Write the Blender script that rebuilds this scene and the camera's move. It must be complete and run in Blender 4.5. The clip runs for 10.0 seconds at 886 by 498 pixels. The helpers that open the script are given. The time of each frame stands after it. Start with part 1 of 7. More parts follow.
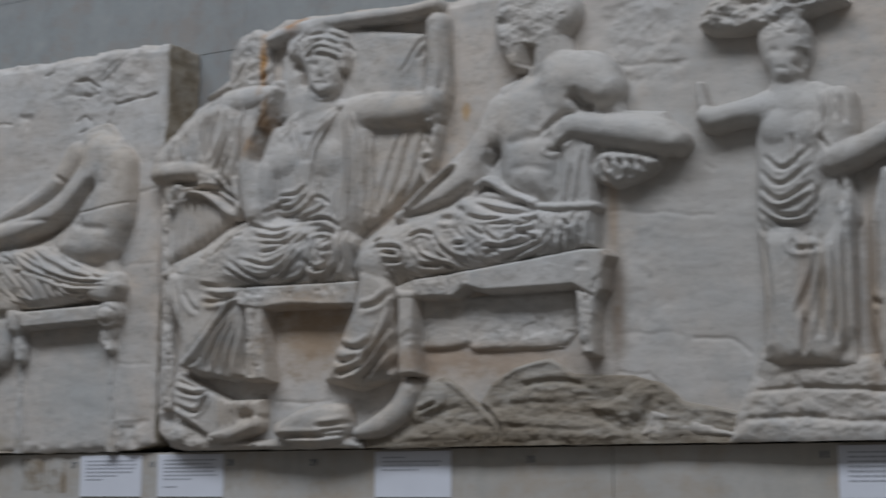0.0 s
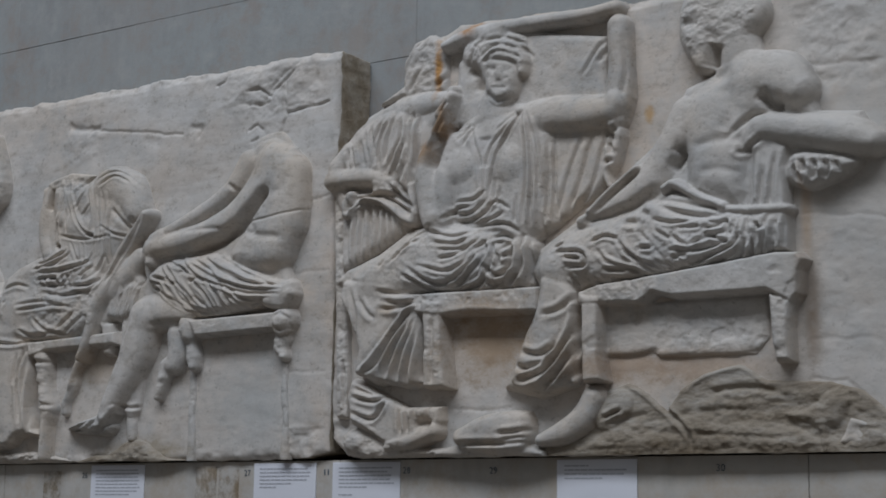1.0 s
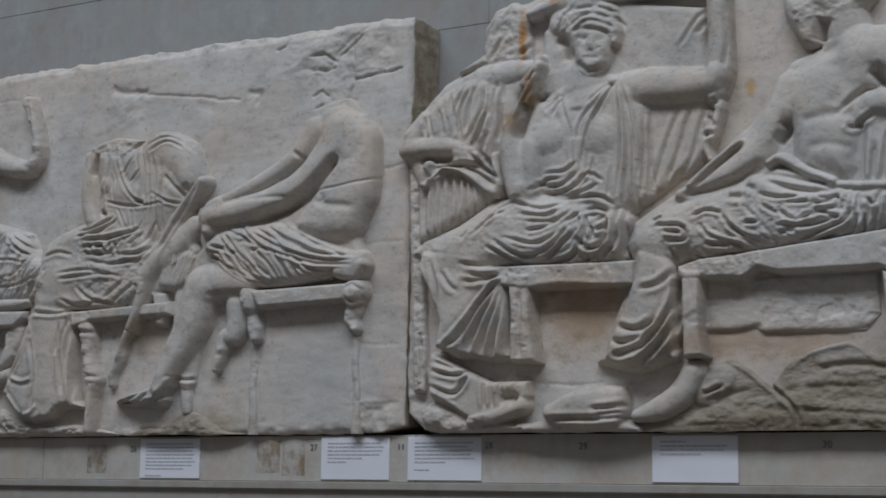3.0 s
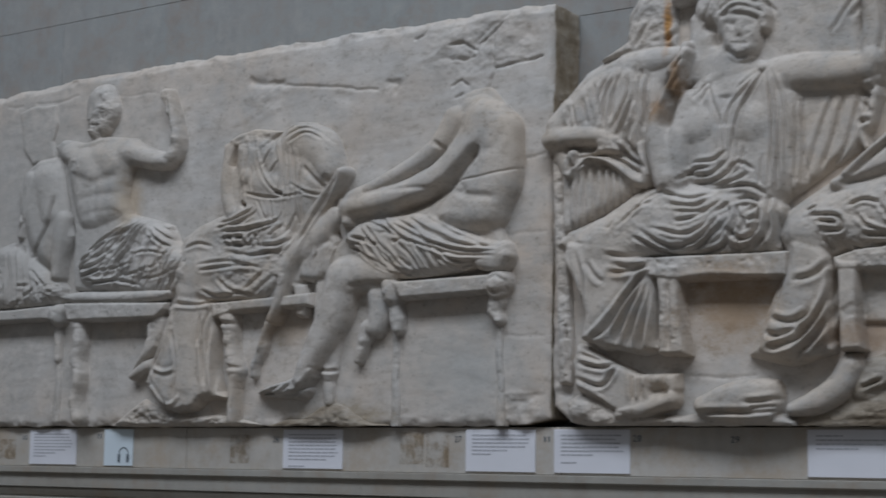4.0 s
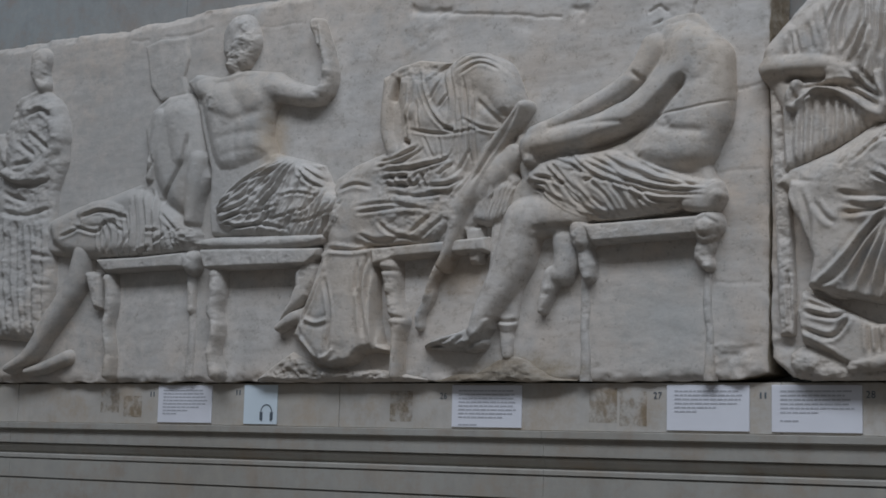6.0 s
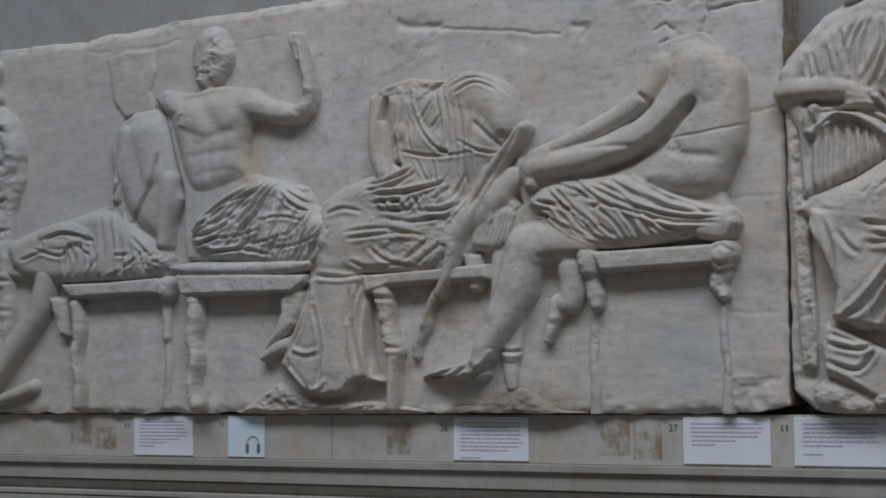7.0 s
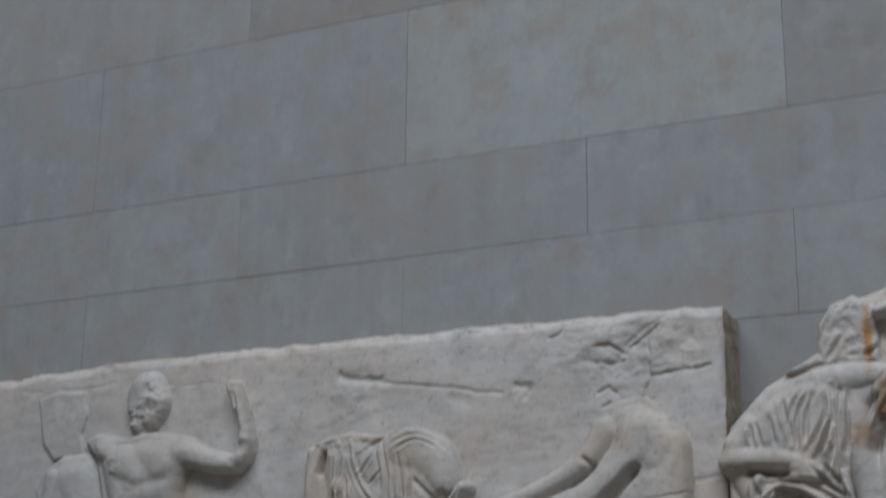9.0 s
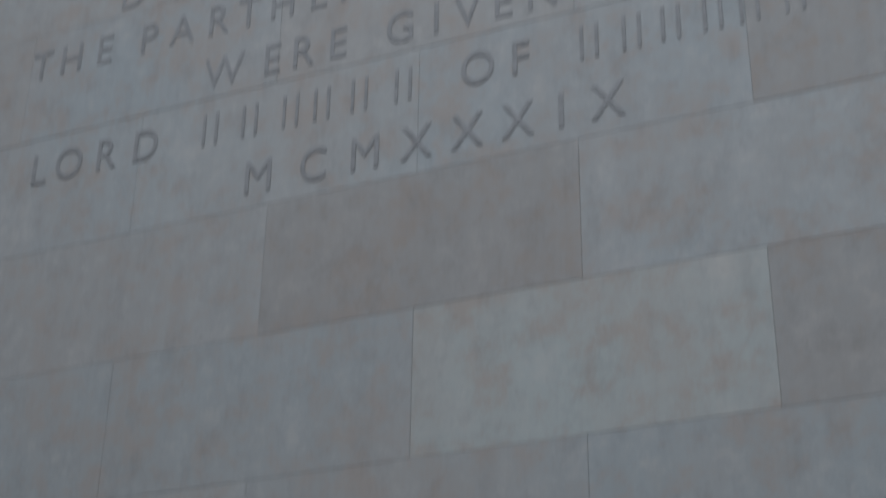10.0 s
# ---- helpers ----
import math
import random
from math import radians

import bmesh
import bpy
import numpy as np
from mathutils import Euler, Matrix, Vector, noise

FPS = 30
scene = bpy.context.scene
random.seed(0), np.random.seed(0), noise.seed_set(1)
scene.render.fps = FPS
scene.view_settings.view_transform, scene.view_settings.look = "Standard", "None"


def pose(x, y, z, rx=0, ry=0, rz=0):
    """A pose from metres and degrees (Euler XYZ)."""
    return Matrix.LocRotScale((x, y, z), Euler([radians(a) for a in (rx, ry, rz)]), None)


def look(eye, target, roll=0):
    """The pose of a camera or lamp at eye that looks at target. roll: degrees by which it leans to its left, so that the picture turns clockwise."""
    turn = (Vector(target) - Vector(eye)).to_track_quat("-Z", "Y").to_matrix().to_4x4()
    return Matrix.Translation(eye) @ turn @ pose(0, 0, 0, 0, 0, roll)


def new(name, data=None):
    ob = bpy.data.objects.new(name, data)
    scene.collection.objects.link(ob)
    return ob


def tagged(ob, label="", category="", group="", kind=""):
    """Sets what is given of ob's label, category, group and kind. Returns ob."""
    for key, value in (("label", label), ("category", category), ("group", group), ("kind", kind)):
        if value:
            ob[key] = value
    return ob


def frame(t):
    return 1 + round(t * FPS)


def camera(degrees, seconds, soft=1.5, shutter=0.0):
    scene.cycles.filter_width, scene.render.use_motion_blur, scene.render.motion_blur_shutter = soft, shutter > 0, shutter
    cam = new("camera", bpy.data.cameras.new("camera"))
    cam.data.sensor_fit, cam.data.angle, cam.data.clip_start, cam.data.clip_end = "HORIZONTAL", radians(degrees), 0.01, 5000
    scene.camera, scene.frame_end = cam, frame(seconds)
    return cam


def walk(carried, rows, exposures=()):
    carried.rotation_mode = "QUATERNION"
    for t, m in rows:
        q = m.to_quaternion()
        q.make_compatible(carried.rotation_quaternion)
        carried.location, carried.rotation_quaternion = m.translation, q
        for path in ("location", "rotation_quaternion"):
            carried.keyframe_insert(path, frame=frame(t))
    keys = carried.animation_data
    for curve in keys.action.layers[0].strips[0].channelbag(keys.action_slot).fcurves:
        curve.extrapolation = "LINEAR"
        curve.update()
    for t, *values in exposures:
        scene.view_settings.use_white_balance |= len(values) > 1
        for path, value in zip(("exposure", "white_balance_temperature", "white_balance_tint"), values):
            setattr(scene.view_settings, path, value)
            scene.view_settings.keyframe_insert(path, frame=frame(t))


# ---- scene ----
cam = camera(31.9, 10.0, soft=1.7, shutter=0.5)
PATH = [
    (0, (2.479, -3.056, 1.299), (1.529, -1.325, 1.614), 0.1),
    (0.5, (2.401, -3.115, 1.309), (1.352, -1.441, 1.624), 0.2),
    (1, (2.312, -3.097, 1.26), (1.244, -1.442, 1.606), 0.7),
    (1.5, (2.223, -3.092, 1.257), (1.201, -1.403, 1.579), 0.8),
    (2, (2.115, -3.11, 1.242), (1.104, -1.416, 1.573), 1.3),
    (2.2, (2.075, -3.153, 1.252), (1.086, -1.442, 1.561), 0.8),
    (3.3, (1.856, -3.287, 1.272), (0.9, -1.559, 1.585), 0.8),
    (3.5, (1.843, -3.299, 1.29), (0.864, -1.582, 1.593), 0.7),
    (4, (1.799, -3.292, 1.315), (0.725, -1.628, 1.589), 0.8),
    (4.5, (1.71, -3.246, 1.271), (0.594, -1.614, 1.576), 0.9),
    (5, (1.558, -3.198, 1.252), (0.392, -1.6, 1.543), 2.0),
    (5.5, (1.395, -3.18, 1.193), (0.207, -1.598, 1.488), 3.0),
    (5.7, (1.323, -3.212, 1.204), (0.19, -1.588, 1.485), 2.6),
    (6.8, (0.971, -3.316, 1.425), (-0.016, -1.587, 1.62), -0.3),
    (7, (0.925, -3.301, 1.46), (-0.019, -1.547, 1.643), -0.4),
    (7.5, (0.846, -3.304, 1.416), (-0.031, -1.521, 1.641), -0.2),
    (8, (0.854, -3.257, 1.538), (-0.026, -1.476, 1.769), -1.0),
    (8.5, (0.871, -3.266, 1.545), (0.009, -1.51, 1.961), 0.2),
    (9, (0.869, -3.303, 1.562), (0.051, -1.573, 2.143), 0.6),
    (9.5, (0.837, -3.382, 1.603), (0.058, -1.681, 2.309), 0.9),
    (10, (0.827, -3.467, 1.533), (0.104, -1.846, 2.455), 0.9),
]
walk(cam, [(t, look(eye, target, roll)) for t, eye, target, roll in PATH])

# ---- light: grey daylight through the long roof light of the gallery ----
world = bpy.data.worlds.new("world")
scene.world = world
world.use_nodes = True
wn = world.node_tree.nodes
sky = wn.new("ShaderNodeTexSky")
sky.sky_type, sky.sun_disc, sky.sun_elevation, sky.sun_rotation = "NISHITA", False, radians(38), radians(160)
world.node_tree.links.new(sky.outputs[0], wn["Background"].inputs[0])
wn["Background"].inputs[1].default_value = 0.1


def roof_lamp(name, x, y, z, sx, sy, watts, colour):
    data = bpy.data.lights.new(name, "AREA")
    data.shape, data.size, data.size_y, data.energy, data.color = "RECTANGLE", sx, sy, watts, colour
    ob = new(name, data)
    ob.location = (x, y, z)
    return tagged(ob, "grey daylight falling through the roof light", "daylight")


roof_lamp("roof_light_daylight", 1.0, -4.6, 8.28, 9.6, 2.4, 664, (0.805, 0.885, 1.0))
scene.view_settings.exposure = 0.0

# ---- materials ----


def shader(name, rough=0.8, spec=0.3):
    m = bpy.data.materials.new(name)
    m.use_nodes = True
    n, l = m.node_tree.nodes, m.node_tree.links
    b = n["Principled BSDF"]
    b.inputs["Roughness"].default_value = rough
    b.inputs["Specular IOR Level"].default_value = spec
    return m, n, l, b


def ramp(n, l, src, stops):
    r = n.new("ShaderNodeValToRGB")
    el = r.color_ramp.elements
    while len(el) < len(stops):
        el.new(0.5)
    for e, (p, c) in zip(el, stops):
        e.position, e.color = p, (*c, 1)
    l.new(src, r.inputs[0])
    return r.outputs[0]


def fuzz(n, l, scale, detail=6, rough=0.6, stretch=(1, 1, 1), w=0.0):
    tc = n.new("ShaderNodeNewGeometry")
    mp = n.new("ShaderNodeMapping")
    mp.inputs["Scale"].default_value = stretch
    mp.inputs["Location"].default_value = (w, w * 0.7, w * 1.3)
    l.new(tc.outputs["Position"], mp.inputs[0])
    t = n.new("ShaderNodeTexNoise")
    t.inputs["Scale"].default_value, t.inputs["Detail"].default_value, t.inputs["Roughness"].default_value = scale, detail, rough
    l.new(mp.outputs[0], t.inputs[0])
    return t.outputs[0]


def mix(n, l, fac, a, b, mode="MIX"):
    m = n.new("ShaderNodeMix")
    m.data_type, m.blend_type = "RGBA", mode
    for sock, v in ((m.inputs["Factor"], fac), (m.inputs[6], a), (m.inputs[7], b)):
        if isinstance(v, (int, float)):
            sock.default_value = v
        elif isinstance(v, tuple):
            sock.default_value = (*v, 1)
        else:
            l.new(v, sock)
    return m.outputs[2]


def bump(n, l, b, height, strength, dist):
    k = n.new("ShaderNodeBump")
    k.inputs["Strength"].default_value, k.inputs["Distance"].default_value = strength, dist
    l.new(height, k.inputs["Height"])
    old = b.inputs["Normal"].links
    if old:
        l.new(old[0].from_socket, k.inputs["Normal"])
    l.new(k.outputs[0], b.inputs["Normal"])


STAINS_AND_TONES = [  # rusty and brown stains, browner hollows, darker grey areas: centre (x, z), reach (x, z), colour, strength
    # the first two turn the hollows under stool and throne browner
    ((0.468, 1.676), (0.12, 0.10), (0.36, 0.24, 0.14), 0.75),
    ((0.83, 1.6), (0.16, 0.035), (0.40, 0.28, 0.19), 0.7),
    ((1.235, 1.7), (0.022, 0.14), (0.20, 0.12, 0.06), 0.9),
    ((1.228, 1.9), (0.014, 0.09), (0.45, 0.25, 0.10), 0.8),
    ((0.32, 2.345), (0.012, 0.075), (0.42, 0.21, 0.06), 0.95),
    ((0.352, 2.205), (0.022, 0.06), (0.24, 0.13, 0.05), 0.8),
    ((0.304, 2.138), (0.03, 0.035), (0.34, 0.19, 0.08), 0.7),
    ((0.413, 2.432), (0.025, 0.03), (0.42, 0.20, 0.07), 0.9),
    ((0.872, 2.165), (0.012, 0.022), (0.48, 0.29, 0.12), 0.8),
    ((1.013, 1.587), (0.16, 0.04), (0.42, 0.30, 0.21), 0.6),
    ((1.648, 1.706), (0.02, 0.12), (0.34, 0.22, 0.13), 0.7),
    ((1.775, 1.71), (0.02, 0.22), (0.30, 0.19, 0.10), 0.8),
    ((-1.683, 1.909), (0.035, 0.10), (0.36, 0.25, 0.15), 0.7),
    ((-0.803, 1.669), (0.10, 0.06), (0.42, 0.31, 0.21), 0.5),
    # greyer tone over the seated woman's head
    ((0.515, 2.33), (0.055, 0.06), (0.43, 0.40, 0.36), 0.55),
    ((1.005, 2.25), (0.03, 0.03), (0.34, 0.27, 0.2), 0.6),
    ((1.077, 2.38), (0.08, 0.07), (0.45, 0.41, 0.36), 0.5),
    ((1.684, 1.70), (0.012, 0.1), (0.36, 0.25, 0.15), 0.6),
    ((1.564, 1.75), (0.012, 0.12), (0.38, 0.27, 0.17), 0.6),
    ((0.2, 1.76), (0.03, 0.02), (0.38, 0.29, 0.2), 0.5),
    ((1.15, 1.5), (0.2, 0.05), (0.40, 0.31, 0.22), 0.5),
    # four broad patches of darker grey: left end, far left, right, under a stool
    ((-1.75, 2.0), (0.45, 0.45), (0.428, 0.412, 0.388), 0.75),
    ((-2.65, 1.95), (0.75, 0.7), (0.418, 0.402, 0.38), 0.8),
    ((1.45, 1.95), (0.42, 0.5), (0.48, 0.458, 0.425), 0.6),
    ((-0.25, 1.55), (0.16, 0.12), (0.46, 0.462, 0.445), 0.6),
    ((-0.62, 1.43), (0.16, 0.04), (0.36, 0.29, 0.20), 0.7),
    ((-1.393, 2.054), (0.04, 0.10), (0.46, 0.36, 0.25), 0.6),
]


def marble(name, pale, warm, grey, seed, relief=1.0):
    """Weathered antique marble: pale skin, warm patina clouds, grey soiling, pits, rust and brown stains, placed
    patches of darker grey.
    """
    m, n, l, b = shader(name, 0.78, 0.2)
    big = fuzz(n, l, 1.7, 5, 0.6, w=seed)
    mid = fuzz(n, l, 8, 8, 0.68, w=seed + 3)
    fine = fuzz(n, l, 70, 6, 0.7, w=seed + 5)
    grain = fuzz(n, l, 26, 8, 0.75, (1, 1, 1.3), w=seed + 7)
    streak = fuzz(n, l, 4.5, 7, 0.65, (0.5, 0.5, 2.6), w=seed + 9)
    c = mix(n, l, ramp(n, l, big, [(0.38, (0, 0, 0)), (0.6, (1, 1, 1))]), pale, warm)
    c = mix(n, l, ramp(n, l, mid, [(0.44, (0, 0, 0)), (0.66, (1, 1, 1))]), c, tuple(v * 0.94 for v in grey))
    c = mix(n, l, ramp(n, l, streak, [(0.5, (0, 0, 0)), (0.75, (0.6, 0.6, 0.6))]), c, tuple(v * 0.74 for v in warm))
    c = mix(n, l, 0.85, c, ramp(n, l, grain, [(0.28, (0.62, 0.58, 0.53)), (0.46, (0.97, 0.96, 0.95)), (0.7, (1.06, 1.06, 1.07))]), "MULTIPLY")
    c = mix(n, l, 0.75, c, ramp(n, l, fine, [(0.28, (0.5, 0.46, 0.42)), (0.42, (1, 1, 1))]), "MULTIPLY")
    geo = n.new("ShaderNodeNewGeometry")
    for (x, z), (rx, rz), colour, most in STAINS_AND_TONES:
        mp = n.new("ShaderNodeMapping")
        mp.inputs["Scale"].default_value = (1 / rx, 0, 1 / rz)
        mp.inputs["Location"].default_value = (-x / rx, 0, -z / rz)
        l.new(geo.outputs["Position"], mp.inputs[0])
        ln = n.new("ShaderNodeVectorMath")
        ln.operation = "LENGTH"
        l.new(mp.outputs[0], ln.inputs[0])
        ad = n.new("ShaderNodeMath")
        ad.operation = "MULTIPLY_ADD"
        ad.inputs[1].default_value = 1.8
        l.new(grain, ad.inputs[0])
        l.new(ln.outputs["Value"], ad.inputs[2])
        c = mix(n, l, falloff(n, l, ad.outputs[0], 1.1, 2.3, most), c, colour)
    l.new(c, b.inputs["Base Color"])
    bump(n, l, b, mid, 0.3 * relief, 0.010)
    bump(n, l, b, grain, 0.45 * relief, 0.006)
    bump(n, l, b, fine, 0.6 * relief, 0.003)
    return m


def falloff(n, l, src, near, far, most):
    r = n.new("ShaderNodeMapRange")
    r.interpolation_type = "SMOOTHSTEP"
    for i, v in enumerate((near, far, most, 0.0)):
        r.inputs[i + 1].default_value = v
    l.new(src, r.inputs[0])
    return r.outputs[0]


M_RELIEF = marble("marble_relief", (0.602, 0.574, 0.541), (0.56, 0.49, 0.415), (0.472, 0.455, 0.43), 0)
M_PANEL = marble("marble_panel", (0.592, 0.564, 0.53), (0.585, 0.50, 0.42), (0.51, 0.488, 0.458), 2, 0.5)


def broken_stone():
    m, n, l, b = shader("broken_brown_marble", 0.9, 0.15)
    a = fuzz(n, l, 14, 8, 0.7)
    f = fuzz(n, l, 60, 6, 0.7, w=4)
    c = ramp(n, l, a, [(0.28, (0.20, 0.155, 0.11)), (0.46, (0.34, 0.285, 0.215)), (0.68, (0.48, 0.43, 0.365))])
    l.new(c, b.inputs["Base Color"])
    bump(n, l, b, a, 0.7, 0.02)
    bump(n, l, b, f, 0.5, 0.006)
    return m


M_BROKEN = broken_stone()


def worn_base():
    """Broken marble at the slab's foot: pale weathered stone with brown crust in clouds."""
    m, n, l, b = shader("worn_brown_base", 0.9, 0.15)
    a = fuzz(n, l, 5, 8, 0.72, (0.6, 1, 1.8), w=8)
    g = fuzz(n, l, 24, 8, 0.72, (0.7, 1, 1.5))
    f = fuzz(n, l, 70, 6, 0.7, w=4)
    c = ramp(n, l, a, [(0.36, (0.21, 0.165, 0.115)), (0.48, (0.34, 0.29, 0.23)), (0.64, (0.47, 0.43, 0.38))])
    c = mix(n, l, 0.8, c, ramp(n, l, g, [(0.3, (0.62, 0.58, 0.53)), (0.5, (1, 1, 1))]), "MULTIPLY")
    l.new(c, b.inputs["Base Color"])
    bump(n, l, b, g, 0.7, 0.012)
    bump(n, l, b, f, 0.5, 0.005)
    return m


M_BASE = worn_base()


def limestone(name, tints, vein, seed, per_object=True):
    """Sawn limestone: each block its own tint, rusty blotches, faint vertical saw drag and specks."""
    m, n, l, b = shader(name, 0.85, 0.2)
    big = fuzz(n, l, 1.5, 5, 0.62, w=seed)
    blot = fuzz(n, l, 8, 9, 0.76, w=seed + 1)
    mid = fuzz(n, l, 14, 8, 0.72, (1, 1, 0.6), w=seed + 2)
    drag = fuzz(n, l, 18, 5, 0.6, (1, 1, 0.05), w=seed + 4)
    fine = fuzz(n, l, 120, 4, 0.7, w=seed + 6)
    if per_object:
        info = n.new("ShaderNodeObjectInfo")
        c = ramp(n, l, info.outputs["Random"], tints)
    else:
        c = ramp(n, l, big, tints)
    c = mix(n, l, ramp(n, l, big, [(0.38, (0, 0, 0)), (0.66, (0.65, 0.65, 0.65))]), c, vein)
    c = mix(n, l, ramp(n, l, blot, [(0.48, (0, 0, 0)), (0.62, (0.8, 0.8, 0.8))]), c, tuple(v * f for v, f in zip(vein, (1.0, 0.93, 0.885))))
    c = mix(n, l, ramp(n, l, blot, [(0.30, (0.6, 0.6, 0.6)), (0.46, (0, 0, 0))]), c, tuple(min(1, v * 1.28) for v in vein))
    c = mix(n, l, 0.6, c, ramp(n, l, mid, [(0.25, (0.74, 0.73, 0.72)), (0.5, (1, 1, 1)), (0.8, (1.0, 0.95, 0.9))]), "MULTIPLY")
    c = mix(n, l, 0.3, c, ramp(n, l, drag, [(0.3, (0.82, 0.82, 0.82)), (0.6, (1, 1, 1))]), "MULTIPLY")
    l.new(c, b.inputs["Base Color"])
    bump(n, l, b, blot, 0.25, 0.006)
    bump(n, l, b, mid, 0.3, 0.005)
    bump(n, l, b, fine, 0.3, 0.0015)
    return m


M_WALL = limestone("limestone_wall", [(0.0, (0.296, 0.319, 0.321)), (0.3, (0.312, 0.312, 0.302)), (0.6, (0.304, 0.328, 0.332)), (1.0, (0.326, 0.338, 0.332))], (0.318, 0.304, 0.288), 0)
M_WALL_BROWN = limestone("brownish_limestone", [(0.0, (0.282, 0.284, 0.277)), (1.0, (0.29, 0.288, 0.278))], (0.292, 0.275, 0.258), 5)
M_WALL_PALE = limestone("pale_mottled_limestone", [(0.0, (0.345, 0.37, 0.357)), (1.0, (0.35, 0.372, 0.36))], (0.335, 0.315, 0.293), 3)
M_BAND = limestone("limestone_band", [(0.3, (0.52, 0.49, 0.45)), (0.7, (0.45, 0.43, 0.40))], (0.44, 0.395, 0.33), 7, False)
M_LEDGE = limestone("limestone_ledge", [(0.3, (0.40, 0.385, 0.35)), (0.7, (0.34, 0.33, 0.305))], (0.345, 0.315, 0.27), 11, False)


def plain(name, colour, rough=0.7, spec=0.3, grain=0.06, scale=40):
    m, n, l, b = shader(name, rough, spec)
    f = fuzz(n, l, scale, 5, 0.6)
    c = ramp(n, l, f, [(0.3, tuple(v * (1 - grain) for v in colour)), (0.7, tuple(min(1, v * (1 + grain)) for v in colour))])
    l.new(c, b.inputs["Base Color"])
    return m


M_CARD = plain("white_card", (0.74, 0.74, 0.78), 0.55, 0.3, 0.03, 8)
M_CARD_BLUE = plain("pale_blue_card", (0.66, 0.74, 0.79), 0.5, 0.3, 0.03, 8)
M_INK = plain("grey_print", (0.44, 0.44, 0.47), 0.7)
M_DARK_INK = plain("dark_print", (0.10, 0.12, 0.14), 0.7)
M_CUT = plain("cut_letter", (0.235, 0.235, 0.235), 0.9, 0.1, 0.15)
M_MORTAR = plain("mortar", (0.34, 0.34, 0.335), 0.95, 0.1, 0.15)
M_PLASTER = plain("plaster", (0.22, 0.215, 0.205), 0.9, 0.1, 0.05, 3)
M_FLOOR = plain("stone_floor", (0.18, 0.16, 0.14), 0.6, 0.3, 0.12, 2)


def stain_material(name, dark, light, cover, most=0.8, scale=26):
    """A discolouration with ragged, thinning edges."""
    m, n, l, b = shader(name, 0.85, 0.15)
    f = fuzz(n, l, scale * 1.8, 6, 0.7)
    l.new(ramp(n, l, f, [(0.3, dark), (0.7, light)]), b.inputs["Base Color"])
    g = fuzz(n, l, scale, 5, 0.7, w=3)
    l.new(ramp(n, l, g, [(cover, (0, 0, 0)), (cover + 0.2, (most, most, most))]), b.inputs["Alpha"])
    return m


M_GLUE = stain_material("glue_residue", (0.25, 0.17, 0.085), (0.36, 0.25, 0.13), 0.42, 0.5)

# ---- mesh helpers ----


def empty(name, label, category, group="", kind=""):
    return tagged(new(name), label, category, group, kind)


def part(name, bm, material, parent=None, label="", smooth=False):
    me = bpy.data.meshes.new(name)
    bm.to_mesh(me)
    bm.free()
    me.materials.append(material)
    if smooth:
        me.polygons.foreach_set("use_smooth", [True] * len(me.polygons))
    ob = new(name, me)
    ob.parent = parent
    return tagged(ob, label)


def box_bm(x0, x1, y0, y1, z0, z1, bevel=0.0, seg=1):
    bm = bmesh.new()
    bmesh.ops.create_cube(bm, size=1, matrix=Matrix.Translation(((x0 + x1) / 2, (y0 + y1) / 2, (z0 + z1) / 2)) @ Matrix.Diagonal((x1 - x0, y1 - y0, z1 - z0, 1)))
    if bevel:
        bmesh.ops.bevel(bm, geom=bm.edges[:], offset=bevel, segments=seg, affect="EDGES")
    return bm


def grid_mesh(name, verts, faces, material, parent=None, label="", second=None, flags=None):
    me = bpy.data.meshes.new(name)
    me.from_pydata(verts.tolist() if hasattr(verts, "tolist") else verts, [], faces.tolist() if hasattr(faces, "tolist") else faces)
    me.materials.append(material)
    if second:
        me.materials.append(second)
        me.polygons.foreach_set("material_index", flags)
    me.polygons.foreach_set("use_smooth", [True] * len(me.polygons))
    ob = new(name, me)
    ob.parent = parent
    return tagged(ob, label)


def lattice(seed):
    return np.random.RandomState(seed).rand(64, 64)


def rough2(x, z, scale, seed, octaves=4):
    """Smooth value noise over the plane, -1 to 1."""
    out, amp, tot = np.zeros_like(x, dtype=float), 1.0, 0.0
    for o in range(octaves):
        g = lattice(seed + o)
        u, v = x * scale * 2 ** o + 31.7, z * scale * 2 ** o + 17.3
        i, j = np.floor(u).astype(int), np.floor(v).astype(int)
        fu, fv = u - i, v - j
        fu, fv = fu * fu * (3 - 2 * fu), fv * fv * (3 - 2 * fv)
        a, b_ = g[i % 64, j % 64], g[(i + 1) % 64, j % 64]
        c, d = g[i % 64, (j + 1) % 64], g[(i + 1) % 64, (j + 1) % 64]
        out += amp * ((a * (1 - fu) + b_ * fu) * (1 - fv) + (c * (1 - fu) + d * fu) * fv)
        tot += amp
        amp *= 0.55
    return out / tot * 2 - 1


def along(x, knots):
    """Piecewise-linear height of an edge at x."""
    return np.interp(x, [k[0] for k in knots], [k[1] for k in knots])


Y0 = -0.02          # face of the slabs' ground
WALL_Y = 0.12       # face of the ashlar wall behind


def curve(pts, n):
    """n + 1 points evenly along a smooth curve through pts."""
    p = [np.array(q[:2], float) for q in pts]
    p = [2 * p[0] - p[1]] + p + [2 * p[-1] - p[-2]]
    out = []
    for i in range(n + 1):
        u = i / n * (len(p) - 3)
        k = min(int(u), len(p) - 4)
        t = u - k
        a, b, c, d = p[k:k + 4]
        out.append(0.5 * (2 * b + (c - a) * t + (2 * a - 5 * b + 4 * c - d) * t * t + (3 * b - a - 3 * c + d) * t ** 3))
    return out


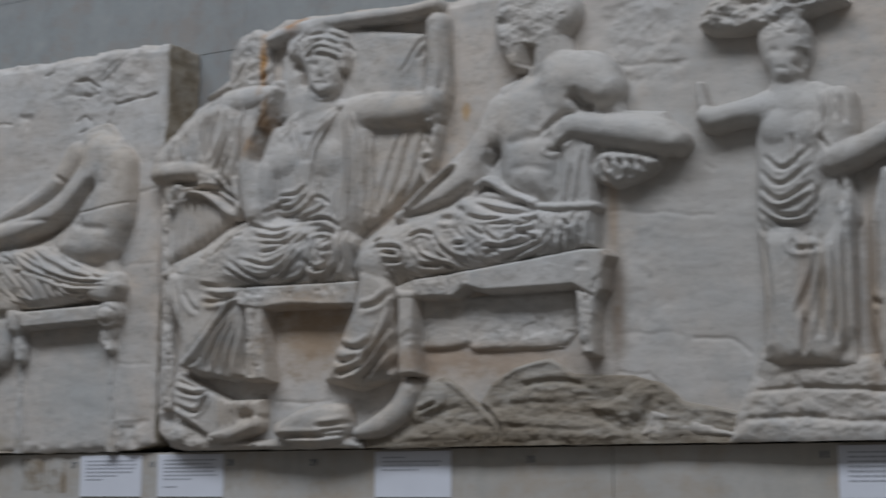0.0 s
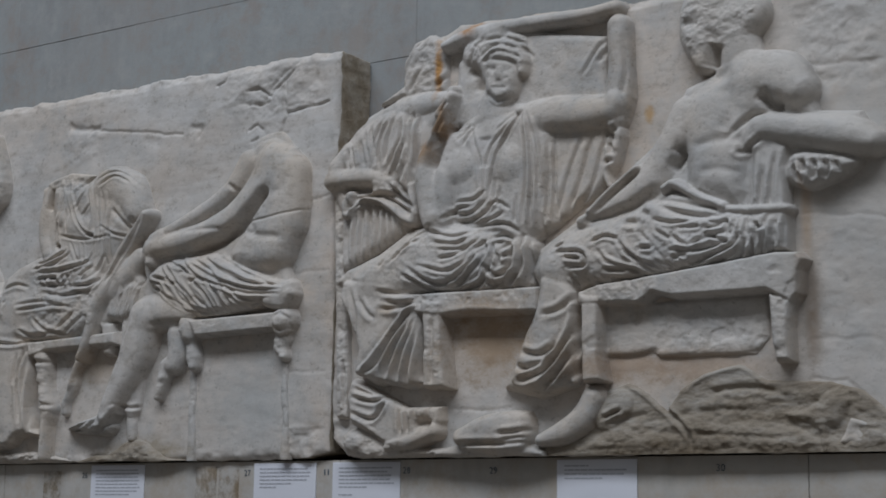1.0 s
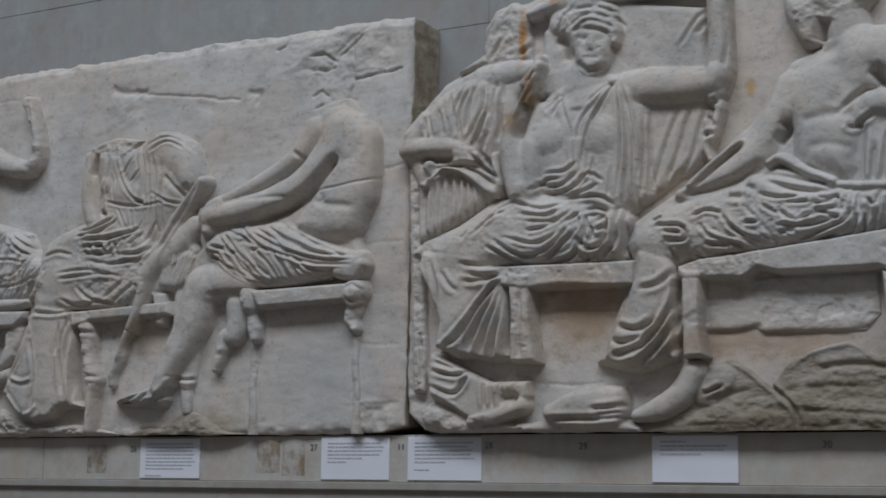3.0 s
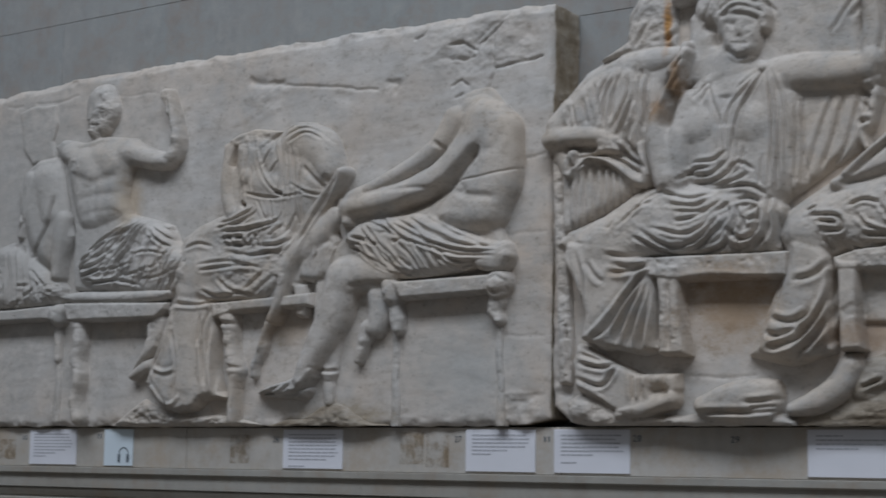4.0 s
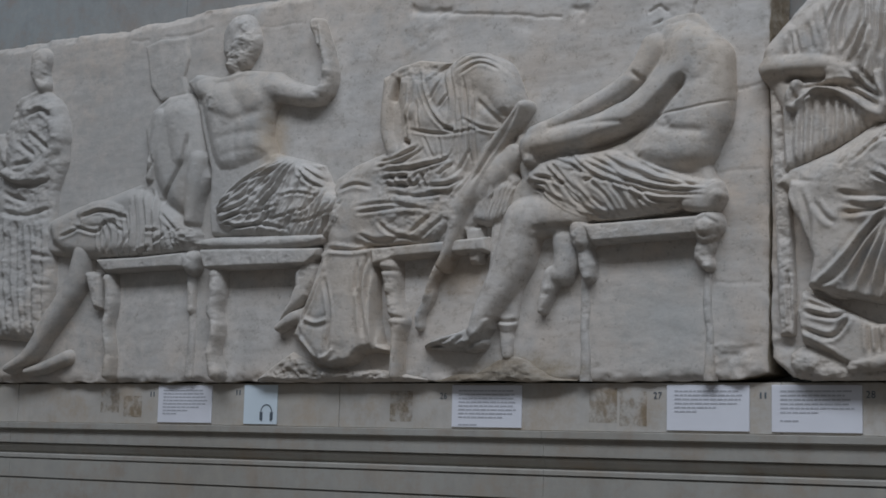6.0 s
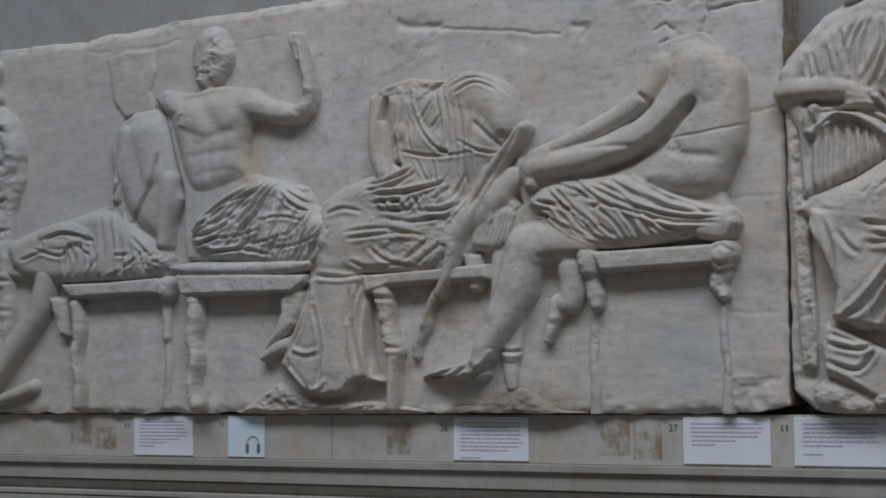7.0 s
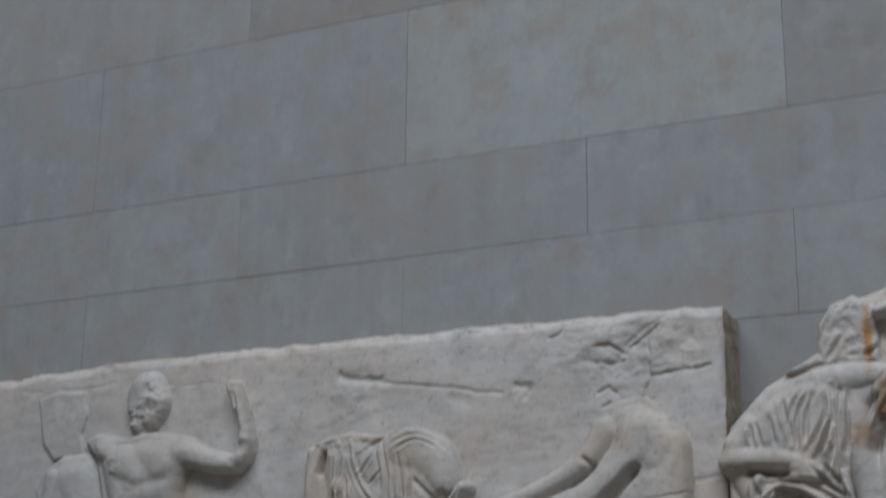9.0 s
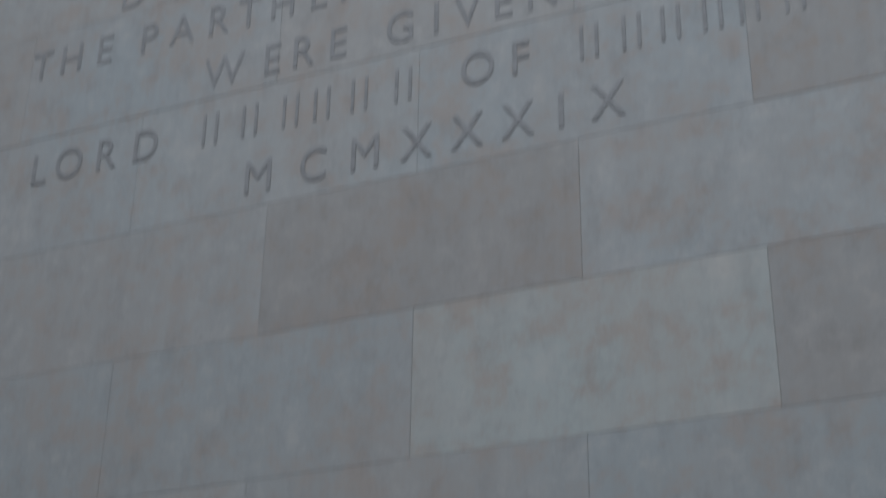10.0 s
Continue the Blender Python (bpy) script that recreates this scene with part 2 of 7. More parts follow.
def rounded(poly, times=1):
    """A polygon with its corners cut round."""
    for _ in range(times):
        poly = [tuple(p[i] * (1 - f) + q[i] * f for i in (0, 1)) for p, q in zip(poly, list(poly[1:]) + [poly[0]]) for f in (0.25, 0.75)]
    return poly


class Carving:
    """A piece of stone relief: its height over the slab's ground, shaped with limbs, patches and folds."""

    def __init__(self, x0, x1, z0, z1, step=0.0023):
        self.xs, self.zs, self.step = np.arange(x0, x1, step), np.arange(z0, z1, step), step
        self.X, self.Z = np.meshgrid(self.xs, self.zs, indexing="ij")
        self.H = np.full(self.X.shape, -0.05)
        self.rng = np.random.RandomState(int(abs(x0) * 1000 + z0 * 100) % 9999)

    def window(self, pts, pad):
        px, pz = [p[0] for p in pts], [p[1] for p in pts]
        i0, i1 = np.searchsorted(self.xs, [min(px) - pad, max(px) + pad])
        j0, j1 = np.searchsorted(self.zs, [min(pz) - pad, max(pz) + pad])
        return (slice(i0, max(i1, i0 + 1)), slice(j0, max(j1, j0 + 1)))

    def join(self, w, f, k):
        a = self.H[w]
        q = np.maximum(k - np.abs(a - f), 0) / k
        self.H[w] = np.maximum(a, f) + q * q * k / 4

    def spans(self, w, pts):
        X, Z = self.X[w], self.Z[w]
        for p, q in zip(pts, pts[1:]):
            dx, dz = q[0] - p[0], q[1] - p[1]
            t = np.clip(((X - p[0]) * dx + (Z - p[1]) * dz) / (dx * dx + dz * dz + 1e-9), 0, 1)
            yield p, q, t, np.hypot(X - p[0] - t * dx, Z - p[1] - t * dz)

    def limb(self, h, *pts, k=0.020, flat=2.3):
        """A rounded limb along points (x, z, half width)."""
        if len(pts) == 1:
            pts = (pts[0], (pts[0][0] + 1e-4, *pts[0][1:]))
        if len(pts) > 2:
            wide = np.interp(np.linspace(0, len(pts) - 1, 13), range(len(pts)), [p[2] for p in pts])
            tall = np.interp(np.linspace(0, len(pts) - 1, 13), range(len(pts)), [p[3] if len(p) > 3 else 1 for p in pts])
            pts = [(*q, r, m) for q, r, m in zip(curve(pts, 12), wide, tall)]
        w = self.window(pts, max(p[2] for p in pts) + 0.03)
        f = np.full(self.X[w].shape, -0.05)
        for p, q, t, d in self.spans(w, pts):
            r = p[2] + (q[2] - p[2]) * t
            e = np.clip(d / r, 0, 1)
            f = np.maximum(f, np.where(d < r, h * (p[3] + (q[3] - p[3]) * t if len(p) > 3 else 1) * (1 - e ** flat) ** (1 / flat), -(d - r) * 2.5))
        self.join(w, f, k)

    def patch(self, h, soft, *poly, k=0.018, h2=None, raw=False):
        """A raised area with a rounded edge; h2: its height at the top, where it leans."""
        if soft > 0.016 and not raw:
            poly = rounded(poly)
        w = self.window(poly, 0.03)
        X, Z = self.X[w], self.Z[w]
        d = np.full(X.shape, 9.0)
        inside = np.zeros(X.shape, bool)
        ring = list(poly) + [poly[0]]
        for p, q, t, e in self.spans(w, ring):
            d = np.minimum(d, e)
            if p[1] != q[1]:
                inside ^= ((p[1] > Z) != (q[1] > Z)) & (X < (q[0] - p[0]) * (Z - p[1]) / (q[1] - p[1]) + p[0])
        hh = h
        if h2 is not None:
            z0, z1 = min(p[1] for p in poly), max(p[1] for p in poly)
            hh = h + (h2 - h) * np.clip((Z - z0) / (z1 - z0), 0, 1)
        e = 1 - np.clip(d / soft, 0, 1)
        self.join(w, np.where(inside, hh * np.sqrt(np.maximum(1 - e * e, 0)), -d * 2.5), k)

    def ridge(self, amp, width, *pts):
        """A fold (amp above 0) or a groove (below 0) that runs out at its ends."""
        w = self.window(pts, width * 3)
        n = len(pts) - 1
        best, fade = np.full(self.X[w].shape, 9.0), np.zeros(self.X[w].shape)
        for i, (p, q, t, d) in enumerate(self.spans(w, pts)):
            s = (i + t) / n
            near = d < best
            best = np.where(near, d, best)
            fade = np.where(near, np.clip(np.minimum(s, 1 - s) * 7 + 0.15, 0, 1), fade)
        a = self.H[w]
        self.H[w] = a + np.where(a > 0.001, amp * fade * np.exp(-(best / width) ** 2), 0)

    def folds(self, n, amp, width, a, b):
        """Cloth laid between curve a and curve b: n crisp folds along them, each with its own depth, wander and run."""
        ns, nt = 12, 8
        sa, sb = curve(a, ns), curve(b, ns)
        seed = self.rng.randint(1, 900)
        depth = self.rng.uniform(0.5, 1.3, n + 3)
        w = self.window(list(a) + list(b), 0.02)
        X, Z = self.X[w], self.Z[w]
        S, T = np.full(X.shape, -1.0), np.zeros(X.shape)
        lat = [[sa[i] + (sb[i] - sa[i]) * j / nt for j in range(nt + 1)] for i in range(ns + 1)]
        for i in range(ns):
            for j in range(nt):
                for tri in (((i, j), (i + 1, j), (i, j + 1)), ((i + 1, j), (i + 1, j + 1), (i, j + 1))):
                    p, q, r = (lat[m][k] for m, k in tri)
                    i0, i1 = np.searchsorted(X[:, 0], [min(p[0], q[0], r[0]), max(p[0], q[0], r[0])])
                    j0, j1 = np.searchsorted(Z[0], [min(p[1], q[1], r[1]), max(p[1], q[1], r[1])])
                    if i1 <= i0 or j1 <= j0:
                        continue
                    v = (slice(i0, i1), slice(j0, j1))
                    det = (q[1] - r[1]) * (p[0] - r[0]) + (r[0] - q[0]) * (p[1] - r[1])
                    if abs(det) < 1e-10:
                        continue
                    l0 = ((q[1] - r[1]) * (X[v] - r[0]) + (r[0] - q[0]) * (Z[v] - r[1])) / det
                    l1 = ((r[1] - p[1]) * (X[v] - r[0]) + (p[0] - r[0]) * (Z[v] - r[1])) / det
                    l2 = 1 - l0 - l1
                    ok = (l0 >= -0.01) & (l1 >= -0.01) & (l2 >= -0.01)
                    S[v] = np.where(ok, (l0 * tri[0][0] + l1 * tri[1][0] + l2 * tri[2][0]) / ns, S[v])
                    T[v] = np.where(ok, (l0 * tri[0][1] + l1 * tri[1][1] + l2 * tri[2][1]) / nt, T[v])
        live = S >= 0
        S = np.clip(S, 0, 1)
        ph = T * n + 0.65 * rough2(S * 1.7, T * n * 0.3, 1, seed, 2) + 0.07 * rough2(S * 7, T * n, 1, seed + 3, 2)
        k = np.clip(np.floor(ph).astype(int) + 1, 0, n + 2)
        f = ph - np.floor(ph)
        prof = np.sin(np.pi * np.clip(f * 0.96 + 0.02, 0, 1)) ** 0.7 - 0.62
        run = np.clip(0.95 + 1.3 * rough2(S * 2.6 + k * 5.3, k * 3.7 + 0 * S, 1, seed + 7, 2), 0.1, 1.5)
        fine = np.sin(np.pi * ((ph * 1.9 + 1.2 * rough2(S * 3.1, T * n * 0.8, 1, seed + 21, 2)) % 1)) ** 0.8 - 0.6
        cross = 1 - 2.6 * np.abs(rough2(S * 3.2, T * n * 0.55, 1, seed + 13, 2))
        prof = prof + 0.1 * np.clip(cross, -0.6, 1) + 0.38 * fine
        fade = np.clip(np.minimum(S, 1 - S) * 9 + 0.1, 0, 1) * np.clip(np.minimum(T, 1 - T) * n * 1.2 + 0.15, 0, 1)
        H = self.H[w]
        self.H[w] = H + np.where(live & (H > 0.001), 1.9 * amp * prof * depth[k] * run * fade, 0)

    def strokes(self, depth, width, *lines):
        """Chisel lines: each a crisp furrow between two swelling lips (turned round where depth is below 0)."""
        for pts in lines:
            pts = curve(pts, 8) if len(pts) > 2 else pts
            w = self.window(pts, width * 5)
            n = len(pts) - 1
            best, fade = np.full(self.X[w].shape, 9.0), np.zeros(self.X[w].shape)
            for i, (p, q, t, d) in enumerate(self.spans(w, pts)):
                s = (i + t) / n
                near = d < best
                best, fade = np.where(near, d, best), np.where(near, np.clip(np.minimum(s, 1 - s) * 5 + 0.25, 0, 1), fade)
            prof = -np.exp(-(best / width) ** 2) + 0.5 * np.exp(-((best - 2.3 * width) / (1.3 * width)) ** 2)
            H = self.H[w]
            self.H[w] = H + np.where(H > 0.001, depth * fade * prof * self.rng.uniform(0.8, 1.2), 0)

    def rumple(self, amp, scale, *poly):
        """Broken, crumpled relief within a polygon."""
        inside = np.zeros(self.X.shape, bool)
        d = np.full(self.X.shape, 9.0)
        everywhere = (slice(None), slice(None))
        for p, q, t, e in self.spans(everywhere, list(poly) + [poly[0]]):
            d = np.minimum(d, e)
            if p[1] != q[1]:
                inside ^= ((p[1] > self.Z) != (q[1] > self.Z)) & (self.X < (q[0] - p[0]) * (self.Z - p[1]) / (q[1] - p[1]) + p[0])
        sd = self.rng.randint(1, 900)
        v = 1.7 * rough2(self.X, self.Z * 1.5, scale, sd, 5) - 0.5 * np.abs(rough2(self.X, self.Z, scale * 1.7, sd + 9, 3))
        self.H += np.where(inside & (self.H > 0.002), amp * v * np.clip(d / 0.015, 0, 1), 0)

    def wear(self, amp, scale, seed, chips=0.0):
        n = rough2(self.X, self.Z, scale, seed, 5)
        self.H += np.where(self.H > 0.002, amp * n, 0)
        if chips:
            c = rough2(self.X, self.Z, scale * 0.6, seed + 11, 3)
            self.H -= np.where(self.H > 0.004, chips * np.clip((c - 0.35) * 5, 0, 1), 0)

    def mesh(self, name, parent, label, material=None, y=Y0, ease=True):
        H = self.H
        P = np.pad(H, 1, mode="edge")
        if ease:
            H = (P[1:-1, 1:-1] * 4 + P[:-2, 1:-1] + P[2:, 1:-1] + P[1:-1, :-2] + P[1:-1, 2:]) / 8
        keep = H > -0.012
        cell = keep[:-1, :-1] & keep[1:, :-1] & keep[:-1, 1:] & keep[1:, 1:]
        up = H > 0
        live = up.copy()
        for dx in (-2, -1, 1, 2):
            live |= np.roll(up, dx, 0) | np.roll(up, dx, 1)
        cell &= live[:-1, :-1] | live[1:, 1:]
        used = np.zeros(H.shape, bool)
        for a, b in ((0, 0), (1, 0), (0, 1), (1, 1)):
            used[a:H.shape[0] - 1 + a, b:H.shape[1] - 1 + b] |= cell
        idx = -np.ones(H.shape, int)
        idx[used] = np.arange(used.sum())
        verts = np.stack([self.X[used], y - H[used], self.Z[used]], 1)
        i, j = np.nonzero(cell)
        faces = np.stack([idx[i, j], idx[i + 1, j], idx[i + 1, j + 1], idx[i, j + 1]], 1)
        return grid_mesh(name, verts, faces, material or M_RELIEF, parent, label)


def stone_panel(parent, x_left, x_right, bottom, top, seed, shape, label, step=0.0036):
    """The slab's ground: its front a weathered sheet with broken edges, its sides and back closed."""
    xl, xr = min(k[1] for k in x_left), max(k[1] for k in x_right)
    nu, nv = int((xr - xl) / step), int(1.06 / step)
    u, v = np.meshgrid(np.linspace(0, 1, nu), np.linspace(0, 1, nv), indexing="ij")
    zz = 1.4 + v * 1.05
    X = along(zz, x_left) * (1 - u) + along(zz, x_right) * u
    zb, zt = along(X, bottom), along(X, top)
    zb = zb + 0.006 * rough2(X, X * 0 + seed, 18, seed + 1, 3)
    zt = zt + 0.005 * rough2(X, X * 0 + seed, 14, seed + 2, 3)
    Z = zb + (zt - zb) * v
    X = X + 0.004 * rough2(Z, Z * 0 + seed, 20, seed + 3, 3) * (np.abs(u - 0.5) * 2) ** 30
    lift = 0.0022 * rough2(X, Z, 5, seed + 4, 4) + 0.0009 * rough2(X * 0.25, Z, 45, seed + 5, 3)
    edge = np.minimum(np.minimum(u * (xr - xl), (1 - u) * (xr - xl)), np.minimum(v, 1 - v) * 1.05)
    chip = np.clip(0.5 + 0.9 * rough2(X, Z, 9, seed + 6, 3), 0, 1.3)
    lift = lift - 0.016 * chip * np.clip(1 - edge / 0.018, 0, 1) ** 2
    lift = lift - 0.017 * np.clip(0.55 + 1.1 * rough2(X, Z, 17, seed + 12, 4), 0.0, 1.3) * np.clip(1 - (1 - v) * 1.05 / 0.024, 0, 1) ** 0.8
    lift = lift + shape(X, Z)
    front = np.stack([X, Y0 - lift, Z], -1).reshape(-1, 3)
    idx = np.arange(nu * nv).reshape(nu, nv)
    faces = np.stack([idx[:-1, :-1], idx[1:, :-1], idx[1:, 1:], idx[:-1, 1:]], -1).reshape(-1, 4)
    ring = np.concatenate([idx[:, 0], idx[-1, 1:], idx[-2::-1, -1], idx[0, -2:0:-1]])
    verts, fs, base, prev, flags = [front], [faces], nu * nv, ring, [np.zeros(len(faces), int)]
    for k in range(1, 7):
        lay = front[ring].copy()
        lay[:, 1] += (WALL_Y - 0.004 - lay[:, 1]) * k / 6
        jit = 0.008 * rough2(np.arange(len(ring)) * 0.07, np.full(len(ring), k * 0.9), 1, seed + 8, 3) * (k < 6)
        cx = np.where(lay[:, 0] > (xl + xr) / 2, -1, 1)
        lay[:, 0] += cx * np.abs(jit) * (np.abs(lay[:, 0] - np.where(cx < 0, xr, xl)) < 0.4)
        cur = base + np.arange(len(ring))
        nxt, pn = np.roll(cur, -1), np.roll(prev, -1)
        fs.append(np.stack([prev, cur, nxt, pn], 1))
        flags.append(np.ones(len(ring), int))
        verts.append(lay)
        base, prev = base + len(ring), cur
    return grid_mesh("panel", np.concatenate(verts), np.concatenate(fs), M_PANEL, parent, label, M_BROKEN, np.concatenate(flags))

# ---- the room: ashlar wall, floor, ceiling with its roof light, far walls ----
wall_back = tagged(part("wall_back", box_bm(-11, 11, WALL_Y + 0.012, 0.5, 0, 8.4), M_MORTAR), "grey limestone ashlar gallery wall with fine joints", "wall", kind="structure")
tagged(part("floor", box_bm(-11, 11, -7.2, 0.5, -0.2, 0), M_FLOOR), "grey stone gallery floor", "floor", kind="structure")
tagged(part("wall_front", box_bm(-11, 11, -7.5, -7.2, 0, 8.4), M_PLASTER), "pale plain gallery wall", "wall", kind="structure")
tagged(part("wall_west", box_bm(-11.3, -11, -7.5, 0.5, 0, 8.4), M_PLASTER), "pale plain gallery end wall", "wall", kind="structure")
tagged(part("wall_east", box_bm(11, 11.3, -7.5, 0.5, 0, 8.4), M_PLASTER), "pale plain gallery end wall", "wall", kind="structure")
bm = box_bm(-11.3, 11.3, -3.2, 0.5, 8.4, 8.6)
for y0, y1, x0, x1 in ((-7.5, -6.0, -11.3, 11.3), (-6.0, -3.2, -11.3, -8.6), (-6.0, -3.2, 8.6, 11.3)):
    b2 = box_bm(x0, x1, y0, y1, 8.4, 8.6)
    me_tmp = bpy.data.meshes.new("tmp")
    b2.to_mesh(me_tmp)
    b2.free()
    bm.from_mesh(me_tmp)
    bpy.data.meshes.remove(me_tmp)
tagged(part("ceiling", bm, M_PLASTER), "pale ceiling with a long open roof light", "ceiling", kind="structure")


def sweep(name, profile, x0, x1, material, parent=None, label=""):
    """A moulding of the given (y, z) profile along the wall."""
    bm = bmesh.new()
    rings = []
    for x in (x0, x1):
        rings.append([bm.verts.new((x, y, z)) for y, z in profile])
    n = len(profile)
    for i in range(n):
        bm.faces.new((rings[0][i], rings[0][(i + 1) % n], rings[1][(i + 1) % n], rings[1][i]))
    bm.faces.new(rings[0][::-1])
    bm.faces.new(rings[1])
    bmesh.ops.recalc_face_normals(bm, faces=bm.faces)
    return part(name, bm, material, parent, label)


# plinth band with the cards, and the stepped ledge beneath it
band = empty("plinth_band", "warm grey limestone band under the carved slabs", "plinth", kind="structure")
cuts = [-6.0, -4.74, -3.55, -2.362, -1.171, 0.02, 1.21, 2.40, 3.6, 5.0]
for a, b in zip(cuts, cuts[1:]):
    part("stone", box_bm(a + 0.0008, b - 0.0008, 0, WALL_Y + 0.01, 1.291, 1.4045, 0.0012), M_BAND, band)
ledge = empty("ledge", "stepped limestone ledge moulding under the plinth band", "ledge", kind="structure")
LEDGE = [(-0.014, 1.2905), (-0.016, 1.289), (-0.016, 1.274), (-0.013, 1.2705), (-0.005, 1.2695), (-0.005, 1.2315), (0.004, 1.2305), (0.004, 1.2275),
         (0.000, 1.2265), (0.003, 1.219), (0.009, 1.209), (0.017, 1.2035), (0.017, 1.2005), (-0.001, 1.1995), (-0.003, 1.197), (-0.003, 1.1875), (0.006, 1.1865), (0.006, 1.1835),
         (-0.002, 1.1825), (-0.002, 1.1305), (0.007, 1.1295), (0.007, 1.1265), (0.0, 1.1255), (0.0, 1.06), (0.12, 1.05), (0.131, 1.05), (0.131, 1.2905)]
for a, b in ((-6, -4.2), (-4.2, -2.38), (-2.38, -0.565), (-0.565, 1.25), (1.25, 3.06), (3.06, 5.0)):
    sweep("moulding", LEDGE, a + 0.0004, b - 0.0004, M_LEDGE, ledge)

# ---- explanatory cards on the band ----


def card(x0, x1, lines, label, material=None, indent=0.1, seed=1):
    rng = random.Random(seed)
    ob = empty("label_card", label, "label card", "cards on the plinth band")
    ob.location = (x0, 0, 1.2965)
    w, h = x1 - x0, 0.103
    part("sheet", box_bm(0, w, -0.0035, -0.0002, 0, h, 0.0008), material or M_CARD, ob, "matt white printed card")
    z = h - 0.014
    for n, frac in enumerate(lines):
        if frac:
            x = w * indent
            while x < w * indent + (w * 0.84) * frac - 0.004:
                word = min(rng.uniform(0.006, 0.02), w * indent + w * 0.84 * frac - x)
                part("print_bar", box_bm(x, x + word, -0.0042, -0.0034, z - 0.0017, z + 0.0017), M_INK, ob)
                x += word + 0.0022
        z -= 0.0092
    return ob


CARD = "white museum label card with rows of small grey print"
card(-1.797, -1.600, (0.9, 0.92, 0.95, 0.97, 0.94, 0.8, 0.55, 0.3), CARD, seed=2)
card(-0.825, -0.627, (0.93, 0.95, 0.94, 0.96, 0.93, 0.98, 0.92, 0.75, 0, 0.35), CARD, seed=3)
card(-0.249, -0.051, (0.92, 0.97, 0.95, 0.9, 0.6, 0.33), CARD, seed=4)
card(0.0, 0.201, (0.95, 0.85, 0.92, 0.9, 0.97, 0.5, 0, 0.24), CARD, seed=5)
card(0.627, 0.825, (0.36, 0.92, 0.9, 0.58), "white museum label card with four short rows of print", seed=6)
card(1.686, 1.884, (0.9, 0.95, 0.92, 0.96, 0.93, 0.9, 0.8), CARD, seed=7)

# audio-guide sign: a pale blue card with a pair of headphones
sign = empty("audio_guide_sign", "pale blue audio guide card with a headphones symbol", "sign")
sign.location = (-1.487, 0, 1.2955)
part("sheet", box_bm(0, 0.114, -0.0035, -0.0002, 0, 0.105, 0.0008), M_CARD_BLUE, sign)
bm = bmesh.new()
arc = []
for k in range(17):
    a = math.pi * k / 16
    for r in (0.0165, 0.0197):
        arc.append(bm.verts.new((0.079 - r * math.cos(a), -0.0042, 0.033 + r * 1.05 * math.sin(a))))
for k in range(16):
    bm.faces.new((arc[2 * k], arc[2 * k + 1], arc[2 * k + 3], arc[2 * k + 2]))
part("headband", bm, M_DARK_INK, sign, "dark headphones symbol")
for x in (0.0565, 0.0915):
    part("earpiece", box_bm(x, x + 0.010, -0.0046, -0.0034, 0.012, 0.033, 0.0005), M_DARK_INK, sign)
    part("ear_pad", box_bm(x + (0.0035 if x < 0.07 else 0.0005), x + (0.0095 if x < 0.07 else 0.0065), -0.0050, -0.0044, 0.010, 0.026), M_CARD_BLUE if x < 0 else M_DARK_INK, sign)

def letter_mesh(ch, height, material):
    cu = bpy.data.curves.new("letter", "FONT")
    cu.body, cu.align_x, cu.size, cu.extrude = ch, "CENTER", height / 0.69, 0.0008
    tmp = new("tmp", cu)
    me = bpy.data.meshes.new_from_object(tmp.evaluated_get(bpy.context.evaluated_depsgraph_get()))
    bpy.data.objects.remove(tmp)
    bpy.data.curves.remove(cu)
    me.materials.clear()
    me.materials.append(material)
    return me


# small painted figure numbers on the band; those too worn to read are plain strokes
for x, z, text in ((-1.821, 1.375, ""), (-1.509, 1.380, ""), (-0.851, 1.373, "26"), (-0.272, 1.376, "27"), (-0.020, 1.376, ""), (0.219, 1.379, "28"), (0.46, 1.377, "29"), (1.019, 1.379, "30"), (1.659, 1.382, "")):
    num = empty("painted_number", "tiny dark painted number on the limestone band", "number", "painted numbers")
    num.location = (x, 0, z)
    for k, dx in enumerate((-0.006, 0.005)):
        if text:
            ob = new("digit", letter_mesh(text[k], 0.015, M_DARK_INK))
            ob.parent = num
            ob.matrix_local = Matrix.Translation((dx, -0.0009, -0.0075)) @ pose(0, 0, 0, 90) @ Matrix.Diagonal((0.9, 1, 0.5, 1))
        else:
            part("stroke", box_bm(dx - 0.002, dx + 0.002, -0.0007, 0.0003, -0.007, 0.007), M_DARK_INK, num)

# old glue stains on the band, thin skins of brown residue

for x0, x1, z0, z1 in ((-0.447, -0.375, 1.312, 1.392), (-0.368, -0.30, 1.305, 1.385), (-1.011, -0.943, 1.308, 1.385), (-2.02, -1.948, 1.322, 1.392), (-1.93, -1.86, 1.31, 1.37)):
    tagged(part("glue_stain", box_bm(x0, x1, -0.0006, 0.0004, z0, z1), M_GLUE), "patchy brown glue stain left on the limestone band", "stain", "glue stains", "stuff")

# ---- letters cut into the wall ----


inscription = empty("inscription", "dark cut capital letters in rows on the limestone wall", "inscription", kind="structure")
MESHES = {}


def letters(text, z, xs, size=0.116):
    for ch, x in zip(text, xs):
        if ch not in MESHES:
            MESHES[ch] = letter_mesh(ch, size, M_CUT)
        ob = new("letter", MESHES[ch])
        ob.parent = inscription
        ob.matrix_local = Matrix.Translation((x, WALL_Y - 0.0022, z)) @ pose(0, 0, 0, 90) @ Matrix.Diagonal((0.86, 1, 1, 1))


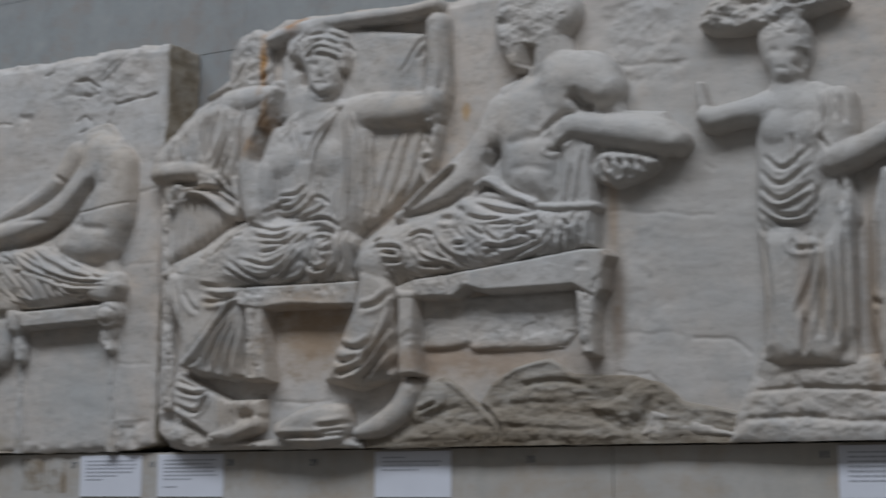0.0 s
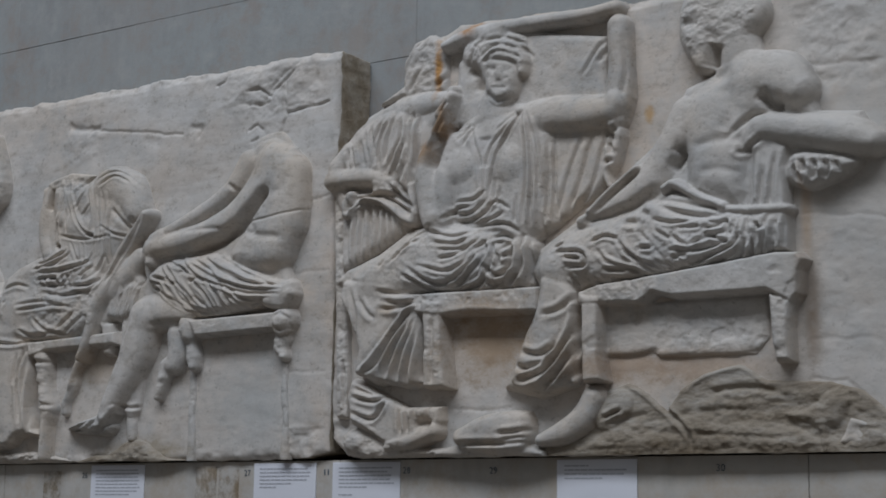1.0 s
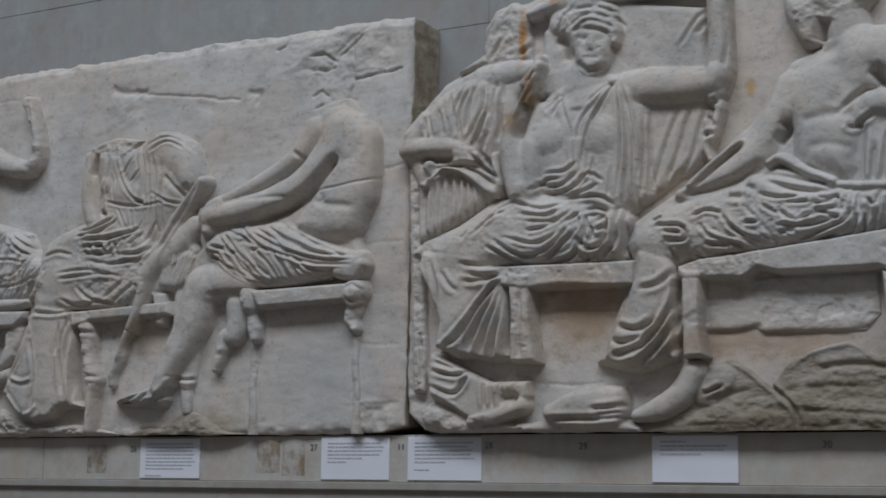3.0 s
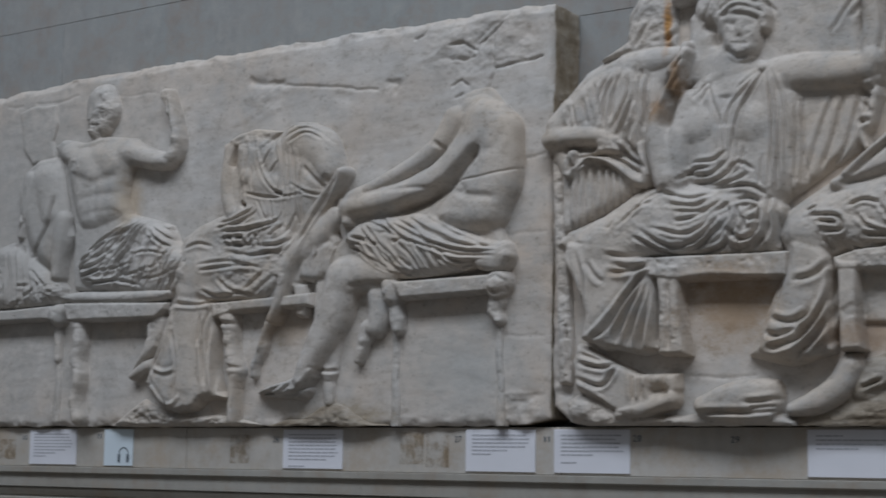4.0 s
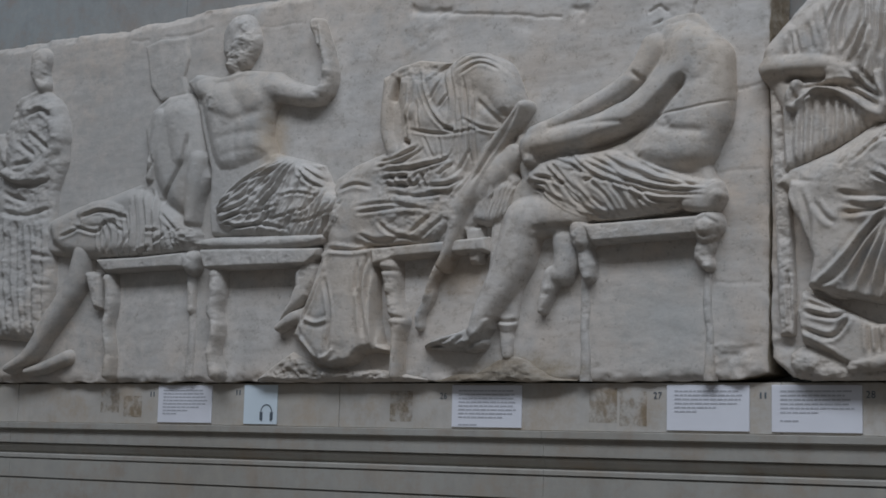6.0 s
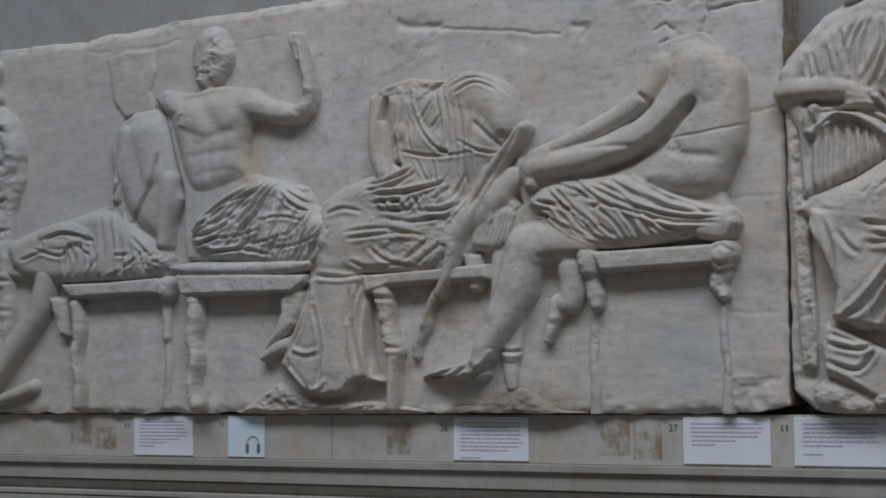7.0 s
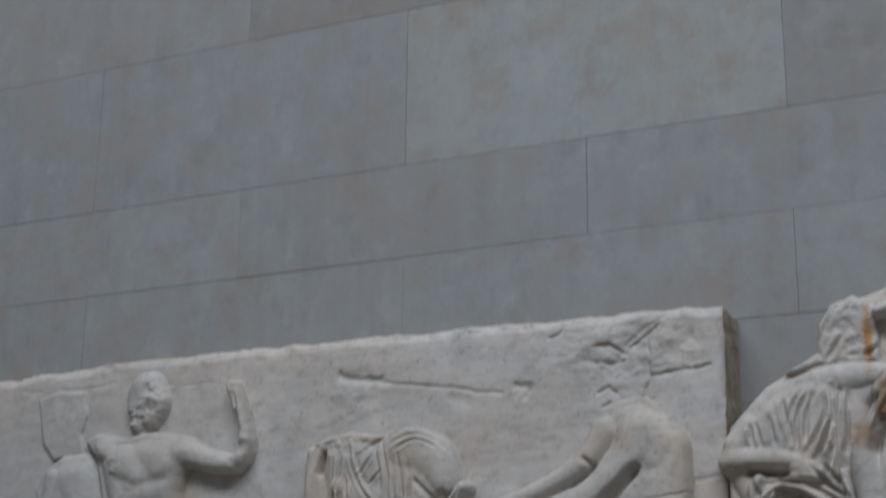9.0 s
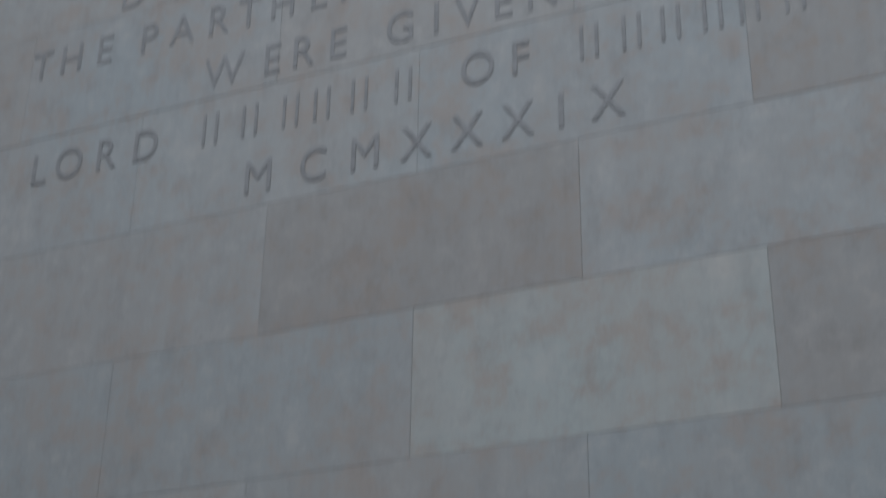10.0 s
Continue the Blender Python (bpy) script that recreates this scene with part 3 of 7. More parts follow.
letters("MCMXXXIX", 3.895, (-1.407, -1.213, -1.036, -0.864, -0.700, -0.540, -0.406, -0.265))
letters("WEREGIVEN", 4.33, (-1.569, -1.389, -1.276, -1.150, -0.930, -0.807, -0.701, -0.586, -0.457))
letters("THEPARTHENON", 4.545, (-2.327, -2.202, -2.065, -1.885, -1.750, -1.610, -1.492, -1.363, -1.23, -1.10, -0.95, -0.79))
letters("LORD", 4.110, (-2.273, -2.149, -2.002, -1.847))
letters("OF", 4.110, (-0.668, -0.532))
for x in (-1.597, -1.451, -1.303, -1.192, -1.061, -0.911, -0.312, -0.183, -0.066, 0.057, 0.162, 0.29):
    for dx in (-0.026, 0.020):
        part("letter_bar", box_bm(x + dx - 0.005, x + dx + 0.005, WALL_Y - 0.003, WALL_Y - 0.001, 4.110, 4.226), M_CUT, inscription)
letters("D", 4.757, (-1.972,))

# ---- carved slabs ----
def scored(lines, zones):
    """Cracks in a slab's ground (depth, half width, points) and roughened zones (depth, grain, x from, to, z from, to)."""
    def shape(x, z):
        out = 0 * x
        for depth, width, pts in lines:
            px, pz = [p[0] for p in pts], [p[1] for p in pts]
            near = (x > min(px) - 0.05) & (x < max(px) + 0.05) & (z > min(pz) - 0.05) & (z < max(pz) + 0.05)
            xx = x[near] + 0.005 * rough2(x[near], z[near], 30, 71, 3)
            zz = z[near] + 0.006 * rough2(x[near], z[near], 30, 75, 3)
            d = np.full(xx.shape, 9.0)
            for p, q in zip(pts, pts[1:]):
                dx, dz = q[0] - p[0], q[1] - p[1]
                t = np.clip(((xx - p[0]) * dx + (zz - p[1]) * dz) / (dx * dx + dz * dz), 0, 1)
                d = np.minimum(d, np.hypot(xx - p[0] - t * dx, zz - p[1] - t * dz))
            out[near] -= depth * np.exp(-(d / width) ** 2)
        for n, (amp, grain, x0, x1, z0, z1) in enumerate(zones):
            m = np.minimum(np.minimum(x - x0, x1 - x), np.minimum(z - z0, z1 - z)) + 0.02 * rough2(x, z, 14, 81 + n, 3)
            v = rough2(x, z * 1.3, grain, 91 + n, 5) - 0.7 * np.abs(rough2(x, z, grain * 0.7, 95 + n, 3))
            out += amp * 1.6 * v * np.clip(m / 0.03, 0, 1)
        return out
    return shape


CRACKS_IV = [
    (0.0070, 0.0030, [(-0.296, 2.344), (-0.254, 2.340), (-0.221, 2.347), (-0.212, 2.376), (-0.181, 2.393), (-0.141, 2.423)]),
    (0.0070, 0.0030, [(-0.169, 2.391), (-0.169, 2.336), (-0.164, 2.301), (-0.180, 2.258)]),
    (0.0070, 0.0030, [(-0.159, 2.306), (-0.092, 2.310), (-0.027, 2.321)]),
    (0.0070, 0.0030, [(-0.305, 2.382), (-0.263, 2.385), (-0.222, 2.364)]),
    (0.0070, 0.0030, [(-0.295, 2.278), (-0.267, 2.289), (-0.245, 2.271)]),
    (0.0070, 0.0030, [(-0.283, 2.244), (-0.262, 2.250)]),
    (0.0070, 0.0030, [(-0.408, 2.413), (-0.382, 2.424), (-0.370, 2.440)]),
    (0.0048, 0.0032, [(-0.839, 2.344), (-0.752, 2.329), (-0.658, 2.318), (-0.602, 2.306), (-0.530, 2.293)]),
    (0.0085, 0.0100, [(-0.959, 2.370), (-0.898, 2.353), (-0.849, 2.351)]),
    (0.0060, 0.0080, [(-0.494, 2.309), (-0.459, 2.301), (-0.467, 2.284)]),
    (0.0029, 0.0040, [(-0.330, 2.353), (-0.247, 2.345), (-0.211, 2.391), (-0.165, 2.420), (-0.125, 2.440)]),
    (0.0019, 0.0035, [(-0.165, 2.326), (-0.077, 2.317)]),
    (0.0022, 0.0035, [(-0.426, 2.447), (-0.452, 2.413)]),
    (0.0022, 0.0040, [(-0.095, 2.065), (-0.018, 2.071)]),
    (0.0016, 0.0035, [(-1.475, 2.388), (-1.395, 2.381), (-1.324, 2.382)]),
    (0.0022, 0.0040, [(-1.823, 2.403), (-1.724, 2.396), (-1.640, 2.410)]),
    (0.0013, 0.0035, [(-0.614, 2.026), (-0.472, 2.050), (-0.352, 2.071)]),
    (0.0013, 0.0035, [(-0.125, 1.629), (-0.019, 1.624)]),
    (0.0013, 0.0035, [(-0.139, 1.877), (-0.018, 1.881)]),
    (0.0026, 0.0142, [(-0.657, 2.294), (-0.620, 2.283)]),
    (0.0019, 0.0040, [(-0.137, 1.478), (-0.019, 1.481)]),
    (0.0019, 0.0040, [(-1.951, 2.408), (-1.886, 2.400)]),
]
CRACKS_V = [
    (0.0019, 0.0040, [(1.230, 2.221), (1.328, 2.216), (1.399, 2.211)]),
    (0.0013, 0.0040, [(1.238, 1.638), (1.378, 1.631)]),
    (0.0026, 0.0040, [(1.235, 1.559), (1.306, 1.549), (1.339, 1.519)]),
    (0.0026, 0.0040, [(0.358, 1.518), (0.466, 1.511), (0.519, 1.517)]),
    (0.0029, 0.0040, [(1.406, 1.619), (1.490, 1.615), (1.519, 1.585)]),
    (0.0016, 0.0040, [(1.223, 1.902), (1.450, 1.876)]),
    (0.0019, 0.0051, [(1.440, 1.984), (1.455, 1.973)]),
    (0.0038, 0.0051, [(1.304, 1.489), (1.366, 1.470), (1.414, 1.451)]),
]
ROUGH_IV = [
    (.0075, 14, -0.392, -0.036, 2.297, 2.495),
    (.005, 16, -0.314, -0.164, 2.215, 2.377),
    (.004, 16, -0.986, -0.822, 2.238, 2.386),
    (.005, 24, -0.504, -0.432, 2.265, 2.326),
    (.004, 30, -1.495, -0.374, 2.424, 2.538),
    (.008, 26, -0.839, -0.529, 1.396, 1.456),
    (.006, 22, -0.161, -0.019, 1.406, 1.508),
    (.007, 20, -3.2, 0.0, 1.39, 1.432),
]
ROUGH_V = [
    (.006, 16, 1.209, 1.404, 2.156, 2.360),
    (.0025, 14, 1.236, 1.383, 1.585, 1.996),
    (.007, 22, -0.005, 0.073, 1.464, 1.933),
    (.008, 18, 0.0, 2.3, 1.39, 1.436),
]


slab_iv = empty("frieze_slab", "weathered pale marble frieze slab carved with seated and standing figures in relief", "relief slab", "frieze slabs")
slab_v = empty("frieze_slab", "broken pale marble frieze slab carved with a seated couple and a standing figure", "relief slab", "frieze slabs")
stone_panel(slab_iv, [(1.4, -3.2), (2.45, -3.2)], [(1.40, -0.004), (1.45, -0.003), (2.45, 0.004)], [(-3.2, 1.408), (-0.15, 1.408), (-0.06, 1.412), (0.0, 1.425)],
            [(-3.2, 2.45), (-2.0, 2.45), (-1.6, 2.463), (-1.27, 2.469), (-0.95, 2.464), (-0.66, 2.461), (-0.37, 2.46), (-0.1, 2.459), (0.0, 2.45)], 3, scored(CRACKS_IV, ROUGH_IV), "weathered marble ground with chipped edges")
stone_panel(slab_v, [(1.4, 0.006), (2.45, 0.008)], [(1.40, 2.3), (2.45, 2.3)], [(0.0, 1.462), (0.02, 1.44), (0.055, 1.411), (0.2, 1.408), (2.3, 1.408)],
            [(0.0, 2.165), (0.03, 2.20), (0.09, 2.262), (0.15, 2.29), (0.225, 2.345), (0.27, 2.40), (0.298, 2.442), (0.37, 2.457), (0.67, 2.446), (0.83, 2.44), (2.3, 2.44)], 23, scored(CRACKS_V, ROUGH_V), "weathered marble ground broken away at its upper corner")

# ---- relief carvings, each worked out of its slab ----

# the long slab: seated and standing figures
c = Carving(-0.578, -0.025, 1.407, 1.865, 0.002)
c.patch(0.046, 0.01, (-0.442, 1.776), (-0.140, 1.780), (-0.135, 1.734), (-0.140, 1.731), (-0.275, 1.728), (-0.421, 1.725))
c.limb(0.052, (-0.133, 1.757, 0.0350), (-0.139, 1.745, 0.0319))
c.ridge(-0.007, 0.005, (-0.153, 1.761), (-0.133, 1.773), (-0.109, 1.758), (-0.112, 1.734), (-0.137, 1.728), (-0.153, 1.745))
c.limb(0.03, (-0.143, 1.712, 0.0243), (-0.149, 1.687, 0.0228), (-0.136, 1.665, 0.0137))
c.rumple(0.004, 28, (-0.183, 1.731), (-0.105, 1.727), (-0.105, 1.646), (-0.167, 1.648))
c.limb(0.05, (-0.453, 1.764, 0.0304), (-0.449, 1.738, 0.0289))
c.limb(0.034, (-0.447, 1.713, 0.0198), (-0.440, 1.679, 0.0228), (-0.436, 1.653, 0.0167))
c.rumple(0.004, 28, (-0.498, 1.785), (-0.412, 1.779), (-0.407, 1.645), (-0.470, 1.647))
c.limb(0.008, (-0.451, 1.642, 0.0106), (-0.449, 1.585, 0.0122), (-0.451, 1.528, 0.0106), (-0.447, 1.472, 0.0122), (-0.449, 1.411, 0.0137))
c.limb(0.008, (-0.140, 1.642, 0.0091), (-0.143, 1.575, 0.0106), (-0.136, 1.507, 0.0091), (-0.139, 1.414, 0.0137))
c.wear(0.0018, 45, 1, 0.002)
c.mesh("stool", slab_iv, "stone stool with a rail and worn turned legs")

c = Carving(-0.979, 0.016, 1.422, 2.340, 0.002)
c.patch(0.01, 0.03, (-0.278, 2.187), (-0.268, 2.236), (-0.240, 2.254), (-0.175, 2.260), (-0.148, 2.235), (-0.127, 2.197), (-0.199, 2.184))
c.patch(0.026, 0.02, (-0.339, 2.134), (-0.282, 2.199), (-0.241, 2.234), (-0.189, 2.239), (-0.123, 2.207), (-0.088, 2.154), (-0.076, 2.076), (-0.080, 1.993), (-0.108, 1.947), (-0.134, 1.901), (-0.119, 1.865), (-0.103, 1.827), (-0.126, 1.787), (-0.197, 1.795), (-0.277, 1.783), (-0.402, 1.777), (-0.557, 1.789), (-0.646, 1.788), (-0.715, 1.622), (-0.702, 1.828), (-0.622, 1.897), (-0.651, 1.973), (-0.634, 2.009), (-0.527, 2.029), (-0.432, 2.074), (-0.356, 2.099), raw=True)
c.patch(0.05, 0.05, (-0.253, 2.184), (-0.221, 2.219), (-0.173, 2.227), (-0.117, 2.195), (-0.085, 2.142), (-0.073, 2.065), (-0.079, 1.989), (-0.103, 1.948), (-0.134, 1.898), (-0.159, 1.872), (-0.275, 1.893), (-0.328, 1.931), (-0.287, 1.981), (-0.260, 2.024), (-0.220, 2.088))
c.limb(0.056, (-0.137, 2.134, 0.0608, 0.95), (-0.137, 2.036, 0.0578, 0.95), (-0.168, 1.942, 0.0578, 1.00))
c.limb(0.046, (-0.272, 2.183, 0.0365, 0.85), (-0.299, 2.140, 0.0304, 0.95), (-0.342, 2.099, 0.0274, 1.00), (-0.421, 2.060, 0.0258, 1.00), (-0.507, 2.026, 0.0228, 1.00), (-0.583, 2.006, 0.0198, 1.00))
c.limb(0.06, (-0.183, 2.164, 0.0578, 0.90), (-0.223, 2.098, 0.0517, 1.00), (-0.296, 2.040, 0.0441, 1.00), (-0.396, 2.002, 0.0380, 1.00), (-0.498, 1.985, 0.0334, 1.00), (-0.581, 1.975, 0.0289, 1.00))
c.limb(0.054, (-0.555, 2.003, 0.0274), (-0.595, 1.977, 0.0274), (-0.589, 1.942, 0.0213))
c.ridge(-0.01, 0.006, (-0.320, 2.127), (-0.294, 2.104), (-0.320, 2.076), (-0.356, 2.056))
c.ridge(-0.03, 0.012, (-0.179, 2.101), (-0.215, 2.067), (-0.271, 2.016), (-0.345, 1.976), (-0.446, 1.953))
c.ridge(-0.004, 0.006, (-0.468, 2.010), (-0.366, 2.008), (-0.283, 2.000))
c.ridge(-0.004, 0.003, (-0.294, 2.014), (-0.221, 2.018), (-0.165, 2.021), (-0.103, 2.029), (-0.064, 2.041))
c.ridge(-0.007, 0.01, (-0.261, 1.994), (-0.213, 1.978), (-0.126, 1.965))
c.ridge(-0.006, 0.01, (-0.260, 1.900), (-0.196, 1.888), (-0.133, 1.896))
c.ridge(-0.005, 0.01, (-0.221, 1.987), (-0.229, 2.002), (-0.245, 2.011))
c.ridge(-0.004, 0.014, (-0.111, 2.130), (-0.134, 2.090), (-0.174, 2.081))
c.rumple(0.005, 40, (-0.615, 1.958), (-0.558, 1.949), (-0.560, 1.914), (-0.602, 1.920))
c.patch(0.052, 0.035, (-0.611, 1.900), (-0.549, 1.941), (-0.442, 1.946), (-0.354, 1.950), (-0.266, 1.906), (-0.138, 1.857), (-0.107, 1.863), (-0.091, 1.826), (-0.114, 1.787), (-0.180, 1.797), (-0.264, 1.783), (-0.384, 1.774), (-0.469, 1.786), (-0.543, 1.830), (-0.576, 1.861))
c.limb(0.058, (-0.506, 1.870, 0.0578, 0.90), (-0.369, 1.857, 0.0547, 1.00), (-0.222, 1.828, 0.0395, 0.90))
c.strokes(0.0062, 0.0036, [(-0.130, 1.843), (-0.217, 1.853), (-0.298, 1.878), (-0.373, 1.918)], [(-0.130, 1.833), (-0.233, 1.840), (-0.331, 1.870), (-0.432, 1.920)], [(-0.138, 1.822), (-0.233, 1.829), (-0.330, 1.856), (-0.432, 1.892), (-0.484, 1.933)], [(-0.166, 1.813), (-0.245, 1.813), (-0.297, 1.848), (-0.347, 1.877)], [(-0.181, 1.803), (-0.256, 1.803), (-0.297, 1.831)], [(-0.281, 1.793), (-0.310, 1.840), (-0.327, 1.861)], [(-0.316, 1.790), (-0.338, 1.835), (-0.367, 1.870)], [(-0.346, 1.786), (-0.372, 1.833), (-0.411, 1.867)], [(-0.379, 1.784), (-0.447, 1.821), (-0.500, 1.880), (-0.545, 1.921)], [(-0.399, 1.780), (-0.481, 1.812), (-0.543, 1.860)], [(-0.455, 1.788), (-0.516, 1.826), (-0.557, 1.861)], [(-0.430, 1.817), (-0.479, 1.864), (-0.527, 1.908)])
c.strokes(0.0062, 0.0036, [(-0.444, 1.841), (-0.497, 1.897), (-0.522, 1.922)], [(-0.553, 1.890), (-0.474, 1.869)], [(-0.579, 1.871), (-0.538, 1.856)], [(-0.356, 1.940), (-0.290, 1.902), (-0.225, 1.867)], [(-0.395, 1.937), (-0.328, 1.900), (-0.257, 1.867)], [(-0.432, 1.935), (-0.361, 1.897), (-0.331, 1.877)], [(-0.484, 1.945), (-0.432, 1.903), (-0.377, 1.870)], [(-0.527, 1.937), (-0.449, 1.905)], [(-0.265, 1.890), (-0.209, 1.866), (-0.157, 1.845)], [(-0.256, 1.800), (-0.216, 1.786), (-0.181, 1.803)], [(-0.414, 1.833), (-0.380, 1.805)], [(-0.571, 1.895), (-0.500, 1.885)], [(-0.585, 1.883), (-0.531, 1.873)], [(-0.508, 1.840), (-0.447, 1.804)])
c.strokes(-0.0045, 0.0036, [(-0.130, 1.838), (-0.225, 1.846), (-0.314, 1.874), (-0.407, 1.918)], [(-0.145, 1.817), (-0.240, 1.821), (-0.322, 1.847), (-0.398, 1.880)], [(-0.363, 1.787), (-0.410, 1.826), (-0.457, 1.876)], [(-0.413, 1.785), (-0.490, 1.831), (-0.535, 1.885)], [(-0.297, 1.792), (-0.327, 1.844)], [(-0.331, 1.923), (-0.265, 1.884), (-0.193, 1.856)])
c.ridge(-0.012, 0.005, (-0.469, 1.903), (-0.438, 1.895))
c.ridge(-0.012, 0.005, (-0.431, 1.874), (-0.406, 1.878))
c.ridge(-0.012, 0.005, (-0.570, 1.873), (-0.538, 1.856))
c.strokes(-0.006, 0.0045, [(-0.547, 1.855), (-0.476, 1.804), (-0.386, 1.777), (-0.300, 1.785), (-0.259, 1.780), (-0.219, 1.794), (-0.175, 1.787), (-0.109, 1.783)])
c.limb(0.05, (-0.178, 1.805, 0.0182), (-0.131, 1.802, 0.0243), (-0.108, 1.821, 0.0152))
c.limb(0.056, (-0.454, 1.794, 0.0334, 0.90), (-0.532, 1.805, 0.0517, 1.00), (-0.602, 1.795, 0.0547, 1.00))
c.limb(0.058, (-0.610, 1.790, 0.0547), (-0.636, 1.704, 0.0547), (-0.674, 1.630, 0.0456), (-0.712, 1.569, 0.0319), (-0.729, 1.530, 0.0258))
c.ridge(0.005, 0.012, (-0.621, 1.789), (-0.659, 1.704), (-0.698, 1.618))
c.ridge(-0.007, 0.006, (-0.575, 1.766), (-0.514, 1.772), (-0.462, 1.769))
c.patch(0.046, 0.014, (-0.899, 1.493), (-0.863, 1.507), (-0.829, 1.518), (-0.783, 1.529), (-0.728, 1.551), (-0.676, 1.570), (-0.691, 1.532), (-0.735, 1.493), (-0.791, 1.488), (-0.847, 1.495))
c.patch(0.03, 0.02, (-0.899, 1.490), (-0.801, 1.498), (-0.727, 1.514), (-0.700, 1.504), (-0.726, 1.473), (-0.800, 1.480))
c.strokes(0.006, 0.004, [(-0.757, 1.487), (-0.712, 1.518), (-0.673, 1.560)], [(-0.822, 1.500), (-0.785, 1.519)], [(-0.856, 1.494), (-0.813, 1.508)], [(-0.785, 1.499), (-0.763, 1.516)])
c.limb(0.036, (-0.498, 1.742, 0.0365), (-0.494, 1.698, 0.0365), (-0.503, 1.663, 0.0304))
c.limb(0.03, (-0.531, 1.658, 0.0258), (-0.548, 1.615, 0.0198), (-0.559, 1.576, 0.0122))
c.rumple(0.004, 40, (-0.573, 1.630), (-0.496, 1.656), (-0.502, 1.556), (-0.563, 1.558))
c.limb(0.018, (-0.650, 1.620, 0.0304), (-0.653, 1.584, 0.0274), (-0.656, 1.550, 0.0258))
c.limb(0.014, (-0.661, 1.540, 0.0198), (-0.660, 1.504, 0.0182), (-0.658, 1.472, 0.0152))
c.strokes(0.006, 0.004, [(-0.692, 1.557), (-0.654, 1.550), (-0.627, 1.552)])
c.wear(0.0022, 16, 13, 0)
c.mesh("seated_figure", slab_iv, "seated headless male figure clasping one raised knee")

c = Carving(-0.967, -0.310, 1.409, 1.551, 0.0024)
c.patch(0.014, 0.02, (-0.808, 1.407), (-0.735, 1.430), (-0.670, 1.467), (-0.617, 1.466), (-0.565, 1.431), (-0.503, 1.402))
c.patch(0.008, 0.012, (-0.887, 1.405), (-0.794, 1.425), (-0.666, 1.424), (-0.490, 1.411), (-0.405, 1.399))
c.rumple(0.006, 26, (-0.868, 1.401), (-0.649, 1.471), (-0.596, 1.470), (-0.390, 1.398))
c.wear(0.002, 22, 31, 0.002)
c.mesh("broken_base", slab_iv, "rough brown stone left at the foot of the slab", M_BASE)

c = Carving(-1.130, -0.616, 1.407, 1.841, 0.002)
c.patch(0.044, 0.01, (-1.050, 1.748), (-0.877, 1.754), (-0.704, 1.761), (-0.696, 1.720), (-0.875, 1.717), (-0.976, 1.714), (-1.043, 1.697))
c.limb(0.044, (-0.996, 1.701, 0.0304), (-0.991, 1.676, 0.0258), (-0.985, 1.630, 0.0213), (-0.976, 1.592, 0.0213), (-0.966, 1.557, 0.0258), (-0.968, 1.509, 0.0137), (-0.969, 1.422, 0.0167))
c.strokes(0.007, 0.005, [(-1.023, 1.690), (-0.958, 1.684)], [(-1.002, 1.570), (-0.943, 1.565)])
c.rumple(0.004, 32, (-1.036, 1.694), (-0.937, 1.690), (-0.930, 1.524), (-1.019, 1.526))
c.wear(0.0018, 45, 56, 0.002)
c.mesh("stool", slab_iv, "stone stool beneath the veiled figure with a worn turned leg")

c = Carving(-1.512, -0.517, 1.407, 2.307, 0.002)
c.patch(0.03, 0.02, (-1.038, 2.194), (-0.962, 2.220), (-0.858, 2.192), (-0.802, 2.223), (-0.730, 2.227), (-0.650, 2.175), (-0.620, 2.112), (-0.606, 2.081), (-0.651, 2.040), (-0.690, 1.988), (-0.620, 1.893), (-0.645, 1.806), (-0.736, 1.788), (-0.763, 1.772), (-0.828, 1.738), (-0.854, 1.672), (-0.907, 1.546), (-0.918, 1.569), (-0.861, 1.717), (-1.043, 1.749), (-1.037, 1.511), (-0.976, 1.477), (-1.080, 1.485), (-1.111, 1.448), (-1.176, 1.440), (-1.227, 1.456), (-1.302, 1.529), (-1.253, 1.638), (-1.215, 1.734), (-1.216, 1.830), (-1.175, 1.938), (-1.118, 1.969), (-1.023, 1.997), (-1.045, 2.086), raw=True)
c.patch(0.044, 0.045, (-1.001, 2.187), (-0.942, 2.206), (-0.849, 2.183), (-0.793, 2.214), (-0.721, 2.217), (-0.649, 2.166), (-0.622, 2.103), (-0.646, 2.057), (-0.693, 2.023), (-0.739, 1.946), (-0.777, 1.891), (-0.881, 1.881), (-0.990, 1.895), (-1.003, 1.970), (-0.965, 2.030), (-0.979, 2.125))
c.patch(0.036, 0.01, (-1.013, 2.196), (-0.978, 2.215), (-0.915, 2.226), (-0.813, 2.208), (-0.849, 2.187), (-0.892, 2.148), (-0.926, 2.152), (-0.941, 2.182), (-0.980, 2.180))
c.rumple(0.005, 34, (-1.012, 2.192), (-0.910, 2.227), (-0.804, 2.207), (-0.887, 2.144), (-0.975, 2.175))
c.limb(0.054, (-0.766, 2.178, 0.0517, 0.90), (-0.695, 2.152, 0.0517, 0.95), (-0.656, 2.090, 0.0365, 0.90))
c.limb(0.042, (-0.989, 2.186, 0.0198, 0.80), (-1.010, 2.121, 0.0213, 1.00), (-1.013, 2.050, 0.0228, 1.00), (-0.995, 1.998, 0.0213, 1.00))
c.limb(0.05, (-0.884, 2.068, 0.0426), (-0.835, 2.055, 0.0365))
c.limb(0.048, (-0.935, 2.089, 0.0274))
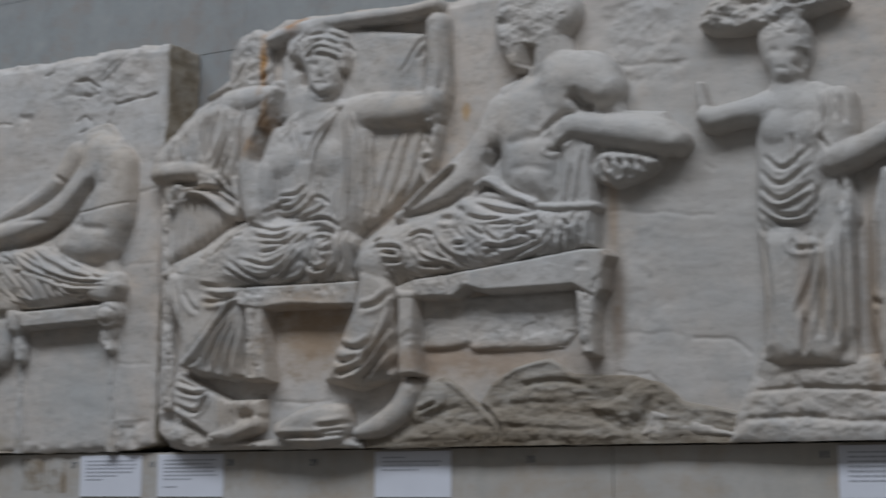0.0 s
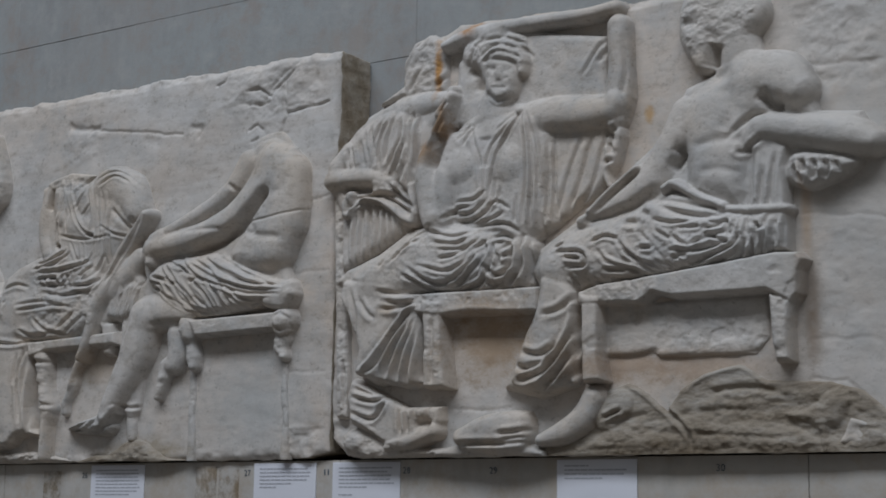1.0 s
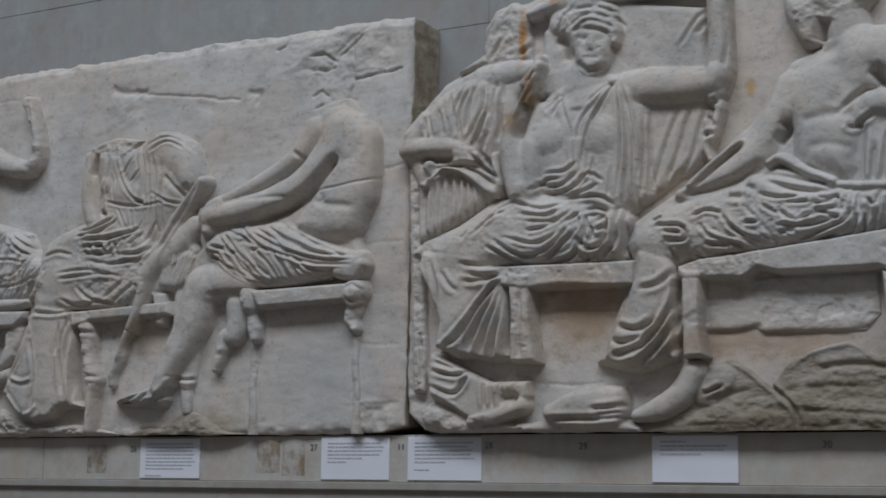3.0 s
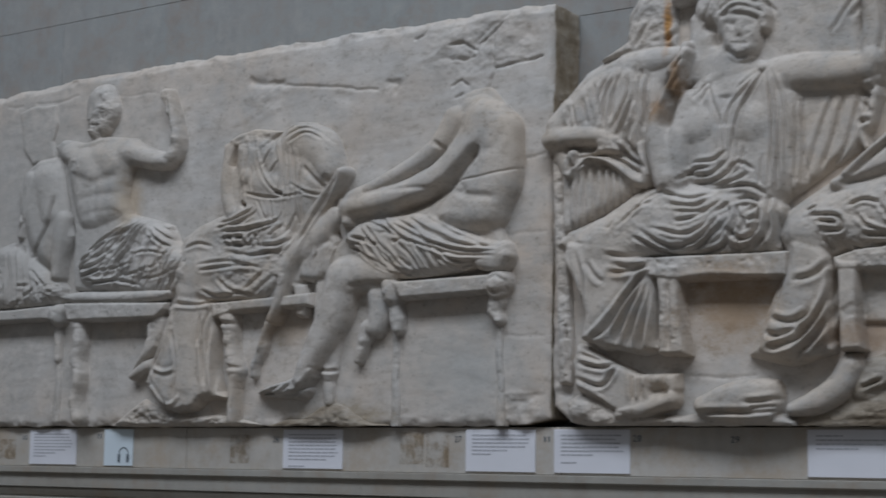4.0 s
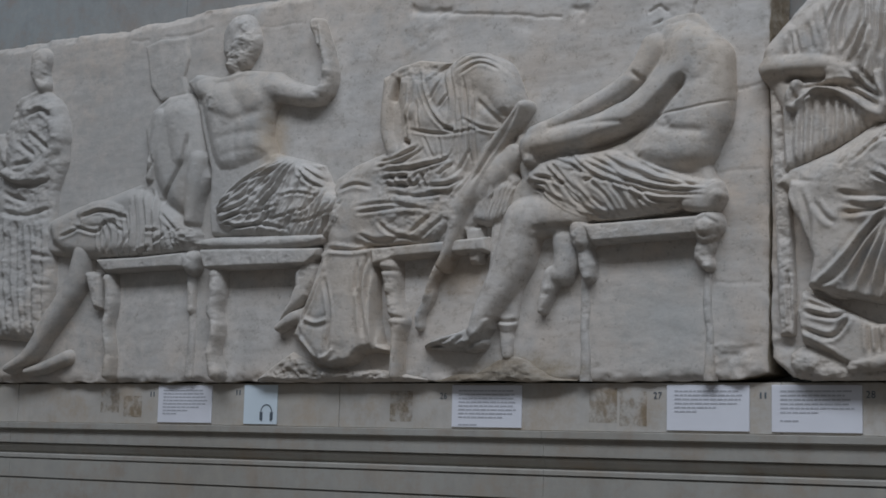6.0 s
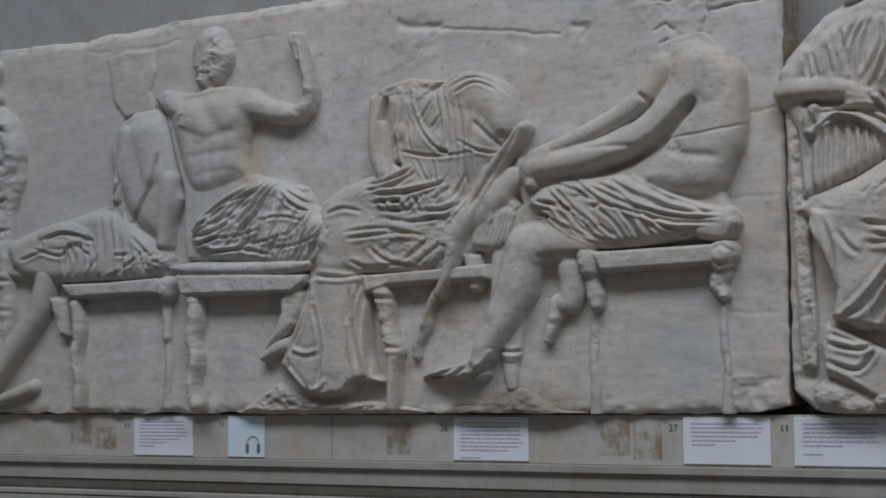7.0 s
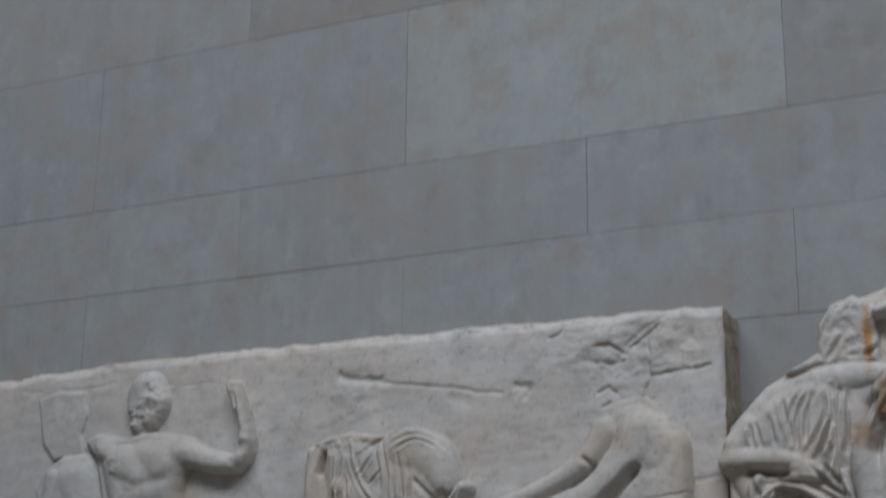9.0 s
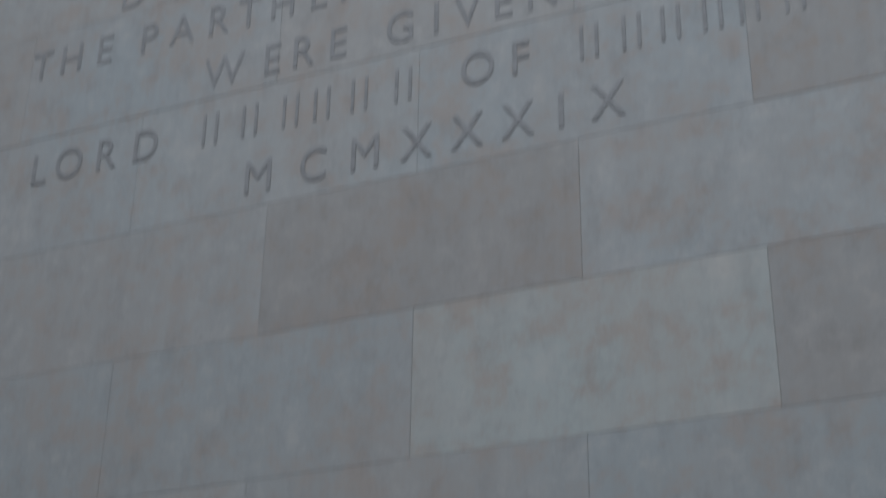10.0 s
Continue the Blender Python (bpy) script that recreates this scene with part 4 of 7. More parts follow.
c.strokes(0.005, 0.0032, [(-0.807, 2.197), (-0.762, 2.221), (-0.700, 2.210), (-0.631, 2.161)], [(-0.795, 2.183), (-0.738, 2.206), (-0.676, 2.184), (-0.627, 2.143)], [(-0.780, 2.169), (-0.728, 2.191), (-0.671, 2.169)], [(-0.910, 2.190), (-0.887, 2.113), (-0.841, 2.050), (-0.806, 2.031)], [(-0.823, 2.199), (-0.801, 2.112), (-0.800, 2.034)], [(-0.845, 2.161), (-0.878, 2.112)], [(-0.927, 2.164), (-0.934, 2.102), (-0.950, 2.054)], [(-0.820, 2.124), (-0.850, 2.090)], [(-0.774, 2.159), (-0.761, 2.047), (-0.754, 1.948)], [(-0.744, 2.098), (-0.743, 2.022), (-0.743, 1.947)], [(-0.789, 2.103), (-0.779, 2.025), (-0.786, 1.950)], [(-0.938, 2.043), (-0.836, 2.022), (-0.723, 2.026)], [(-0.890, 2.020), (-0.861, 1.963)], [(-0.797, 2.012), (-0.815, 1.962), (-0.887, 1.940)])
c.strokes(0.005, 0.0032, [(-0.755, 1.975), (-0.794, 1.918), (-0.854, 1.892)], [(-0.776, 2.056), (-0.723, 2.028), (-0.677, 2.019)], [(-0.845, 2.016), (-0.834, 1.954)], [(-0.917, 2.116), (-0.904, 2.045)])
c.strokes(-0.004, 0.0034, [(-0.832, 2.187), (-0.812, 2.105), (-0.817, 2.037)], [(-0.904, 2.180), (-0.873, 2.104), (-0.833, 2.053)], [(-0.942, 2.165), (-0.943, 2.087), (-0.933, 2.017)], [(-0.756, 2.145), (-0.749, 2.038), (-0.746, 1.940)], [(-0.797, 2.004), (-0.822, 1.953), (-0.879, 1.934)])
c.ridge(-0.022, 0.007, (-0.975, 2.181), (-0.986, 2.149), (-0.993, 2.119))
c.ridge(-0.022, 0.006, (-0.953, 2.018), (-0.933, 2.004))
c.ridge(-0.009, 0.006, (-0.736, 2.100), (-0.702, 2.066), (-0.664, 2.033))
c.ridge(-0.014, 0.005, (-0.831, 2.037), (-0.802, 2.028))
c.patch(0.05, 0.035, (-1.192, 1.818), (-1.164, 1.932), (-1.100, 1.965), (-0.989, 1.987), (-0.911, 1.996), (-0.803, 1.953), (-0.755, 1.919), (-0.777, 1.846), (-0.812, 1.765), (-0.853, 1.742), (-1.029, 1.748), (-1.193, 1.754))
c.limb(0.054, (-0.912, 1.839, 0.0517, 0.95), (-1.031, 1.844, 0.0578, 0.95), (-1.122, 1.837, 0.0608, 0.95))
c.strokes(0.008, 0.004, [(-1.032, 1.952), (-0.949, 1.960), (-0.891, 1.989)], [(-1.011, 1.941), (-0.928, 1.937), (-0.809, 1.958)], [(-1.010, 1.919), (-0.947, 1.923), (-0.915, 1.896)], [(-0.986, 1.901), (-0.907, 1.899), (-0.866, 1.941)], [(-0.868, 1.893), (-0.811, 1.892), (-0.770, 1.907)], [(-1.033, 1.967), (-0.969, 1.974), (-0.907, 1.994)], [(-0.987, 1.928), (-0.962, 1.903)], [(-0.957, 1.918), (-0.928, 1.923)], [(-0.893, 1.928), (-0.876, 1.889)], [(-0.840, 1.917), (-0.803, 1.944)], [(-0.810, 1.869), (-0.770, 1.901)])
c.strokes(-0.005, 0.004, [(-1.018, 1.957), (-0.929, 1.949), (-0.842, 1.962)], [(-0.996, 1.912), (-0.937, 1.910), (-0.893, 1.936)], [(-0.868, 1.881), (-0.792, 1.881), (-0.759, 1.918)])
c.strokes(0.006, 0.0042, [(-1.086, 1.852), (-0.981, 1.855), (-0.864, 1.831)], [(-1.077, 1.836), (-0.981, 1.842), (-0.902, 1.840)], [(-1.019, 1.811), (-0.974, 1.777), (-0.890, 1.757)], [(-1.078, 1.780), (-1.017, 1.761), (-0.935, 1.769)], [(-0.923, 1.775), (-0.859, 1.819)], [(-0.890, 1.764), (-0.825, 1.809)], [(-1.145, 1.900), (-1.095, 1.912), (-1.043, 1.901)], [(-0.982, 1.881), (-0.894, 1.867), (-0.817, 1.877)], [(-1.173, 1.823), (-1.134, 1.868)], [(-0.860, 1.744), (-0.814, 1.786)])
c.patch(0.046, 0.018, (-1.209, 1.755), (-1.033, 1.758), (-1.039, 1.724), (-1.026, 1.510), (-0.974, 1.479), (-1.069, 1.487), (-1.100, 1.451), (-1.160, 1.442), (-1.211, 1.458), (-1.286, 1.531), (-1.237, 1.640), (-1.206, 1.701))
c.limb(0.052, (-1.140, 1.760, 0.0517, 0.95), (-1.128, 1.635, 0.0517, 1.00), (-1.131, 1.527, 0.0456, 0.90))
c.strokes(0.008, 0.0046, [(-1.038, 1.742), (-1.067, 1.660), (-1.050, 1.507)], [(-1.022, 1.722), (-1.034, 1.601), (-1.025, 1.485)], [(-1.054, 1.724), (-1.048, 1.586), (-1.036, 1.495)], [(-1.193, 1.731), (-1.218, 1.638), (-1.256, 1.558)], [(-1.081, 1.710), (-1.084, 1.633)], [(-1.182, 1.668), (-1.161, 1.574), (-1.173, 1.482)], [(-1.074, 1.633), (-1.061, 1.525)], [(-1.178, 1.749), (-1.103, 1.742), (-1.043, 1.747)])
c.strokes(-0.006, 0.005, [(-1.248, 1.570), (-1.208, 1.558), (-1.165, 1.566)], [(-1.197, 1.464), (-1.168, 1.472), (-1.149, 1.491)], [(-1.046, 1.742), (-1.056, 1.647), (-1.040, 1.502)], [(-1.030, 1.729), (-1.040, 1.601), (-1.032, 1.492)], [(-1.269, 1.527), (-1.205, 1.461)], [(-1.090, 1.450), (-1.047, 1.486), (-0.972, 1.472)])
c.ridge(-0.014, 0.008, (-1.162, 1.444), (-1.130, 1.454), (-1.105, 1.445))
c.limb(0.036, (-1.346, 1.549, 0.0137), (-1.304, 1.573, 0.0198), (-1.254, 1.586, 0.0198))
c.patch(0.016, 0.015, (-1.432, 1.411), (-1.369, 1.452), (-1.310, 1.486), (-1.224, 1.445), (-1.120, 1.434), (-1.040, 1.439), (-0.960, 1.428), (-0.882, 1.411))
c.rumple(0.008, 34, (-1.431, 1.407), (-1.295, 1.492), (-1.208, 1.452), (-0.908, 1.434), (-0.868, 1.404))
c.patch(0.036, 0.02, (-0.724, 1.881), (-0.622, 1.898), (-0.641, 1.805), (-0.680, 1.784), (-0.732, 1.787), (-0.759, 1.810))
c.folds(7, 0.0035, 0.006, [(-0.711, 1.886), (-0.719, 1.835), (-0.727, 1.791)], [(-0.616, 1.894), (-0.637, 1.844), (-0.668, 1.783)])
c.patch(0.03, 0.012, (-0.777, 1.788), (-0.726, 1.785), (-0.719, 1.717), (-0.729, 1.693), (-0.761, 1.694), (-0.768, 1.742))
c.limb(0.05, (-0.640, 1.955, 0.0334, 0.90), (-0.699, 1.903, 0.0365, 1.00), (-0.763, 1.857, 0.0334, 1.00), (-0.799, 1.820, 0.0243, 1.00))
c.limb(0.056, (-0.609, 2.073, 0.0167), (-0.644, 2.029, 0.0182), (-0.688, 1.979, 0.0228), (-0.731, 1.905, 0.0243), (-0.784, 1.816, 0.0258), (-0.811, 1.735, 0.0198), (-0.833, 1.691, 0.0152))
c.limb(0.02, (-0.859, 1.680, 0.0137), (-0.870, 1.658, 0.0122), (-0.883, 1.613, 0.0152), (-0.909, 1.577, 0.0137), (-0.910, 1.545, 0.0122))
c.rumple(0.006, 40, (-0.666, 2.086), (-0.597, 2.086), (-0.718, 1.963), (-0.736, 1.964))
c.rumple(0.003, 24, (-0.917, 1.689), (-0.822, 1.700), (-0.854, 1.537), (-0.921, 1.538))
c.ridge(-0.01, 0.005, (-0.614, 2.067), (-0.649, 2.013), (-0.693, 1.958), (-0.741, 1.887))
c.rumple(0.003, 45, (-1.030, 1.971), (-0.795, 1.951), (-0.771, 1.769), (-1.022, 1.784))
c.wear(0.0022, 16, 62, 0)
c.mesh("seated_figure", slab_iv, "seated veiled headless figure in draped robes holding a torch")

c = Carving(-1.711, -1.120, 1.407, 1.864, 0.002)
c.patch(0.05, 0.01, (-1.623, 1.773), (-1.204, 1.757), (-1.209, 1.733), (-1.250, 1.708), (-1.406, 1.710), (-1.598, 1.712))
c.limb(0.054, (-1.599, 1.784, 0.0167), (-1.553, 1.782, 0.0213), (-1.407, 1.777, 0.0228), (-1.255, 1.776, 0.0213), (-1.200, 1.779, 0.0137))
c.limb(0.044, (-1.567, 1.698, 0.0274), (-1.564, 1.644, 0.0213), (-1.575, 1.600, 0.0243), (-1.558, 1.554, 0.0167), (-1.572, 1.486, 0.0167), (-1.559, 1.430, 0.0228))
c.rumple(0.003, 24, (-1.631, 1.713), (-1.527, 1.708), (-1.520, 1.416), (-1.611, 1.417))
c.patch(0.036, 0.018, (-1.297, 1.714), (-1.211, 1.731), (-1.231, 1.637), (-1.297, 1.592), (-1.342, 1.555), (-1.352, 1.568), (-1.300, 1.643))
c.wear(0.0018, 45, 12, 0.002)
c.mesh("stool", slab_iv, "stone stool with a thick seat slab and a turned leg")

c = Carving(-1.795, -1.028, 1.716, 2.500, 0.002)
c.patch(0.03, 0.018, (-1.715, 2.252), (-1.675, 2.274), (-1.596, 2.256), (-1.499, 2.266), (-1.385, 2.249), (-1.339, 2.214), (-1.271, 2.164), (-1.398, 2.162), (-1.412, 2.089), (-1.384, 2.023), (-1.223, 1.977), (-1.206, 1.925), (-1.131, 1.891), (-1.118, 1.792), (-1.208, 1.766), (-1.425, 1.777), (-1.597, 1.806), (-1.608, 1.871), (-1.607, 1.988), (-1.648, 2.111), (-1.668, 2.199), raw=True)
c.limb(0.036, (-1.533, 2.371, 0.0532), (-1.535, 2.329, 0.0517), (-1.538, 2.293, 0.0395))
c.rumple(0.009, 34, (-1.514, 2.420), (-1.439, 2.342), (-1.447, 2.259), (-1.597, 2.255), (-1.588, 2.306), (-1.540, 2.346))
c.ridge(-0.01, 0.01, (-1.589, 2.318), (-1.569, 2.290), (-1.574, 2.259))
c.patch(0.048, 0.05, (-1.682, 2.241), (-1.652, 2.260), (-1.575, 2.234), (-1.484, 2.251), (-1.371, 2.238), (-1.342, 2.202), (-1.389, 2.159), (-1.407, 2.086), (-1.386, 2.025), (-1.429, 2.002), (-1.559, 1.974), (-1.594, 2.019), (-1.623, 2.106), (-1.642, 2.176))
c.limb(0.052, (-1.569, 2.185, 0.0517), (-1.532, 2.147, 0.0456))
c.limb(0.052, (-1.454, 2.177, 0.0456))
c.limb(0.048, (-1.633, 2.223, 0.0334))
c.ridge(-0.003, 0.012, (-1.588, 2.074), (-1.508, 2.083), (-1.407, 2.084))
c.ridge(-0.0025, 0.01, (-1.505, 2.177), (-1.509, 2.093), (-1.508, 2.007))
c.ridge(-0.004, 0.012, (-1.586, 2.148), (-1.522, 2.125), (-1.410, 2.137))
c.ridge(-0.0025, 0.01, (-1.562, 2.023), (-1.500, 2.034), (-1.415, 2.035))
c.rumple(0.004, 40, (-1.633, 2.216), (-1.550, 2.207), (-1.569, 2.141), (-1.617, 2.154))
c.limb(0.046, (-1.397, 2.208, 0.0365, 0.90), (-1.321, 2.180, 0.0304, 1.00), (-1.242, 2.168, 0.0258, 1.00), (-1.210, 2.201, 0.0213, 1.00), (-1.212, 2.250, 0.0182, 1.00), (-1.232, 2.306, 0.0182, 1.00), (-1.256, 2.364, 0.0182, 1.00))
c.rumple(0.004, 26, (-1.311, 2.410), (-1.180, 2.392), (-1.169, 2.146), (-1.276, 2.157))
c.ridge(-0.01, 0.006, (-1.250, 2.376), (-1.238, 2.309), (-1.231, 2.250))
c.patch(0.05, 0.035, (-1.578, 1.863), (-1.550, 1.928), (-1.444, 1.986), (-1.339, 2.011), (-1.217, 1.971), (-1.197, 1.922), (-1.121, 1.885), (-1.108, 1.787), (-1.194, 1.766), (-1.410, 1.784), (-1.551, 1.812))
c.limb(0.054, (-1.413, 1.888, 0.0608, 0.90), (-1.259, 1.865, 0.0578, 1.00), (-1.143, 1.839, 0.0486, 0.95))
c.strokes(0.0085, 0.0038, [(-1.323, 2.001), (-1.407, 1.939), (-1.515, 1.865)], [(-1.312, 1.993), (-1.384, 1.918), (-1.486, 1.833)], [(-1.301, 1.989), (-1.349, 1.915), (-1.424, 1.836)], [(-1.290, 1.982), (-1.318, 1.910), (-1.374, 1.817)], [(-1.345, 1.996), (-1.448, 1.955), (-1.541, 1.909)], [(-1.367, 1.998), (-1.475, 1.941), (-1.557, 1.877)], [(-1.265, 1.957), (-1.295, 1.879), (-1.334, 1.808)], [(-1.229, 1.923), (-1.251, 1.860), (-1.290, 1.796)], [(-1.190, 1.904), (-1.208, 1.842), (-1.247, 1.787)], [(-1.147, 1.882), (-1.176, 1.824), (-1.215, 1.776)], [(-1.110, 1.873), (-1.144, 1.812), (-1.183, 1.768)], [(-1.278, 1.975), (-1.234, 1.949), (-1.191, 1.920)], [(-1.268, 1.983), (-1.196, 1.946)], [(-1.282, 1.965), (-1.244, 1.930), (-1.201, 1.911)])
c.strokes(0.0085, 0.0038, [(-1.561, 1.864), (-1.493, 1.876), (-1.445, 1.893)], [(-1.546, 1.843), (-1.479, 1.859)], [(-1.571, 1.878), (-1.513, 1.904)], [(-1.468, 1.839), (-1.404, 1.887)], [(-1.403, 1.867), (-1.357, 1.913)], [(-1.531, 1.819), (-1.401, 1.825), (-1.308, 1.806)], [(-1.422, 1.815), (-1.369, 1.852)], [(-1.313, 1.813), (-1.277, 1.862)], [(-1.387, 1.975), (-1.431, 1.962)], [(-1.206, 1.897), (-1.234, 1.867)], [(-1.172, 1.871), (-1.197, 1.825)])
c.strokes(-0.0045, 0.0036, [(-1.334, 1.999), (-1.426, 1.947), (-1.528, 1.885)], [(-1.305, 1.990), (-1.366, 1.917), (-1.455, 1.835)], [(-1.278, 1.971), (-1.304, 1.896), (-1.356, 1.812)], [(-1.211, 1.913), (-1.229, 1.851), (-1.269, 1.791)], [(-1.126, 1.877), (-1.161, 1.818), (-1.200, 1.772)], [(-1.542, 1.850), (-1.475, 1.868), (-1.427, 1.901)])
c.strokes(0.006, 0.0034, [(-1.431, 1.970), (-1.492, 1.936)], [(-1.447, 1.922), (-1.498, 1.886)], [(-1.365, 1.884), (-1.393, 1.837)], [(-1.310, 1.953), (-1.338, 1.882)], [(-1.249, 1.900), (-1.271, 1.838)], [(-1.193, 1.872), (-1.223, 1.811)], [(-1.162, 1.855), (-1.185, 1.801)], [(-1.526, 1.885), (-1.556, 1.864)], [(-1.325, 1.833), (-1.345, 1.802)])
c.strokes(0.005, 0.0034, [(-1.508, 1.894), (-1.430, 1.918), (-1.366, 1.949)], [(-1.489, 1.857), (-1.405, 1.861), (-1.340, 1.873)], [(-1.381, 1.837), (-1.306, 1.845), (-1.236, 1.863)], [(-1.341, 1.896), (-1.276, 1.902), (-1.208, 1.886)], [(-1.465, 1.944), (-1.399, 1.960), (-1.341, 1.977)], [(-1.294, 1.823), (-1.220, 1.830), (-1.147, 1.851)], [(-1.538, 1.837), (-1.458, 1.822), (-1.381, 1.837)])
c.rumple(0.003, 30, (-1.558, 1.864), (-1.325, 2.005), (-1.194, 1.944), (-1.108, 1.879), (-1.103, 1.788), (-1.401, 1.789))
c.limb(0.034, (-1.519, 2.383, 0.0456), (-1.498, 2.341, 0.0426), (-1.514, 2.304, 0.0365))
c.rumple(0.006, 30, (-1.546, 2.441), (-1.420, 2.374), (-1.436, 2.257), (-1.590, 2.254), (-1.577, 2.316), (-1.521, 2.344))
c.wear(0.0022, 16, 20, 0)
c.mesh("seated_figure", slab_iv, "seated bearded male figure with one arm raised and a draped lap")

c = Carving(-2.155, -1.561, 1.407, 1.848, 0.002)
c.patch(0.042, 0.01, (-2.025, 1.763), (-1.859, 1.762), (-1.685, 1.768), (-1.641, 1.738), (-1.649, 1.715), (-1.706, 1.721), (-1.856, 1.721), (-1.981, 1.719))
c.limb(0.048, (-1.660, 1.745, 0.0274), (-1.659, 1.725, 0.0243))
c.limb(0.02, (-1.671, 1.704, 0.0152), (-1.668, 1.657, 0.0137), (-1.667, 1.607, 0.0122))
c.limb(0.01, (-1.667, 1.591, 0.0106), (-1.665, 1.525, 0.0122), (-1.670, 1.429, 0.0152))
c.limb(0.036, (-1.975, 1.705, 0.0213), (-1.964, 1.633, 0.0198), (-1.974, 1.564, 0.0152), (-1.958, 1.496, 0.0137), (-1.963, 1.431, 0.0198))
c.patch(0.03, 0.015, (-2.075, 1.733), (-2.002, 1.721), (-1.996, 1.617), (-2.029, 1.614))
c.rumple(0.003, 24, (-2.063, 1.726), (-1.930, 1.721), (-1.905, 1.419), (-2.011, 1.419))
c.wear(0.0018, 45, 52, 0.002)
c.mesh("stool", slab_iv, "stone stool with a worn rail and a round end knob")

c = Carving(-2.349, -1.527, 1.709, 2.476, 0.002)
c.patch(0.01, 0.012, (-1.889, 2.382), (-1.835, 2.396), (-1.731, 2.390), (-1.717, 2.329), (-1.733, 2.275), (-1.712, 2.220), (-1.822, 2.209), (-1.862, 2.257))
c.patch(0.028, 0.02, (-1.865, 2.131), (-1.839, 2.185), (-1.782, 2.218), (-1.698, 2.223), (-1.659, 2.181), (-1.632, 2.058), (-1.607, 1.972), (-1.651, 1.890), (-1.684, 1.850), (-1.628, 1.788), (-1.666, 1.763), (-1.773, 1.759), (-2.049, 1.761), (-2.235, 1.785), (-2.269, 1.859), (-2.218, 1.892), (-2.115, 1.924), (-2.012, 1.942), (-1.868, 1.974), (-1.848, 2.042), raw=True)
c.patch(0.046, 0.05, (-1.820, 2.142), (-1.790, 2.195), (-1.718, 2.212), (-1.659, 2.187), (-1.633, 2.082), (-1.612, 1.978), (-1.648, 1.888), (-1.681, 1.857), (-1.769, 1.913), (-1.820, 2.003), (-1.836, 2.091))
c.limb(0.05, (-1.722, 2.149, 0.0517, 0.95), (-1.698, 2.044, 0.0426, 1.00))
c.limb(0.044, (-1.798, 2.158, 0.0274), (-1.812, 2.072, 0.0243), (-1.825, 1.986, 0.0167))
c.ridge(-0.014, 0.006, (-1.677, 2.096), (-1.691, 2.026), (-1.739, 1.953), (-1.779, 1.906))
c.ridge(-0.012, 0.006, (-1.836, 2.073), (-1.813, 2.028), (-1.840, 1.987))
c.limb(0.046, (-1.645, 2.023, 0.0274), (-1.661, 1.940, 0.0243), (-1.669, 1.856, 0.0213))
c.patch(0.046, 0.035, (-2.227, 1.881), (-2.162, 1.904), (-2.097, 1.921), (-1.990, 1.935), (-1.866, 1.969), (-1.769, 1.913), (-1.669, 1.853), (-1.630, 1.804), (-1.686, 1.763), (-1.831, 1.763), (-2.032, 1.763), (-2.192, 1.790))
c.limb(0.048, (-2.080, 1.899, 0.0182), (-2.022, 1.916, 0.0213), (-1.919, 1.896, 0.0182), (-1.988, 1.872, 0.0182), (-2.060, 1.871, 0.0182))
c.strokes(0.0065, 0.004, [(-1.974, 1.863), (-1.957, 1.817), (-1.972, 1.776)], [(-1.939, 1.871), (-1.925, 1.815), (-1.936, 1.767)], [(-1.899, 1.876), (-1.884, 1.813), (-1.896, 1.765)], [(-1.869, 1.932), (-1.854, 1.832), (-1.861, 1.767)], [(-1.846, 1.951), (-1.825, 1.847), (-1.826, 1.762)], [(-1.816, 1.949), (-1.797, 1.862), (-1.797, 1.767)], [(-1.784, 1.916), (-1.763, 1.826), (-1.769, 1.773)], [(-1.999, 1.854), (-1.993, 1.784)], [(-1.740, 1.842), (-1.721, 1.782)], [(-2.103, 1.860), (-2.010, 1.837), (-1.974, 1.865)], [(-2.066, 1.886), (-1.997, 1.899), (-1.900, 1.879)], [(-1.971, 1.887), (-1.894, 1.872)], [(-2.153, 1.831), (-2.076, 1.853)], [(-1.822, 1.830), (-1.773, 1.830)], [(-1.866, 1.764), (-1.806, 1.786)], [(-1.954, 1.863), (-1.909, 1.835)])
c.strokes(0.0065, 0.004, [(-1.916, 1.775), (-1.876, 1.833)], [(-1.764, 1.877), (-1.713, 1.832)], [(-1.790, 1.794), (-1.748, 1.817)])
c.strokes(-0.0045, 0.0036, [(-1.954, 1.869), (-1.940, 1.816), (-1.951, 1.771)], [(-1.881, 1.902), (-1.868, 1.824), (-1.876, 1.768)], [(-1.830, 1.947), (-1.811, 1.855), (-1.812, 1.765)], [(-1.801, 1.940), (-1.781, 1.844), (-1.783, 1.770)])
c.rumple(0.009, 40, (-1.737, 1.851), (-1.618, 1.839), (-1.609, 1.772), (-1.755, 1.768))
c.wear(0.0022, 16, 60, 0)
c.mesh("seated_figure", slab_iv, "seated headless male figure seen from behind with a hat in his lap")

c = Carving(-2.602, -1.999, 1.407, 2.528, 0.0025)
c.patch(0.024, 0.02, (-2.406, 2.274), (-2.304, 2.305), (-2.225, 2.255), (-2.184, 2.171), (-2.177, 2.065), (-2.212, 1.979), (-2.212, 1.874), (-2.203, 1.700), (-2.217, 1.563), (-2.283, 1.526), (-2.448, 1.539), (-2.497, 1.781), (-2.481, 1.924), (-2.459, 2.023), (-2.487, 2.107), (-2.436, 2.194), raw=True)
c.limb(0.038, (-2.312, 2.387, 0.0400), (-2.315, 2.347, 0.0352), (-2.291, 2.305, 0.0240))
c.ridge(-0.012, 0.012, (-2.280, 2.340), (-2.293, 2.314))
